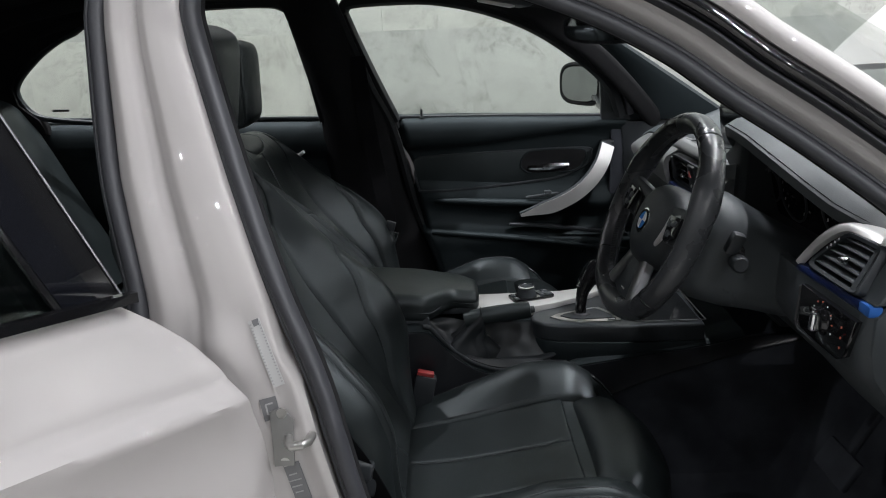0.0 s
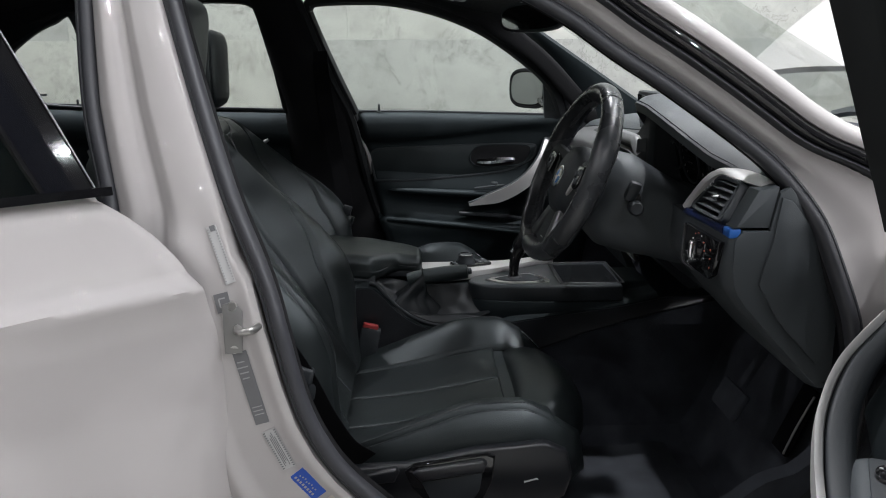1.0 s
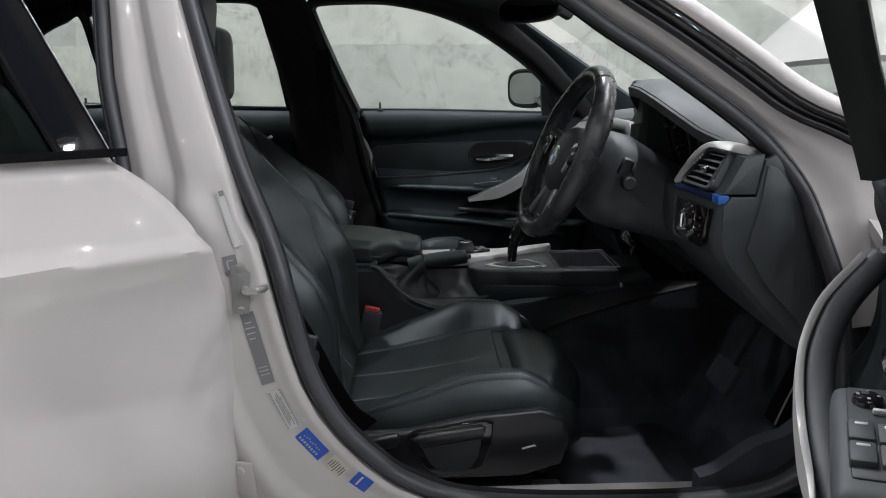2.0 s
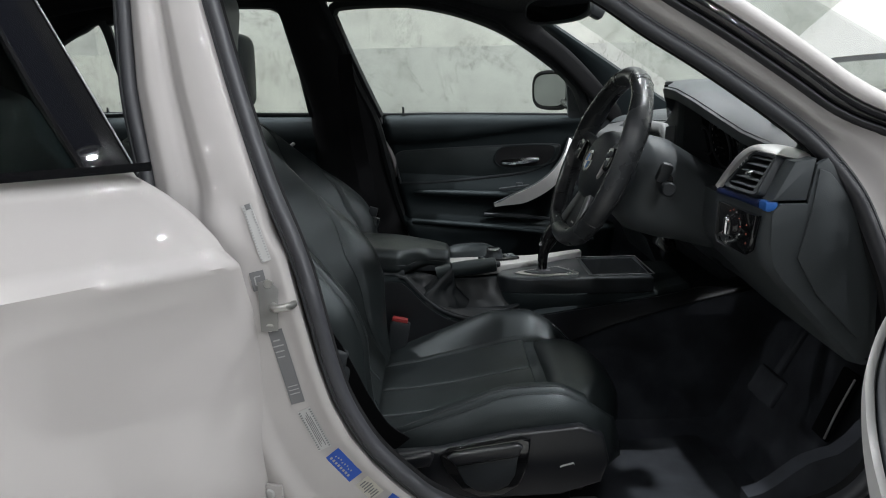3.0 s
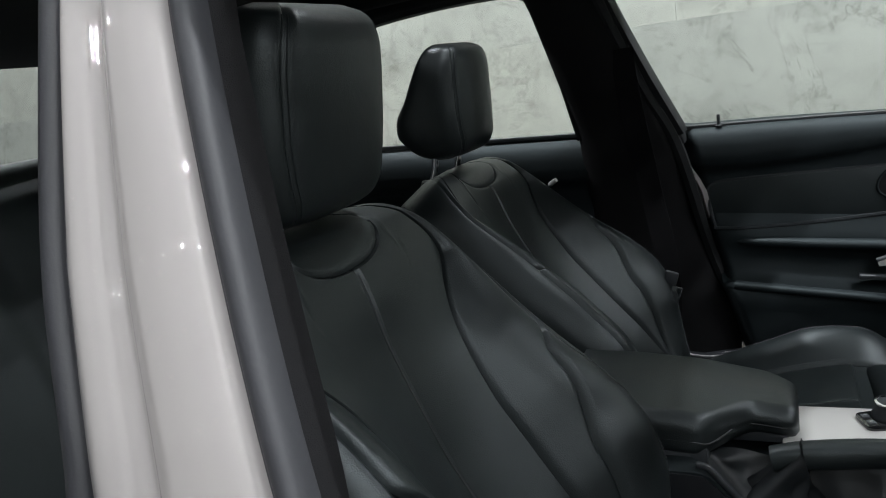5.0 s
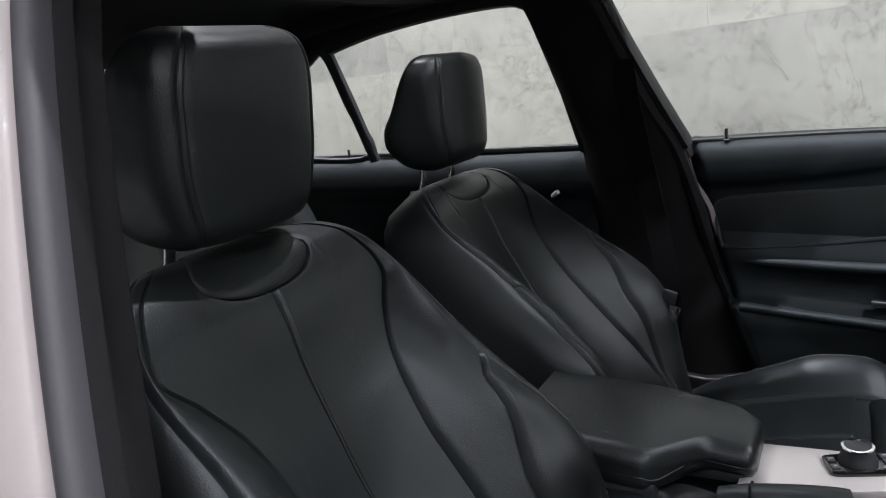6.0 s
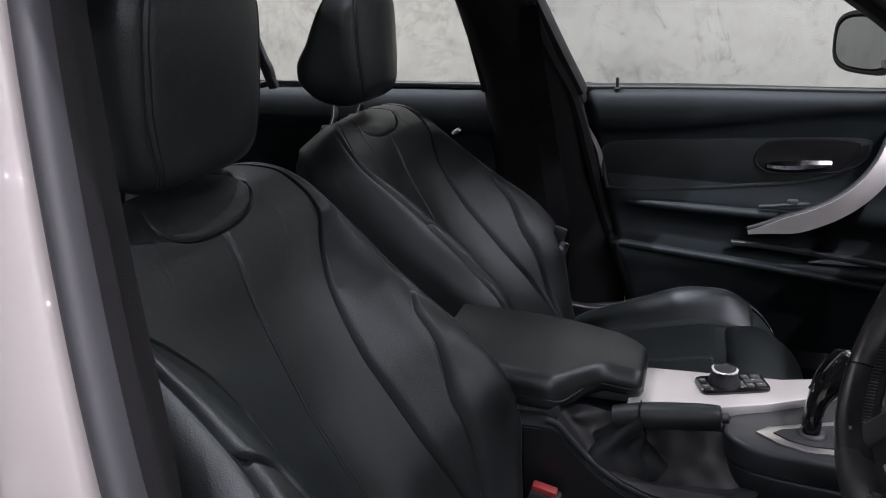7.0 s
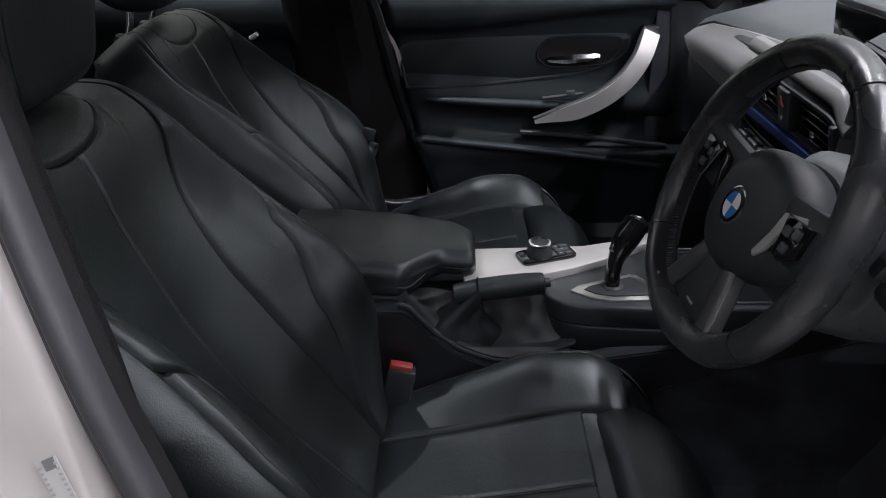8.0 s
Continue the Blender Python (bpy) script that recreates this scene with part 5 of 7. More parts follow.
for s in (-1, 1):
    sp = [wheel_m @ Vector(p) for p in ((s * 0.060, 0.006, -0.012), (s * 0.100, 0.010, -0.008), (s * 0.152, 0.016, -0.002))]
    spoke = part("spoke", sweep(sp, squircle(0.030, 0.012, 16, 4), tuple(wheel_m.to_3x3() @ Vector((0, 0, 1)))), PLASTIC, steer, "black wheel spoke with buttons")
    outline = [(0.070, 0.020), (0.104, 0.030), (0.110, 0.024), (0.082, 0.006), (0.072, -0.022), (0.062, -0.034), (0.057, -0.030), (0.066, -0.004)]
    part("spoke_trim", prism([(s * x, y) for x, y in (outline if s > 0 else outline[::-1])], 0.006, 0.002, wheel_m @ pose(0, 0, 0.000)), SILVER if s > 0 else GLOSS, spoke, "silver spoke trim" if s > 0 else "black spoke trim")
    part("button_pad", prism([(s * x, y) for x, y in ([(0.086, 0.024), (0.128, 0.028), (0.130, -0.002), (0.108, -0.016), (0.096, -0.014)] if s > 0 else [(0.086, 0.024), (0.128, 0.028), (0.130, -0.002), (0.108, -0.016), (0.096, -0.014)][::-1])], 0.006, 0.002, wheel_m @ pose(0, 0, 0.007)), GLOSS, spoke)
    for bx, by in ((0.100, 0.012), (0.116, 0.016), (0.108, -0.002)):
        part("button", box(0.011, 0.010, 0.006, 0.002, (0, 0, 0)), PANEL, spoke).matrix_world = wheel_m @ pose(s * bx, by, 0.013)
    low = [wheel_m @ Vector(p) for p in ((s * 0.022, -0.055, -0.014), (s * 0.040, -0.095, -0.010), (s * 0.062, -0.148, -0.004))]
    part("spoke", sweep(low, squircle(0.015, 0.010, 14, 4), tuple(wheel_m.to_3x3() @ Vector((0, 0, 1)))), SATIN, steer, "dark satin lower wheel spoke")
    part("screw", lathe([(0, 0.002), (0.005, 0.002), (0.006, 0.0)], 12, wheel_m @ pose(s * 0.062, -0.138, 0.012)), STEEL, steer)
part("lower_spoke_panel", prism([(-0.036, -0.062), (0.036, -0.062), (0.060, -0.146), (0.0, -0.156), (-0.060, -0.146)][::-1], 0.010, 0.003, wheel_m @ pose(0, 0, -0.014)), PLASTIC, steer, "black lower spoke panel")
part("lower_mark", box(0.016, 0.0025, 0.001, 0, (0, 0, 0)), SILVER, steer).matrix_world = wheel_m @ pose(0.0, -0.128, -0.0035)

# ---- centre console ----
console = thing("centre_console", "black centre console with silver trim plate and armrest", "console", m=pose(0, 0, 0))
ARC = [(-0.20, 0.615), (0.0, 0.630), (0.022, 0.628), (0.045, 0.604), (0.075, 0.572), (0.12, 0.541), (0.17, 0.525), (0.22, 0.522), (0.27, 0.530), (0.30, 0.536), (0.36, 0.545), (0.60, 0.580), (0.70, 0.60)]


def field(x0, x1, y0, y1, top, low, nx, ny):
    """A block whose top is the height field top(x, y)."""
    verts, faces = grid(lambda u, v: Vector((x0 + (x1 - x0) * u, y0 + (y1 - y0) * v, top(x0 + (x1 - x0) * u, y0 + (y1 - y0) * v))), nx, ny)
    n, cols = len(verts), nx + 1
    verts += [Vector((p.x, p.y, low)) for p in verts]
    faces += [tuple(reversed([k + n for k in f])) for f in faces]
    edge = list(range(cols)) + [j * cols + nx for j in range(1, ny + 1)] + [ny * cols + i for i in range(nx - 1, -1, -1)] + [j * cols for j in range(ny - 1, 0, -1)]
    for a, b in zip(edge, edge[1:] + edge[:1]):
        faces.append((b, a, a + n, b + n))
    return verts, faces


def body_top(x, y):
    a = interp(ARC, x)
    left_z = 0.600
    k = smoothstep(-0.060, -0.035, y)
    well = a - 0.028 * smoothstep(-0.118, -0.108, y) * smoothstep(0.0, 0.05, x) * smoothstep(0.34, 0.28, x)
    edge = 0.010 * (smoothstep(0.115, 0.13, -y) + smoothstep(0.085, 0.10, y))
    return well + (max(left_z, a) - well) * k - edge


part("console_body", field(-0.20, 0.68, -0.128, 0.100, body_top, 0.26, 100, 44), DOOR_TRIM, console, "grained black console body", 50)


SIDE_LOW = [(-0.02, 0.400), (0.30, 0.430), (0.42, 0.472), (0.53, 0.512), (0.78, 0.574), (0.96, 0.60)]


def side_wall(u, v):
    x = -0.02 + 0.98 * u
    low, top = interp(SIDE_LOW, x), interp(ARC, x) - 0.012
    return Vector((x, -0.131 - 0.006 * (1 - v) ** 2, low + max(0.004, top - low) * v))


part("console_carpet", thick(lambda u, v: Vector((-0.02 + 0.98 * u, -0.133 - 0.012 * (1 - v) ** 2, 0.235 + (interp(SIDE_LOW, -0.02 + 0.98 * u) - 0.230) * v)), 40, 10, (0, 0.008, 0)), CARPET, console, "black carpeted console side")
part("console_side", thick(side_wall, 50, 14, (0, 0.01, 0)), COVER, console, "smooth black console side panel")
part("side_edge", tube([(x, -0.1375, interp(SIDE_LOW, x) + 0.001) for x in [0.30 + 0.64 * k / 24 for k in range(25)]], 0.0022, 6, (0, 1, 0)), COVER, console)
rim_pts = [Vector((x, -0.124, interp(ARC, x) + 0.001)) for x in [0.012 + 0.30 * k / 40 for k in range(41)]]
part("well_rim", sweep(rim_pts, squircle(0.004, 0.004, 10, 3), (0, 1, 0)), PLASTIC, console)

# armrest lid, with the cut-out for the handbrake
def armrest():
    """A padded lid with firm edges; its driver's side steps in for the handbrake."""
    rings = []
    for k in range(64):
        t = k / 63
        x = -0.17 + 0.303 * t
        yr = -0.110 + 0.072 * smoothstep(0.008, 0.082, x)
        yl = 0.100 - 0.030 * smoothstep(0.80, 1.0, t) ** 2
        end = max(0.0, (x - 0.119) / 0.014)
        inn = 0.010 * (1 - math.sqrt(max(0.0, 1 - min(1.0, end) ** 2)))
        zt = 0.700 - 0.024 * t - 0.012 * smoothstep(0.50, 0.95, t) - 0.004 * smoothstep(0.0, 0.3, 0.3 - t)
        zb = 0.640 - 0.024 * t + 0.006 * smoothstep(0.55, 0.75, t)
        w, half = (yl - yr) / 2 - inn, (zt - zb) / 2 - inn
        ring_ = []
        for y, z in rounded(w, half, min(0.021, half - 0.001), 8):
            crown = 0.005 * (1 - (y / w) ** 2) * (z > 0)
            tuck = 0.0025 * math.exp(-((z + half * 0.18) / 0.003) ** 2)
            ring_.append(Vector((x, (yl + yr) / 2 + y - math.copysign(tuck, y), (zt + zb) / 2 + z + crown)))
        rings.append(ring_)
    return loft(rings)


arm = part("armrest", armrest(), LEATHER, console, "padded black leather armrest lid", 60)
part("seam", tube(curve([(-0.16, -0.1085, 0.664), (-0.06, -0.1085, 0.657), (0.0, -0.1085, 0.653), (0.026, -0.107, 0.651), (0.044, -0.078, 0.650), (0.060, -0.046, 0.649), (0.078, -0.0375, 0.647), (0.118, -0.0365, 0.642)], 60), 0.0011, 6, (0, 0, 1)), THREAD, arm)
part("armrest_base", box(0.19, 0.195, 0.042, 0.006, (-0.07, -0.008, 0.622)), PLASTIC, console, "black armrest base")
part("armrest_base_front", box(0.11, 0.125, 0.022, 0.004, (0.066, 0.030, 0.628)), PLASTIC, console)

# silver trim plate beside the handbrake
trim_out = [(0.112, -0.058), (0.18, -0.046), (0.234, -0.031), (0.30, -0.006), (0.351, 0.021), (0.395, 0.050), (0.43, 0.074), (0.475, 0.106), (0.475, 0.130), (0.44, 0.116), (0.38, 0.088), (0.324, 0.072), (0.112, 0.064)]
part("trim_plate", prism(trim_out, 0.022, 0.004, pose(0, 0, 0.605)), SILVER, console, "matt silver console trim plate")
cm = pose(0.2545, 0.035, 0.6255, 0, 0, 19)
ctl = part("controller_base", prism(squircle(0.050, 0.024, 28, 7), 0.007, 0.002, cm), GLOSS, console, "gloss black controller panel")
part("controller_knob", lathe([(0.0, 0.0205), (0.0165, 0.0205), (0.0185, 0.019), (0.019, 0.015), (0.0195, 0.008), (0.0225, 0.004), (0.0225, 0.0)], 32, cm @ pose(-0.011, 0.003, 0.007)), PLASTIC, ctl, "round controller knob")
part("knob_ring", lathe([(0.0150, 0.0002), (0.0182, -0.001), (0.0190, 0.0), (0.0188, 0.0016), (0.0155, 0.0020)], 32, cm @ pose(-0.011, 0.003, 0.0275), True), CHROME, ctl, "chrome knob ring")
for bx, by, bw in ((0.022, 0.012, 0.011), (0.022, -0.012, 0.011), (0.037, 0.012, 0.014), (0.037, -0.012, 0.014), (0.030, 0.0, 0.026), (-0.041, 0.008, 0.010), (-0.041, -0.010, 0.010)):
    part("controller_button", box(bw, 0.010, 0.004, 0.0012), PANEL, ctl).matrix_world = cm @ pose(bx, by, 0.0075)
    part("button_mark", box(0.004, 0.0014, 0.0005, 0), SOFT_PRINT, ctl).matrix_world = cm @ pose(bx, by, 0.0098)

# gear island
isl = curve([(0.600, -0.118, 0), (0.45, -0.118, 0), (0.36, -0.112, 0), (0.290, -0.102, 0), (0.256, -0.084, 0), (0.243, -0.058, 0), (0.254, -0.022, 0)], 26)
island_pts = [(p.x, p.y) for p in isl] + [(0.325, 0.018), (0.355, 0.048), (0.395, 0.074), (0.46, 0.084), (0.61, 0.086)]
island = part("gear_island", prism(island_pts[::-1], 0.040, 0.007, pose(0, 0, 0.574) @ pose(0, 0, 0), 3), ISLAND, console, "dark satin gear selector surround")
part("island_skirt", prism([(x + 0.002, y * 1.04) for x, y in island_pts][::-1], 0.045, 0.004, pose(0, 0, 0.532)), DOOR_TRIM, island)
frame_o = [(0.284, -0.062), (0.300, -0.046), (0.388, -0.012), (0.400, -0.016), (0.436, -0.072), (0.430, -0.092), (0.345, -0.094), (0.312, -0.084)]
frame_i = [(0.306, -0.062), (0.316, -0.052), (0.386, -0.025), (0.394, -0.030), (0.419, -0.069), (0.414, -0.080), (0.350, -0.083), (0.324, -0.076)]
part("selector_plate", prism(frame_o[::-1], 0.005, 0.0015, pose(0, 0, 0.612)), PLATE, island, "bright silver selector plate")
part("selector_well", prism(frame_i[::-1], 0.003, 0.001, pose(0, 0, 0.6160)), PLASTIC, island)
part("plate_button", box(0.018, 0.010, 0.004, 0.001, (0.412, -0.086, 0.617), (0, 0, 4)), CHROME, island)
for k in range(4):
    part("selector_mark", box(0.002, 0.007, 0.0006, 0, (0.425 - 0.010 * k, -0.060 + 0.012 * k, 0.6195)), WHITE_MARK, island)
lever_pts = curve([(0.352, -0.052, 0.612), (0.352, -0.050, 0.640), (0.356, -0.044, 0.662), (0.366, -0.036, 0.684), (0.380, -0.026, 0.704), (0.393, -0.018, 0.720)], 18)
lever = part("gear_lever", sweep(lever_pts, squircle(0.015, 0.018, 16, 2.8), (0, 1, 0), False, lambda t: 0.78 + 0.46 * smoothstep(0.35, 0.7, t) - 0.30 * smoothstep(0.92, 1.0, t) ** 2), GLOSS, console, "gloss black gear selector")
part("lever_cap", lathe([(0.0, 0.010), (0.009, 0.008), (0.016, 0.0), (0.016, -0.006), (0.0, -0.008)], 20, pose(0.391, -0.020, 0.717, 0, 38, 20)), CHROME, lever, "chrome selector cap")
part("lever_button", box(0.006, 0.013, 0.026, 0.003, (0.354, -0.042, 0.688), (0, 40, 20)), CHROME, lever)
part("lever_boot", lathe([(0.019, 0.0), (0.018, 0.003), (0.014, 0.006), (0.0, 0.007)], 20, pose(0.354, -0.054, 0.617)), RUBBER, lever)

# tray with chrome edges
tray = part("tray", joined(thick(lambda u, v: Vector((0.462 + 0.13 * u, -0.098 + 0.165 * v, 0.596)), 1, 1, (0, 0, -0.004))), GLOSS, console, "open storage tray")
for a, b in (((0.455, -0.104), (0.605, -0.104)), ((0.605, -0.104), (0.605, 0.074)), ((0.455, -0.104), (0.455, 0.074)), ((0.455, 0.074), (0.605, 0.074))):
    part("tray_edge", tube([(a[0], a[1], 0.617), (b[0], b[1], 0.617)], 0.0014, 8, (0, 0, 1)), SATIN, tray, "dark satin tray edge")
part("tray_floor", thick(lambda u, v: Vector((0.465 + 0.13 * u, -0.095 + 0.16 * v, 0.6145)), 1, 1, (0, 0, -0.003)), SCREEN, tray)

# handbrake with its leather boot
hb_pts = curve([(0.100, -0.084, 0.624), (0.130, -0.084, 0.631), (0.170, -0.083, 0.636), (0.210, -0.082, 0.640), (0.232, -0.082, 0.642), (0.240, -0.082, 0.6428)], 26)
hb = part("handbrake", sweep(hb_pts, squircle(0.0172, 0.0172, 18, 2.3), (0, 1, 0), False, lambda t: 0.92 + 0.12 * math.sin(math.pi * min(1, t * 1.1)) - 0.30 * smoothstep(0.92, 1.0, t)), LEATHER_TRIM, console, "black leather handbrake lever")
part("handbrake_button", lathe([(0.0, 0.008), (0.007, 0.006), (0.008, -0.004)], 16, pose(0.242, -0.082, 0.643, 0, 80, 0)), PLASTIC, hb)


def boot(u, v):
    """The slack leather that lines the well, from its rim up to the trim plate."""
    x = 0.024 + (0.240 + 0.024 * (1 - v) ** 2) * u
    base = interp(ARC, x) - 0.004
    top_ = 0.622 - 0.016 * smoothstep(0.05, 0.14, x)
    y = -0.1215 + 0.062 * v ** 0.85
    z = base + max(0.004, top_ - base) * v ** 1.25
    hang = math.sin(math.pi * min(1.0, v * 1.02)) ** 0.7
    out = 0.006 * math.exp(-((u - 0.75) / 0.16) ** 2) - 0.008 * math.exp(-((u - 0.52) / 0.07) ** 2)
    out += 0.012 * math.exp(-((u - 0.10) / 0.05) ** 2 - ((v - 0.72) / 0.22) ** 2)
    out += 0.010 * noise.noise(Vector((u * 8, v * 3.0, 3.0))) * (1 - 0.6 * smoothstep(0.42, 0.6, u))
    return Vector((x, y - out * hang * 0.85, z + out * hang * 0.45))


part("handbrake_boot", thick(boot, 120, 44, (0, 0.004, -0.004)), BOOT_LEATHER, hb, "slack black leather boot below the lever", 75)


def sleeve(u, v):
    """The leather gathered round the lever's root, in a few deep folds."""
    a = 2 * math.pi * u
    fold = 1 + (0.26 * math.sin(3 * a + 0.7 + 1.1 * v) + 0.12 * math.sin(5 * a - 1.6 * v) + 0.05 * math.sin(9 * a + 2 * v)) * (1 - smoothstep(0.45, 1.0, v))
    k = smoothstep(0.0, 0.75, v)
    rx = (0.062 - 0.040 * k) * fold
    ry = (0.030 - 0.010 * k) * fold
    c = Vector((0.104 + 0.034 * smoothstep(0.3, 1.0, v), -0.093 + 0.009 * v, interp(ARC, 0.104) - 0.006 + 0.088 * v ** 0.85))
    tilt = radians(78) * smoothstep(0.45, 1.0, v)
    sag = 0.010 * (1 - v) * math.cos(a)
    return c + Vector((rx * math.cos(a) * math.cos(tilt), ry * math.sin(a), -rx * math.cos(a) * math.sin(tilt) - sag))


verts, faces = grid(sleeve, 96, 36, True)
part("boot_sleeve", (verts, faces), BOOT_LEATHER, hb, "gathered black leather sleeve", 75)
hem = [(p.x, p.y) for p in curve([(0.10, -0.124, 0), (0.18, -0.126, 0), (0.245, -0.126, 0), (0.284, -0.120, 0), (0.288, -0.106, 0), (0.265, -0.098, 0), (0.19, -0.104, 0), (0.11, -0.112, 0)], 44, True)]
hem_bm = prism(hem, 0.004, 0.0015)
for vert in hem_bm.verts:
    vert.co.z += interp(ARC, vert.co.x) + 0.004 + 0.012 * smoothstep(0.20, 0.28, vert.co.x)
part("boot_hem", hem_bm, BOOT_LEATHER, hb, "stitched leather hem")
ped = thing("pedals", "black pedals with steel edge in the dark footwell", "pedal", m=pose(0, 0, 0))
acc = part("accelerator", box(0.010, 0.052, 0.135, 0.004, (0.820, -0.524, 0.476), (0, 22, 0)), BELT, ped, "black accelerator pedal")
part("pedal_edge", tube(curve([(0.789, -0.551, 0.422), (0.808, -0.551, 0.475), (0.834, -0.551, 0.534)], 10), 0.0022, 6, (0, 1, 0)), STEEL, acc, "thin steel pedal edge")
part("brake", box(0.014, 0.10, 0.06, 0.006, (0.74, -0.42, 0.47), (0, 28, 0)), CARPET, ped, "brake pedal")
part("brake_arm", box(0.012, 0.02, 0.30, 0.004, (0.815, -0.42, 0.60), (0, 28, 0)), CARPET, ped)

# ---- doors ----
SILL_Z, SILL_DROP = 0.962, 0.016
RELIEF = [(0.26, 0.05), (0.40, 0.062), (0.50, 0.076), (0.548, 0.083), (0.572, 0.088), (0.590, 0.082), (0.604, 0.060), (0.622, 0.042), (0.650, 0.036), (0.672, 0.041), (0.686, 0.050), (0.700, 0.053), (0.716, 0.048), (0.735, 0.038), (0.752, 0.031), (0.78, 0.026), (0.83, 0.026), (0.850, 0.030), (0.862, 0.046), (0.885, 0.052), (0.915, 0.050), (0.940, 0.042), (0.955, 0.028), (0.962, 0.012)]


def inner_y(x, z):
    """Inner face of a left door, measured from the middle of the car."""
    tilt = 0.07 * (x - 0.25)
    drop = SILL_DROP * smoothstep(0.0, 0.62, x)
    step = 0.858 + 0.055 * smoothstep(0.0, 0.60, x)
    if z > step:
        z = 0.850 + (z - step) * 0.112 / (SILL_Z - drop - step)
    elif z > 0.80:
        z = 0.80 + (z - 0.80) * 0.05 / (step - 0.80)
    k = smoothstep(0.0, 0.12, x + 0.05)
    zz = z + tilt * smoothstep(0.55, 0.60, z) * smoothstep(0.90, 0.80, z) * 0.9
    d = interp(RELIEF, zz)
    if 0.60 < zz < 0.73:
        d = d * k + 0.04 * (1 - k)
    return 0.742 - d


def door_window(points, n=70):
    return curve([(x, side_y(z) - 0.030, z) for x, z in points], n)


FRONT_WIN = [(-0.083, 0.955), (-0.144, 1.10), (-0.198, 1.245), (-0.200, 1.278), (-0.172, 1.297), (-0.05, 1.302), (0.06, 1.297), (0.20, 1.266), (0.34, 1.208), (0.48, 1.115), (0.56, 1.04), (0.60, 0.955)]
REAR_WIN = [(-0.295, 0.965), (-0.325, 1.20), (-0.335, 1.255), (-0.36, 1.285), (-0.41, 1.295), (-0.55, 1.295), (-0.70, 1.285), (-0.80, 1.271), (-0.872, 1.258), (-0.862, 1.13), (-0.850, 0.985)]
QUARTER = [(-0.868, 0.988), (-0.880, 1.12), (-0.893, 1.252), (-0.950, 1.237), (-1.010, 1.212), (-1.086, 1.165), (-1.16, 1.10), (-1.165, 1.045), (-1.11, 0.998)]


def front_door(m, flip, label, opened):
    """A front door, made as the left one; m places it, flip mirrors it."""
    f = Matrix.Diagonal((1, -1, 1, 1)) if flip else Matrix.Identity(4)
    T = m @ f
    d = thing("front_door", label, "car door", "car doors", m=pose(0, 0, 0))

    def put(name, data, mat_, parent, lab="", sharp=40):
        if isinstance(data, tuple):
            data = ([T @ Vector(v) for v in data[0]], data[1])
        else:
            data.transform(T)
        return part(name, data, mat_, parent, lab, sharp)

    def panel_fn(u, v):
        z = 0.27 + (SILL_Z - 0.27) * v
        x0 = linear([(0.27, 0.10), (0.42, 0.04), (0.55, 0.01), (0.70, -0.035), (0.962, -0.082)], z)
        x1 = linear([(0.27, 0.66), (0.6, 0.70), (0.962, 0.64)], z) + (0.085 + 0.055 * smoothstep(0.66, 0.76, z) if opened else 0.0)
        x = x0 + (x1 - x0) * u
        z -= SILL_DROP * smoothstep(0.0, 0.62, x) * smoothstep(0.75, 1.0, v)
        y = inner_y(x, z) + 0.03 * smoothstep(0.04, 0.0, u) + 0.02 * smoothstep(0.96, 1.0, u)
        return Vector((x, y, z))
    body = put("door_panel", thick(panel_fn, 80, 110, (0, 0.05, 0)), DOOR_TRIM, d, "grained black door panel", 50)
    # leather insert with a raised rim
    ins = curve([(0.0, 0, 0.735), (0.15, 0, 0.738), (0.33, 0, 0.752), (0.42, 0, 0.765), (0.50, 0, 0.80), (0.515, 0, 0.835), (0.49, 0, 0.850), (0.30, 0, 0.848), (0.05, 0, 0.840), (-0.02, 0, 0.832), (-0.028, 0, 0.80), (-0.018, 0, 0.745)], 90, True)
    put("insert_rim", tube([Vector((p.x, inner_y(p.x, p.z) - 0.002, p.z)) for p in ins], 0.004, 6, (0, 1, 0), closed=True), PLASTIC, body)
    put("insert", prism([(p.x, p.z) for p in ins], 0.006, 0.003, Matrix(((1, 0, 0, 0), (0, 0, -1, 0.7165), (0, 1, 0, 0), (0, 0, 0, 1)))), LEATHER_TRIM, body, "black leather door insert")
    # handle in its bowl
    bez = [(0.298, 0.806), (0.312, 0.836), (0.350, 0.848), (0.475, 0.848), (0.498, 0.832), (0.488, 0.805), (0.455, 0.782), (0.345, 0.777), (0.312, 0.786)]
    bowl_rim = curve([(x, 0.7085, z) for x, z in bez], 60, True)
    handle = put("handle_bowl", prism([(p.x, p.z) for p in bowl_rim], 0.004, 0.002, Matrix(((1, 0, 0, 0), (0, 0, -1, 0.711), (0, 1, 0, 0), (0, 0, 0, 1)))), FABRIC, d, "black handle bowl")
    put("bowl_rim", tube(bowl_rim, 0.0022, 8, (0, 1, 0), closed=True), DOOR_TRIM, handle)
    put("door_handle", sweep(curve([(0.322, 0.704, 0.796), (0.36, 0.698, 0.797), (0.40, 0.696, 0.800), (0.445, 0.698, 0.802)], 16), [(-0.006, -0.005), (0.006, -0.005), (0.008, 0.002), (0.0, 0.006), (-0.008, 0.002)], (0, -1, 0), False, lambda t: 0.75 + 0.5 * math.sin(math.pi * t)), CHROME, handle, "chrome inner door handle")
    # armrest ledge and the curved silver pull
    pull_out = curve([(0.292, 0.644, 0.660), (0.345, 0.640, 0.675), (0.40, 0.631, 0.694), (0.455, 0.624, 0.725), (0.50, 0.624, 0.765), (0.535, 0.640, 0.813), (0.558, 0.675, 0.862)], 40)
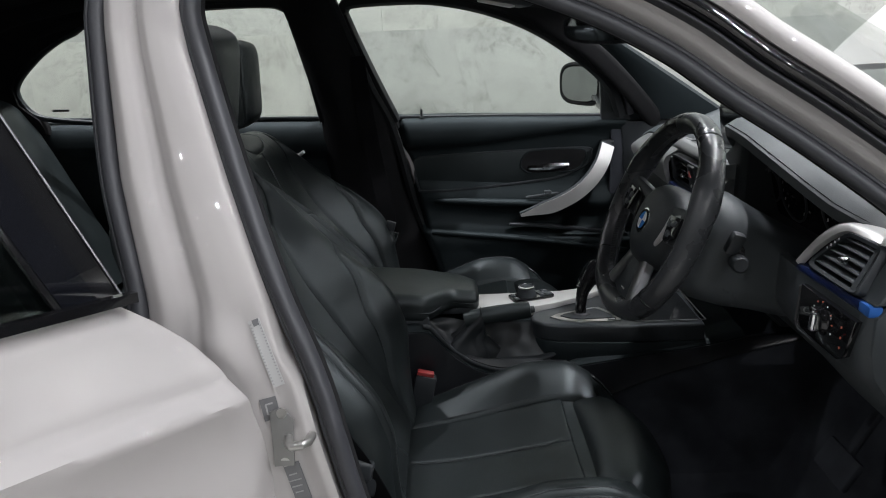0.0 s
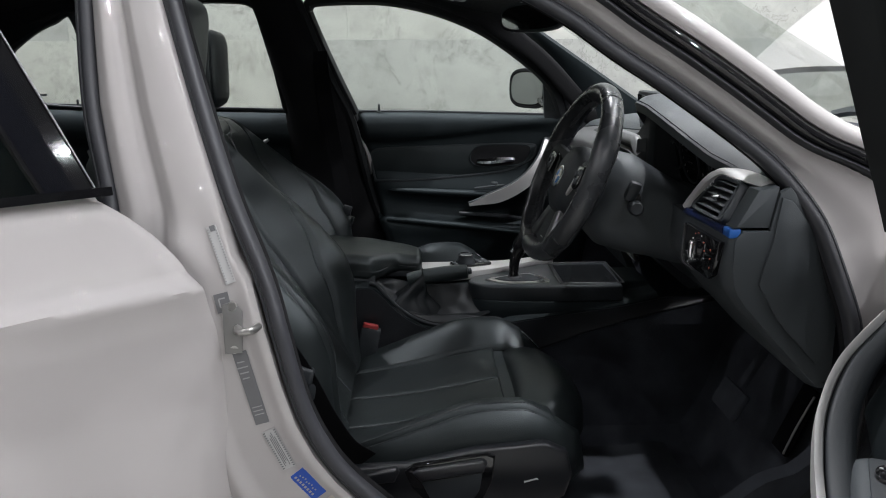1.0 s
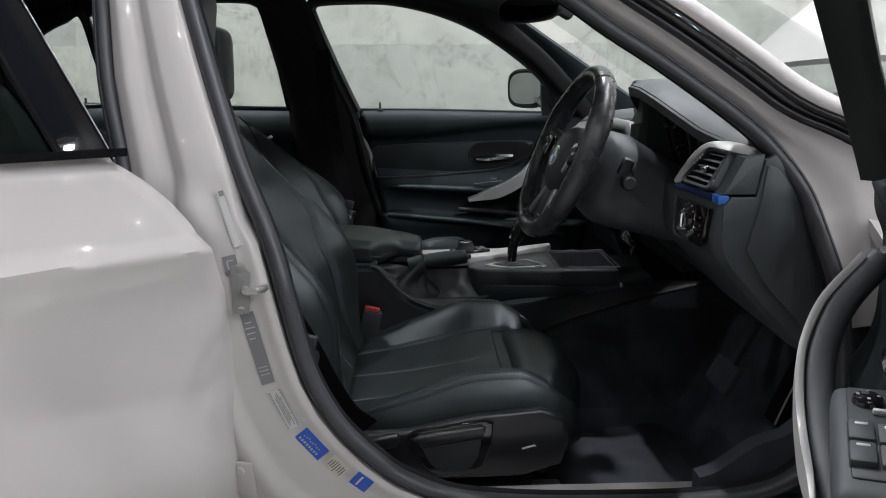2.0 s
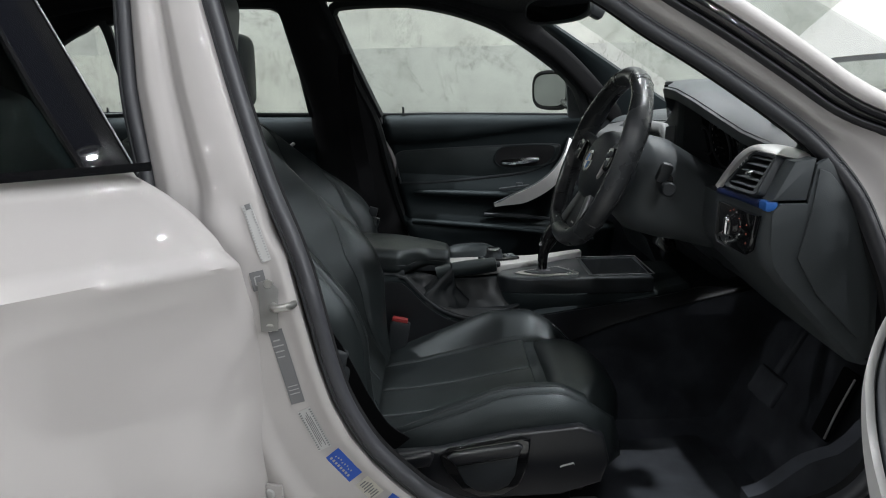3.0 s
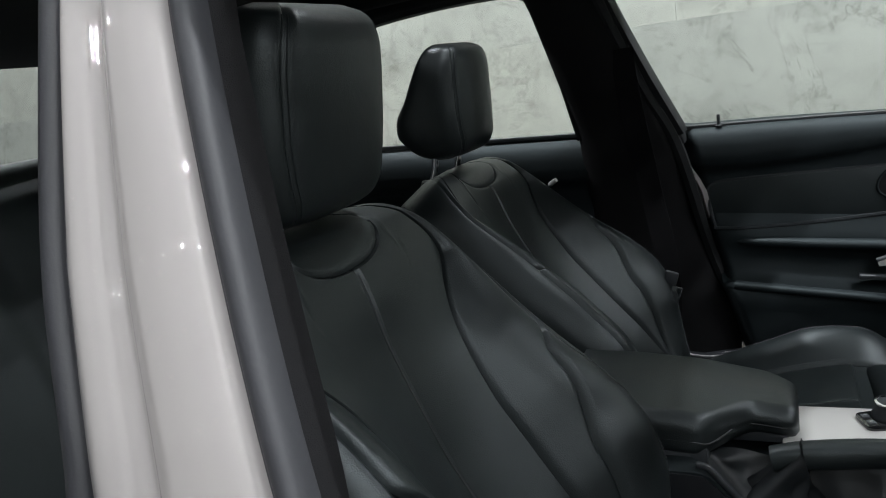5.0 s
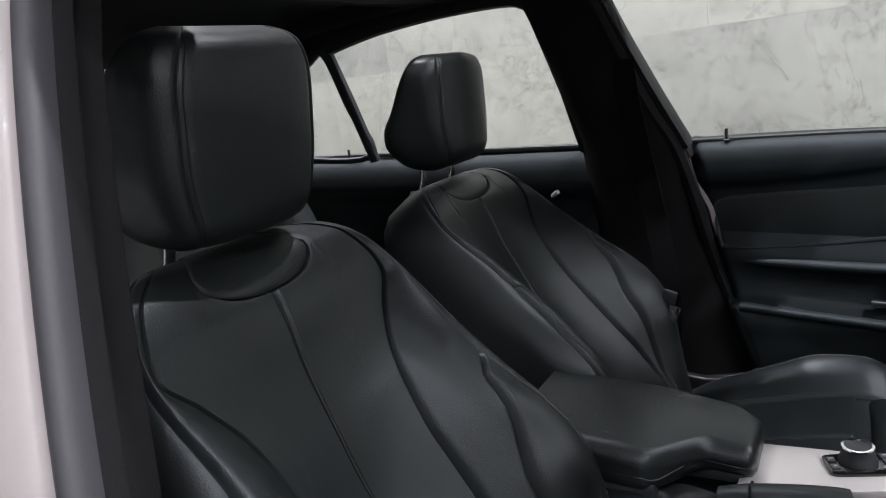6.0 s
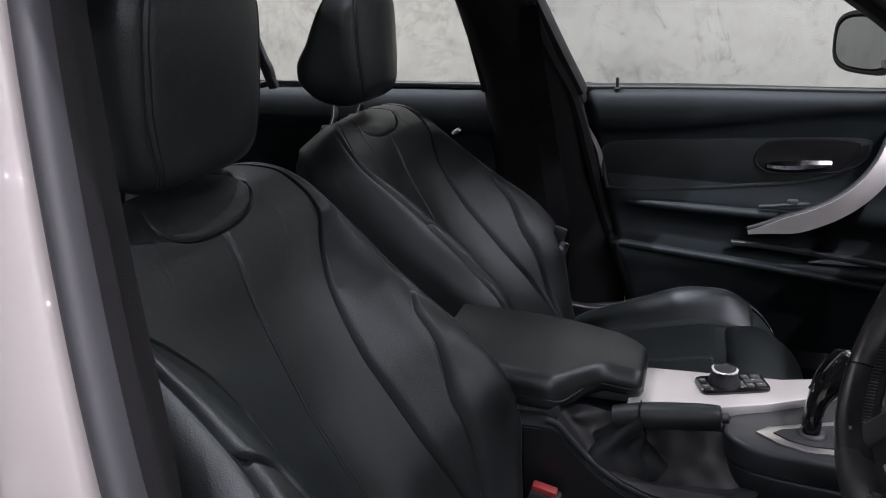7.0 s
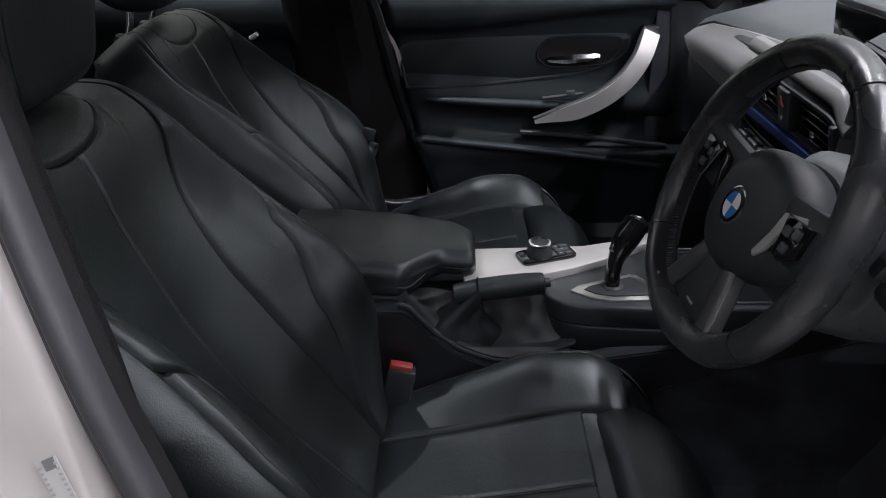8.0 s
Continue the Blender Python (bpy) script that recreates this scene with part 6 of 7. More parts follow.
    grip = put("door_pull", sweep(pull_out, [(-0.020, 0.0), (-0.018, -0.004), (0.0, -0.008), (0.017, -0.004), (0.019, 0.0), (0.019, 0.004), (-0.020, 0.004)], (0, -1, 0), False, lambda t: 0.25 + 0.75 * smoothstep(0.0, 0.30, t)), SILVER, d, "curved matt silver door pull")
    put("pull_back", sweep([p + Vector((0.0, 0.020, 0)) for p in pull_out], squircle(0.021, 0.0155, 16, 3), (0, -1, 0), False, lambda t: 0.35 + 0.65 * smoothstep(0.0, 0.3, t)), PLASTIC, grip, "black grip behind the pull")
    put("pull_end", box(0.04, 0.05, 0.016, 0.006, (0.560, 0.715, 0.866)), PLASTIC, grip)
    rest = put("armrest", sweep(curve([(0.02, 0.706, 0.704), (0.09, 0.692, 0.702), (0.25, 0.682, 0.694), (0.36, 0.680, 0.690), (0.44, 0.692, 0.686)], 30), squircle(0.016, 0.011, 18, 2.2), (0, 0, 1), False, lambda t: 0.4 + 0.6 * math.sin(math.pi * t) ** 0.5), DOOR_TRIM, d, "padded door armrest", 60)
    # window switches
    if opened:
        swp = put("switch_block", box(0.200, 0.088, 0.040, 0.014, (0.362, 0.697, 0.720), (4, -6, 0), 4), PANEL, d, "rounded window switch block", 50)
        put("switch_bed", box(0.165, 0.062, 0.010, 0.004, (0.368, 0.697, 0.7385), (4, -6, 0)), PLASTIC, swp)
        for i in range(2):
            for j in range(2):
                put("window_switch", box(0.034, 0.022, 0.012, 0.003, (0.318 + 0.038 * i, 0.676 + 0.024 * j, 0.7375 + 0.0036 * i), (4, -6, 0)), PANEL, swp)
                put("switch_mark", box(0.004, 0.011, 0.002, 0.0006, (0.326 + 0.038 * i, 0.676 + 0.024 * j, 0.7440 + 0.0036 * i), (4, -6, 0)), SILVER, swp)
        put("mirror_knob", lathe([(0.0, 0.004), (0.010, 0.0036), (0.0135, 0.001), (0.015, -0.006)], 24, pose(0.418, 0.684, 0.7515, 4, -6, 0)), GLOSS, swp, "mirror adjusting knob")
        for a in range(4):
            put("knob_mark", box(0.003, 0.003, 0.001, 0, (0.418 + 0.009 * math.cos(a * math.pi / 2), 0.684 + 0.009 * math.sin(a * math.pi / 2), 0.7555)), SOFT_PRINT, swp)
        put("mirror_switch", box(0.007, 0.014, 0.006, 0.002, (0.396, 0.694, 0.7485)), SILVER, swp)
    else:
        put("switch_cover", box(0.10, 0.012, 0.006, 0.003, (0.36, 0.672, 0.716), (0, -6, 0)), PLASTIC, d)
        put("window_switch", box(0.022, 0.012, 0.010, 0.003, (0.375, 0.656, 0.729)), PANEL, d, "window switch")
    # pocket lip and speaker
    put("pocket_lip", sweep(curve([(0.02, 0.668, 0.612), (0.15, 0.654, 0.602), (0.32, 0.646, 0.585), (0.50, 0.648, 0.558), (0.62, 0.662, 0.535)], 36), squircle(0.013, 0.008, 14, 3), (0, 0, 1), False), DOOR_TRIM, d, "door pocket lip", 60)
    put("pocket_lip", sweep(curve([(0.26, 0.668, 0.628), (0.38, 0.664, 0.620), (0.52, 0.666, 0.600), (0.62, 0.672, 0.585)], 24), squircle(0.009, 0.006, 12, 3), (0, 0, 1), False), PLASTIC, d)
    # frame, sill rubber, lock pin, glass
    win = door_window(FRONT_WIN, 90)
    put("window_frame", sweep(win, [(-0.014, -0.020), (0.006, -0.016), (0.010, 0.0), (0.006, 0.022), (-0.020, 0.024), (-0.022, -0.006)], (0, 1, 0), False), FRAME, d, "black window frame")
    outer = [p + Vector((0, -0.004, 0)) for p in door_window([(x + (0.022 if x > 0.3 else -0.024 if x < -0.05 else 0), z + (0.022 if z > 1.0 else 0)) for x, z in FRONT_WIN], 90)]
    put("frame_rubber", sweep(outer, squircle(0.013, 0.013, 12, 3), (0, 1, 0), False), RUBBER, d)
    put("sill_rubber", sweep([(-0.085, 0.722, 0.960), (0.25, 0.725, 0.954), (0.61, 0.722, 0.943)], squircle(0.005, 0.006, 10, 3), (0, 0, 1)), RUBBER, d)
    put("lock_pin", lathe([(0.0, 0.022), (0.0035, 0.021), (0.004, 0.0), (0.008, -0.002)], 12, pose(0.0, 0.715, 0.962)), PLASTIC, d, "black lock pin")
    poly = [Vector((p.x, p.y + 0.006, p.z)) for p in win]
    mid = Vector((0.2, side_y(1.1) - 0.026, 1.08))
    verts = [mid] + poly
    faces = [(0, k, k + 1) for k in range(1, len(poly))] + [(0, len(poly), 1)]
    n = len(verts)
    verts2 = verts + [v + Vector((0, 0.004, 0)) for v in verts]
    faces2 = faces + [tuple(reversed([k + n for k in q])) for q in faces]
    pane_ = put("window_glass", (verts2, faces2), CLEAR, d, "clear side window")
    pane_.visible_shadow = False
    put("mirror_triangle", prism([(0.540, 0.935), (0.84, 0.925), (0.80, 0.97), (0.66, 1.01), (0.530, 1.085)], 0.02, 0.004, Matrix(((1, 0, 0, 0), (0, 0, -1, 0.715), (0, 1, 0, 0), (0, 0, 0, 1)))), PLASTIC, d, "black mirror base cover")
    # outer skin and door edge

    def skin(u, v):
        z = 0.30 + 0.625 * v
        x0 = linear([(0.30, 0.05), (0.45, -0.03), (0.65, -0.10), (0.83, -0.13), (0.955, -0.20)], z)
        x = x0 + (0.84 - x0) * u
        return Vector((x, 0.835 - 0.045 * smoothstep(0.62, 0.955, z) - 0.02 * smoothstep(0.5, 0.3, z) + 0.004 * smoothstep(0.80, 0.815, z), z))
    put("door_skin", thick(skin, 20, 30, (0, -0.012, 0)), PAINT, d, "white door skin")

    def shut(u, v):
        z = 0.30 + 0.655 * v
        return Vector((linear([(0.30, 0.05), (0.45, -0.03), (0.65, -0.10), (0.83, -0.13), (0.955, -0.20)], z) + 0.012 + 0.075 * u, 0.825 - 0.045 * smoothstep(0.62, 0.955, z) - 0.09 * u, z))
    put("door_shut_face", thick(shut, 6, 24, (0.01, 0, 0)), PAINT, d, "white door edge")
    put("door_shut_front", box(0.02, 0.10, 0.60, 0.008, (0.79, 0.775, 0.62)), PAINT, d)
    put("door_shut_low", box(0.66, 0.11, 0.03, 0.008, (0.45, 0.765, 0.29)), PAINT, d)
    # outside mirror
    turned = Matrix.Translation((0.531, 0.955, 1.022)) @ pose(0, 0, 0, 0, 0, 30) @ Matrix.Translation((-0.505, -0.965, -1.022))
    mirror = put("mirror_housing", moved(loft([[Vector((x - 0.03, 0.965 + y, 1.022 + z)) for y, z in squircle(w, h, 28, 3.2)] for x, w, h in ((0.522, 0.093, 0.059), (0.516, 0.096, 0.062), (0.518, 0.104, 0.069), (0.530, 0.108, 0.071), (0.57, 0.104, 0.066), (0.61, 0.080, 0.050), (0.635, 0.045, 0.03))]), turned), FABRIC, d, "black outside mirror housing")
    put("mirror_glass", moved(loft([[Vector((x, 0.965 + y, 1.022 + z)) for y, z in squircle(0.090, 0.056, 28, 3.0)] for x in (0.4865, 0.4925)]), turned), MIRROR, mirror, "outside mirror glass")
    put("mirror_foot", sweep([(0.585, 0.74, 0.955), (0.58, 0.83, 0.965), (0.575, 0.90, 0.985)], squircle(0.03, 0.014, 14, 3), (0, 0, 1)), GLOSS, mirror)
    return d


front_door(pose(0, 0, 0), False, "closed car door with black panel and curved silver pull", False)
HINGE = Vector((0.88, -0.80, 0))
front_door(Matrix.Translation(HINGE) @ pose(0, 0, 0, 0, 0, 62.5) @ Matrix.Translation(-HINGE), True, "open white car door with silver pull and window switches", True)

# rear left door, seen from inside
rl = thing("rear_door", "closed rear car door with dark panel and window", "car door", "car doors", m=pose(0, 0, 0))


def rear_panel(u, v):
    z = 0.42 + 0.545 * v
    x = -1.22 + 0.93 * u
    return Vector((x, 0.742 - interp(RELIEF, z), z + 0.022 * (1 - u) * v))


part("door_panel", thick(rear_panel, 30, 60, (0, 0.06, 0)), DOOR_TRIM, rl, "grained black rear door panel", 50)
part("window_frame", sweep(door_window(REAR_WIN[:-2], 60), [(-0.014, -0.016), (0.006, -0.014), (0.010, 0.0), (0.006, 0.020), (-0.018, 0.022), (-0.020, -0.006)], (0, 1, 0)), FRAME, rl, "black window frame")
part("quarter_frame", sweep(curve([(x, side_y(z) - 0.03, z) for x, z in QUARTER], 50, True), squircle(0.008, 0.010, 12, 3), (0, 1, 0), True), PLASTIC, rl, "black quarter window frame")
part("window_divider", sweep([(-0.858, side_y(0.98) - 0.03, 0.975), (-0.870, side_y(1.12) - 0.03, 1.12), (-0.883, side_y(1.265) - 0.03, 1.268)], squircle(0.013, 0.011, 12, 3), (0, 1, 0)), PLASTIC, rl, "black window divider")
part("roof_rail", sweep(curve([(x, side_y(z) - 0.032, z) for x, z in ((-1.13, 1.222), (-1.0, 1.262), (-0.87, 1.292), (-0.70, 1.316), (-0.50, 1.327), (-0.30, 1.327), (-0.12, 1.325), (0.06, 1.319), (0.20, 1.290), (0.34, 1.236))], 60), squircle(0.026, 0.030, 14, 3), (0, 1, 0)), FABRIC, car, "black cloth roof rail")
part("lock_pin", lathe([(0.0, 0.022), (0.0035, 0.021), (0.004, 0.0), (0.008, -0.002)], 12, pose(-0.965, 0.712, 0.984)), PLASTIC, rl, "black lock pin")
part("sill_rubber", sweep([(-0.29, 0.722, 0.966), (-0.85, 0.722, 0.982), (-1.2, 0.718, 0.992)], squircle(0.005, 0.006, 10, 3), (0, 0, 1)), RUBBER, rl)
for pts in (REAR_WIN, QUARTER):
    loop = [Vector((x, side_y(z) - 0.024, z)) for x, z in pts]
    mid = sum(loop, Vector()) / len(loop)
    verts = [mid] + loop + [p + Vector((0, 0.004, 0)) for p in [mid] + loop]
    n = len(loop) + 1
    faces = [(0, k, k % (n - 1) + 1) for k in range(1, n)]
    faces += [tuple(reversed([k + n for k in q])) for q in faces]
    pane = part("window_glass", (verts, faces), CLEAR, rl, "clear rear side window")
    pane.visible_shadow = False
part("door_skin", thick(lambda u, v: Vector((-1.22 + 1.0 * u, 0.83 - 0.03 * v, 0.32 + 0.62 * v)), 6, 8, (0, -0.012, 0)), PAINT, rl, "white door skin")

# rear right door, open, seen from outside
RR_OPEN = 45.0
RH = Vector((-0.235, -0.785, 0))
rr_m = Matrix.Translation(RH) @ pose(0, 0, 0, 0, 0, RR_OPEN) @ Matrix.Translation(-RH)
rr = thing("rear_door", "open white rear car door with black window frame", "car door", "car doors", m=pose(0, 0, 0))


def put_rr(name, data, mat_, parent, lab="", sharp=40):
    if isinstance(data, tuple):
        data = ([rr_m @ Vector(v) for v in data[0]], data[1])
    else:
        data.transform(rr_m)
    return part(name, data, mat_, parent, lab, sharp)


RR_EDGE = [(0.30, -0.17), (0.48, -0.162), (0.62, -0.155), (0.706, -0.155), (0.766, -0.168), (0.823, -0.185), (0.866, -0.205), (0.90, -0.228), (0.928, -0.255), (0.942, -0.272), (0.958, -0.292)]


def rr_skin(u, v):
    z = 0.30 + (0.663 + 0.012 * u) * v
    x0 = linear(RR_EDGE, z)
    x = x0 - (1.0 + 0.1 * v) * u
    k = z - 0.832 - 0.045 * u
    crease = 0.010 * smoothstep(-0.004, 0.012, k) - 0.013 * max(0.0, 1 + min(k, 0.0) / 0.085) ** 2.0 * smoothstep(0.016, 0.0, k) + 0.010 * smoothstep(0.0, 0.016, z - 0.940 - 0.03 * u)
    y = -0.832 + crease + 0.030 * smoothstep(0.84, 0.955, z) + 0.015 * smoothstep(0.5, 0.3, z)
    y += 0.006 * smoothstep(0.015, 0.0, u)
    return Vector((x, y, z))


put_rr("door_skin", thick(rr_skin, 60, 80, (0, 0.012, 0)), PAINT, rr, "white door skin with a sharp crease", 60)
put_rr("door_edge", thick(lambda u, v: Vector((linear(RR_EDGE, 0.30 + 0.656 * v) - 0.010 - 0.03 * u, rr_skin(0.0, v).y + 0.014 + 0.08 * u, 0.30 + 0.61 * v)), 6, 30, (-0.01, 0, 0)), PAINT, rr, "white door edge")
put_rr("belt_moulding", sweep([(-0.276, -0.790, 0.9685), (-0.60, -0.790, 0.9745), (-1.25, -0.782, 0.9845)], [(-0.007, -0.006), (0.005, -0.006), (0.007, -0.001), (0.005, 0.004), (-0.007, 0.005)], (0, 0, 1)), GLOSS, rr, "gloss black belt moulding")
put_rr("door_inner", thick(lambda u, v: Vector((-0.30 - 0.85 * u, -0.70 - 0.02 * v, 0.34 + 0.60 * v)), 6, 8, (0, -0.03, 0)), PANEL, rr, "black inner door panel")
FA = [(0.944, -0.272), (1.08, -0.316), (1.20, -0.355), (1.30, -0.387)]
FB = [(0.944, -0.332), (1.06, -0.373), (1.20, -0.412), (1.30, -0.440)]


def rr_y(z):
    return -(side_y(z) + 0.044)


def applique(u, v):
    z = 0.956 + 0.35 * v
    a, b = linear(FA, z), linear(FB, z)
    return Vector((a + (b - a) * u, rr_y(z), z))


put_rr("window_pillar", thick(lambda u, v: applique(0.55 * u, v) + Vector((0, 0.010, 0)), 8, 16, (0, 0.02, 0)), GLOSS, rr, "gloss black window pillar")
put_rr("frame_applique", thick(lambda u, v: applique(0.42 + 0.58 * u, v), 8, 16, (0, 0.03, 0)), SATIN_BLACK, rr, "satin black window pillar cover")
put_rr("pillar_edge", tube([applique(0.0, v) + Vector((0.001, 0.008, 0)) for v in (0.0, 0.3, 0.6, 1.0)], 0.0016, 6), SATIN, rr)
put_rr("glass_channel", sweep([Vector((linear(FB, z) - 0.006, rr_y(z) - 0.002, z)) for z in (0.946, 1.06, 1.2, 1.30)], squircle(0.0045, 0.008, 10, 3), (0, 1, 0)), GLOSS, rr)
top_rr = curve([(-0.385, rr_y(1.30), 1.30), (-0.60, rr_y(1.32), 1.325), (-0.85, rr_y(1.30), 1.30), (-1.08, rr_y(1.20), 1.20), (-1.25, rr_y(1.05), 1.05), (-1.30, rr_y(0.965), 0.965)], 40)
put_rr("window_frame", sweep(top_rr, squircle(0.020, 0.016, 12, 3), (0, 1, 0)), GLOSS, rr, "gloss black window frame")


def rr_glass(u, v):
    z = 0.95 + 0.36 * v
    a = linear(FB, z) - 0.008
    b = linear([(0.95, -1.29), (1.10, -1.20), (1.22, -1.05), (1.31, -0.80)], z)
    return Vector((a + (b - a) * u, rr_y(z) + 0.006, z))


put_rr("window_glass", thick(rr_glass, 10, 14, (0, 0.004, 0)), TINTED, rr, "tinted door window")

# ---- pillar details ----
def on_pillar(x, z):
    """A frame on the B-pillar's face: x along the car, y up, z outwards."""
    xr, xf = linear(B_REAR, z), linear(B_FRONT, z)
    u, v = (x - xr) / (xf - xr), (z - 0.38) / 0.98
    p = b_pillar(u, v)
    a, b = b_pillar(u + 0.05, v) - b_pillar(u - 0.05, v), b_pillar(u, v + 0.01) - b_pillar(u, v - 0.01)
    ax = a.normalized()
    nrm = ax.cross(b).normalized()
    if nrm.y > 0:
        nrm = -nrm
    up_ = nrm.cross(ax) if nrm.cross(ax).z > 0 else -nrm.cross(ax)
    m = Matrix((ax, up_, nrm)).transposed().to_4x4()
    m.translation = p + nrm * 0.0012
    return m


striker = part("striker", tube([on_pillar(-0.128, 0.762) @ Vector(p) for p in ((0, 0, 0.0), (0.004, 0, 0.020), (0.009, 0, 0.028), (0.022, 0.002, 0.029), (0.027, 0.002, 0.023), (0.029, 0.002, 0.002))], 0.0055, 12, (0, 0, 1)), STEEL, car, "steel door striker")
part("striker_plate", prism([(-0.015, -0.036), (0.009, -0.036), (0.012, 0.024), (-0.002, 0.038), (-0.016, 0.034)], 0.003, 0.0012, on_pillar(-0.132, 0.762)), DULL_STEEL, striker, "dull steel striker plate")
for dz in (-0.030, 0.030):
    part("screw", lathe([(0, 0.004), (0.006, 0.004), (0.007, 0)], 14, on_pillar(-0.134, 0.762 + dz) @ pose(0, 0, 0.003)), STEEL, striker)


def label(x, z, w, h, turn, mat_, lab, bars=(), dark=GREY_LABEL):
    m = on_pillar(x, z) @ pose(0, 0, 0, 0, 0, turn)
    ob = part("label", prism([(-w / 2, -h / 2), (w / 2, -h / 2), (w / 2, h / 2), (-w / 2, h / 2)], 0.0008, 0, m), mat_, car, lab)
    for bx, by, bw, bh in bars:
        part("print_bar", prism([(bx - bw / 2, by - bh / 2), (bx + bw / 2, by - bh / 2), (bx + bw / 2, by + bh / 2), (bx - bw / 2, by + bh / 2)], 0.0006, 0, m @ pose(0, 0, 0.0008)), dark, ob)
    return ob


rows = lambda w, h, n, k: [((-0.1 + 0.1 * ((i * 7) % 3)) * w * 0.5, h * (0.42 - 0.84 * i / (n - 1)), w * (0.5 + 0.1 * ((i * 5) % 4)), h / n * k) for i in range(n)]
label(-0.150, 0.862, 0.014, 0.085, 17, PALE_LABEL, "narrow pale sticker with small print", [(sx * 0.0052, 0.038 - 0.004 * i, 0.0022, 0.0017) for i in range(20) for sx in (-1, 1)], SOFT_PRINT)
label(-0.161, 0.898, 0.008, 0.008, 17, GREY_LABEL, "tiny dark code sticker")
label(-0.148, 0.797, 0.020, 0.027, 12, GREY_LABEL, "grey square sticker", [(0.0, 0.006, 0.009, 0.0018), (0.0, -0.006, 0.009, 0.0018), (-0.0042, 0.0, 0.0018, 0.012)], SOFT_PRINT)
label(-0.116, 0.670, 0.020, 0.115, 13, GREY_LABEL, "long grey tyre pressure sticker", [(0.002 * ((i * 3) % 3 - 1), 0.042 - 0.0085 * i, 0.010 + 0.003 * ((i * 5) % 3), 0.0018) for i in range(4)] + [(0.0, -0.030 - 0.006 * i, 0.014, 0.0014) for i in range(3)], SOFT_PRINT)
label(-0.082, 0.572, 0.020, 0.068, 24, PALE_LABEL, "pale sticker with hatched edges and small print", [(sx * 0.0082, 0.031 - 0.0039 * i, 0.0028, 0.0017) for i in range(17) for sx in (-1, 1)] + [(0.0036 - 0.0024 * i, 0.004 * ((i * 2) % 3 - 1), 0.0009, 0.050) for i in range(4)])
label(-0.042, 0.513, 0.026, 0.052, 40, BLUE_LABEL, "blue sticker with small print", [(-0.0065, 0.020 - 0.0052 * i, 0.0040, 0.0030) for i in range(8)] + [(0.001 + 0.0012 * (i % 3), 0.018 - 0.0045 * i, 0.0024, 0.0018) for i in range(8)], SOFT_PRINT)
label(-0.006, 0.474, 0.028, 0.034, 42, CREAM_LABEL, "cream sticker with small print", rows(0.024, 0.030, 7, 0.4))
label(0.032, 0.448, 0.028, 0.030, 50, BLUE_LABEL, "blue sticker", [(0.0, 0.004, 0.02, 0.003)], PALE_LABEL)
part("hinge_cover", prism([(-0.02, -0.03), (0.02, -0.03), (0.02, 0.03), (-0.02, 0.03)], 0.006, 0.002, on_pillar(-0.15, 0.46)), PAINT, car)
part("plug", lathe([(0, 0.003), (0.006, 0.0025), (0.008, 0.0)], 16, on_pillar(-0.150, 0.475) @ pose(0, 0, 0.006)), PALE_LABEL, car)

# ---- seat belts and buckles ----
def buckle(cy, x, y, z, lab):
    b = thing("belt_buckle", lab, "seat belt buckle", "belt buckles", m=pose(x, y, z))
    part("buckle_body", box(0.045, 0.024, 0.075, 0.005, (-0.004, 0, -0.040), (0, 12, 0)), PLASTIC, b)
    part("release_button", box(0.036, 0.014, 0.012, 0.003, (0.002, -0.001, 0.0), (8, 12, 0)), RED, b, "red release button")
    part("buckle_stem", box(0.018, 0.010, 0.14, 0.003, (-0.022, 0, -0.135), (0, 12, 0)), PLASTIC, b)
    return b


buckle(0, 0.012, -0.152, 0.536, "black belt buckle with red button beside the console")


def belt(points, w, name, lab, normal=(0, 1, 0)):
    b = thing(name, lab, "seat belt", m=pose(0, 0, 0))
    part("webbing", sweep(curve(points, 40), [(-w / 2, -0.0008), (w / 2, -0.0008), (w / 2, 0.0008), (-w / 2, 0.0008)], normal), BELT, b)
    return b


lb = belt([(-0.17, 0.585, 1.15), (-0.165, 0.60, 1.05), (-0.14, 0.625, 0.85), (-0.11, 0.60, 0.66), (-0.12, 0.60, 0.42)], 0.047, "seat_belt", "black seat belt hanging at the door pillar")
part("belt_tongue", box(0.022, 0.006, 0.036, 0.002, (-0.092, 0.548, 0.632), (0, 18, 0)), CHROME, lb, "steel belt tongue")
part("tongue_grip", box(0.028, 0.012, 0.030, 0.004, (-0.10, 0.556, 0.665), (0, 18, 0)), PLASTIC, lb)
part("belt_anchor", box(0.030, 0.016, 0.045, 0.006, (-0.170, 0.600, 1.150)), FABRIC, lb)
rb = belt([(-0.27, -0.575, 1.17), (-0.25, -0.605, 1.02), (-0.145, -0.645, 0.78), (-0.068, -0.648, 0.645), (-0.032, -0.645, 0.565), (0.000, -0.638, 0.505), (0.034, -0.625, 0.470)], 0.046, "seat_belt", "black seat belt beside the driver's seat", (0.3, 1, 0))
part("tongue_grip", box(0.046, 0.016, 0.030, 0.006, (-0.066, -0.650, 0.640), (0, 15, 0), 3), PLASTIC, rb, "black belt tongue grip")
part("belt_tongue", box(0.030, 0.004, 0.030, 0.002, (-0.056, -0.650, 0.612), (0, 15, 0)), PLASTIC, rb, "black coated belt tongue")
part("belt_anchor", lathe([(0, 0.02), (0.018, 0.018), (0.022, 0.0)], 16, pose(-0.27, -0.565, 1.175, -90)), PLASTIC, rb)
hk = thing("coat_hook", "small silver coat hook on the door pillar", "hook", m=pose(0, 0, 0))
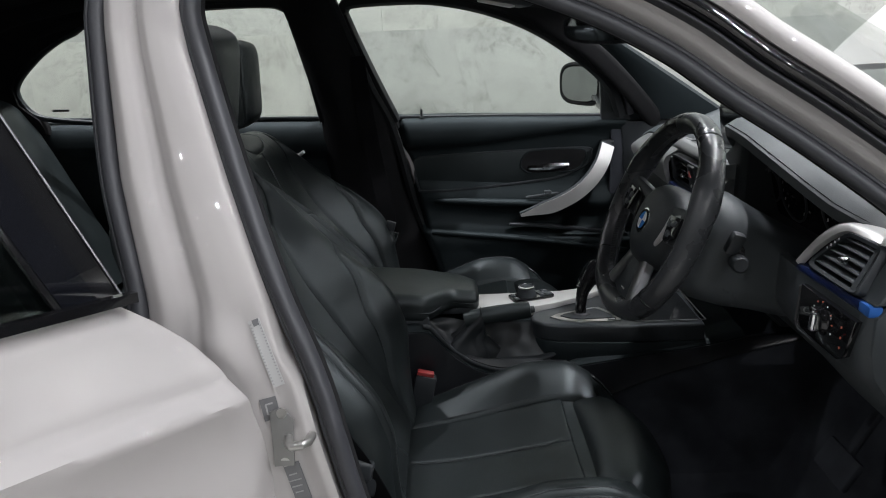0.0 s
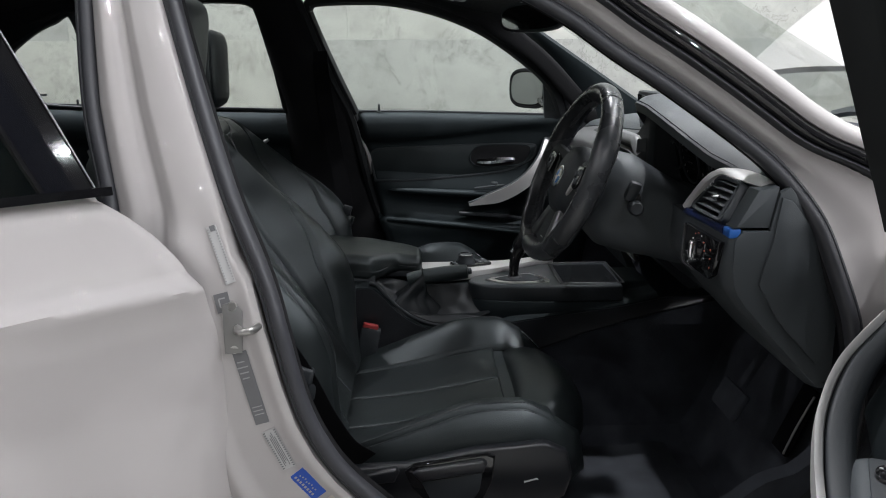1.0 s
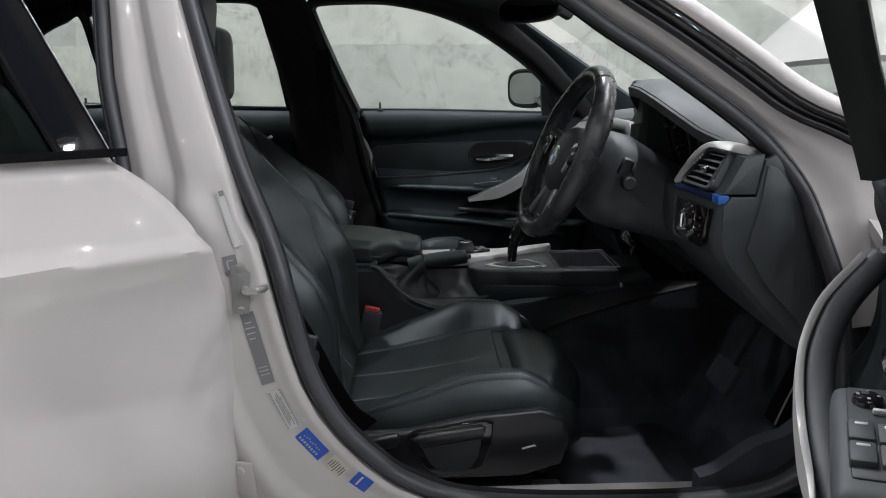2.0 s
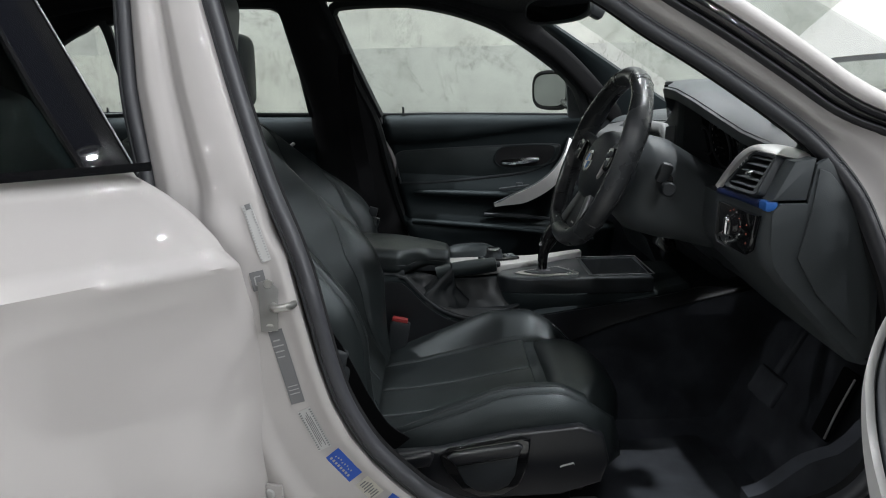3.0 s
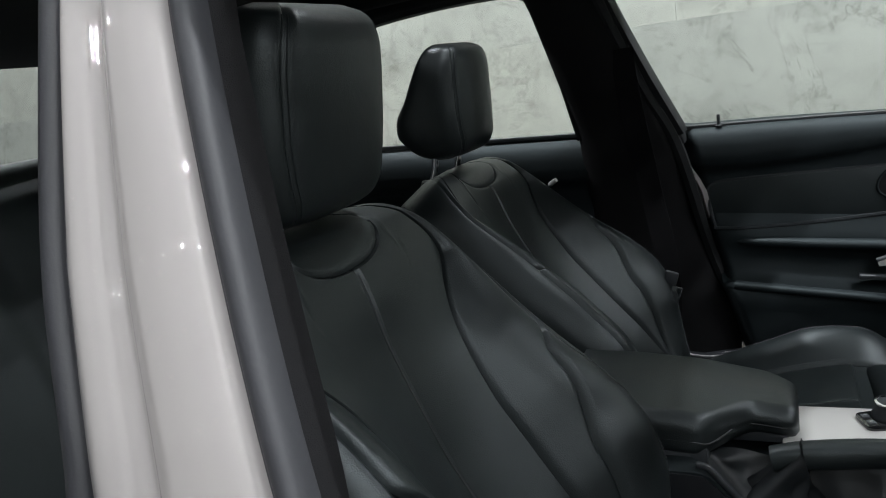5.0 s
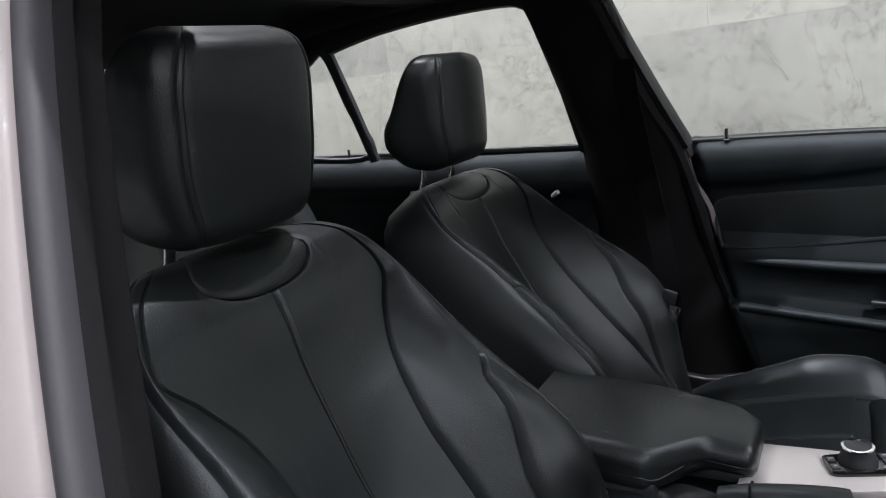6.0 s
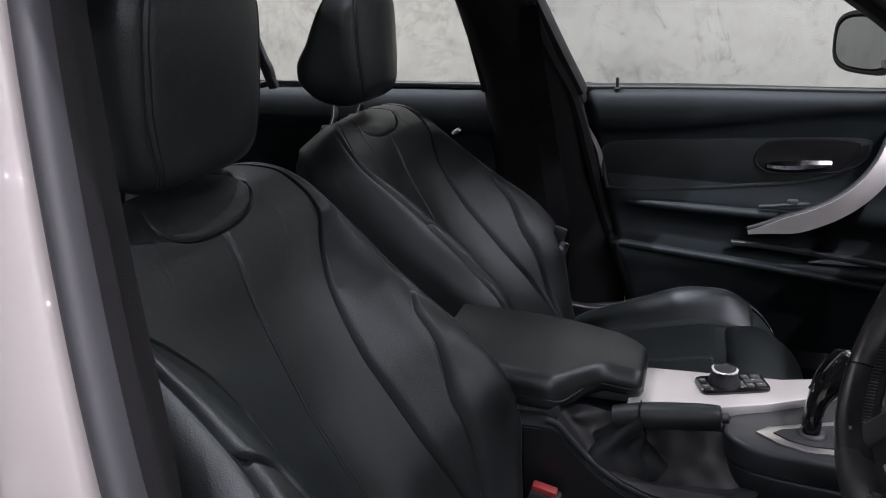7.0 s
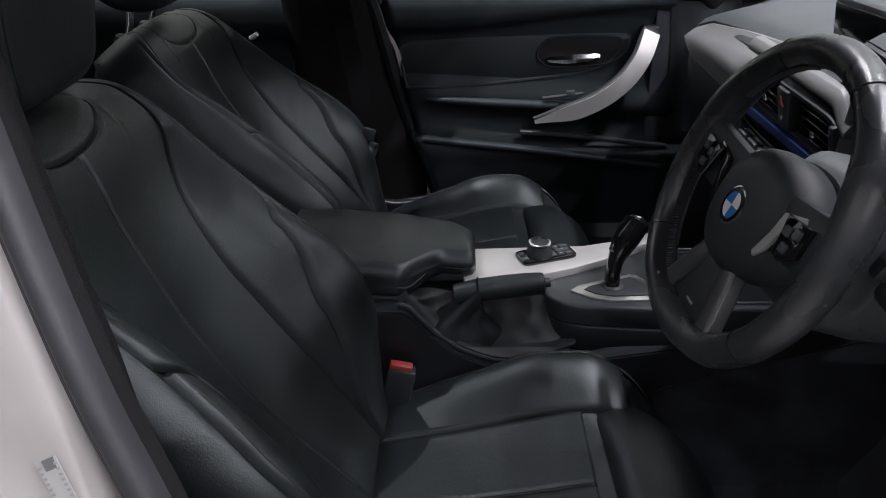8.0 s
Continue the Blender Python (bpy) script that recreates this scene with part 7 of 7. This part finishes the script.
part("hook", sweep(curve([(-0.372, 0.662, 0.866), (-0.362, 0.640, 0.872), (-0.350, 0.635, 0.880)], 10), squircle(0.006, 0.005, 10, 3), (0, 0, 1)), SILVER, hk)

# ---- rear-view mirror, sun visors ----
mir = thing("rear_view_mirror", "black rear-view mirror on the windscreen", "mirror", m=pose(0, 0, 0))
mm = pose(0.376, -0.064, 1.214, 0, 0, 28)
part("housing", moved(loft([[Vector((x, y, z)) for y, z in squircle(w, h, 28, 3)] for x, w, h in ((0.002, 0.112, 0.028), (0.0, 0.117, 0.032), (0.010, 0.118, 0.033), (0.033, 0.09, 0.024), (0.043, 0.04, 0.014))]), mm), PLASTIC, mir)
part("glass", moved(loft([[Vector((x, y, z)) for y, z in squircle(0.110, 0.026, 28, 3)] for x in (-0.0005, 0.0025)]), mm), MIRROR, mir, "mirror glass")
part("stem", sweep(curve([(0.415, -0.055, 1.228), (0.44, -0.03, 1.225), (0.475, 0, 1.240), (0.48, 0, 1.275)], 16), squircle(0.014, 0.012, 12, 3), (0, 1, 0)), PLASTIC, mir)
part("sensor_pod", box(0.05, 0.045, 0.03, 0.008, (0.472, 0, 1.215), (0, 30, 0)), PLASTIC, mir)
dome = thing("overhead_console", "black overhead console with a pale reading lamp lens", "roof console", m=pose(0, 0, 0))
part("housing", box(0.13, 0.19, 0.034, 0.012, (0.185, 0, 1.283), (0, 12, 0), 3), PLASTIC, dome)
part("lens", box(0.070, 0.10, 0.006, 0.002, (0.180, 0, 1.2655), (0, 12, 0)), SILVER, dome, "pale reading lamp lens")
for cy in (-0.34, 0.34):
    vis = thing("sun_visor", "black cloth sun visor folded up", "sun visor", "sun visors", m=pose(0, 0, 0))
    part("panel", box(0.16, 0.38, 0.018, 0.008, (0.265, cy, 1.300), (0, 16, 0)), FABRIC, vis)
    part("clip", box(0.02, 0.03, 0.014, 0.004, (0.19, cy - 0.10, 1.318)), PLASTIC, vis)
for sgn in (1,):
    gh = thing("grab_handle", "black grab handle above the rear door", "handle", m=pose(0, 0, 0))
    part("bar", tube(curve([(-0.74, sgn * 0.565, 1.345), (-0.72, sgn * 0.545, 1.322), (-0.62, sgn * 0.540, 1.316), (-0.52, sgn * 0.545, 1.322), (-0.50, sgn * 0.565, 1.345)], 20), 0.010, 10, (0, 1, 0)), PLASTIC, gh)
# ---- floor mat ----
fm = part("floor_mat", thick(lambda u, v: Vector((0.36 + 0.34 * u, -0.62 + 0.44 * v, 0.243 + 0.006 * noise.noise(Vector((u * 5, v * 5, 0))))), 30, 30, (0, 0, -0.006)), MAT_CLOTH)
tagged(fm, "dark grey cloth floor mat on the carpet", "floor mat")
# sticker line on the rear quarter window
part("glass_mark", box(0.05, 0.001, 0.006, 0, (-1.06, side_y(1.02) - 0.034, 1.022)), GREY_LABEL, rl)

# ---- wall tiles ----
TW, TH = 1.175, 0.6
rows_z = [(max(0.0, 1.206 + k * TH), min(TOP, 1.206 + (k + 1) * TH)) for k in range(-3, 4)]
for r, (za, zb) in enumerate(rows_z):
    if zb - za < 0.02:
        continue
    x = -0.17 + (0.0 if r % 2 == 1 else -0.28) - 5 * TW
    while x < X1:
        a, b = max(x, X0), min(x + TW, X1)
        if b - a > 0.05:
            tile = part("tile", box(b - a - 0.0006, 0.012 - 0.0015 * random.random(), zb - za - 0.0006, 0.0003, (0, 0, 0), (0, 0, 0), 1), STONE, wall_north)
            tile.location = ((a + b) / 2, Y1 + 0.006, (za + zb) / 2)
        x += TW
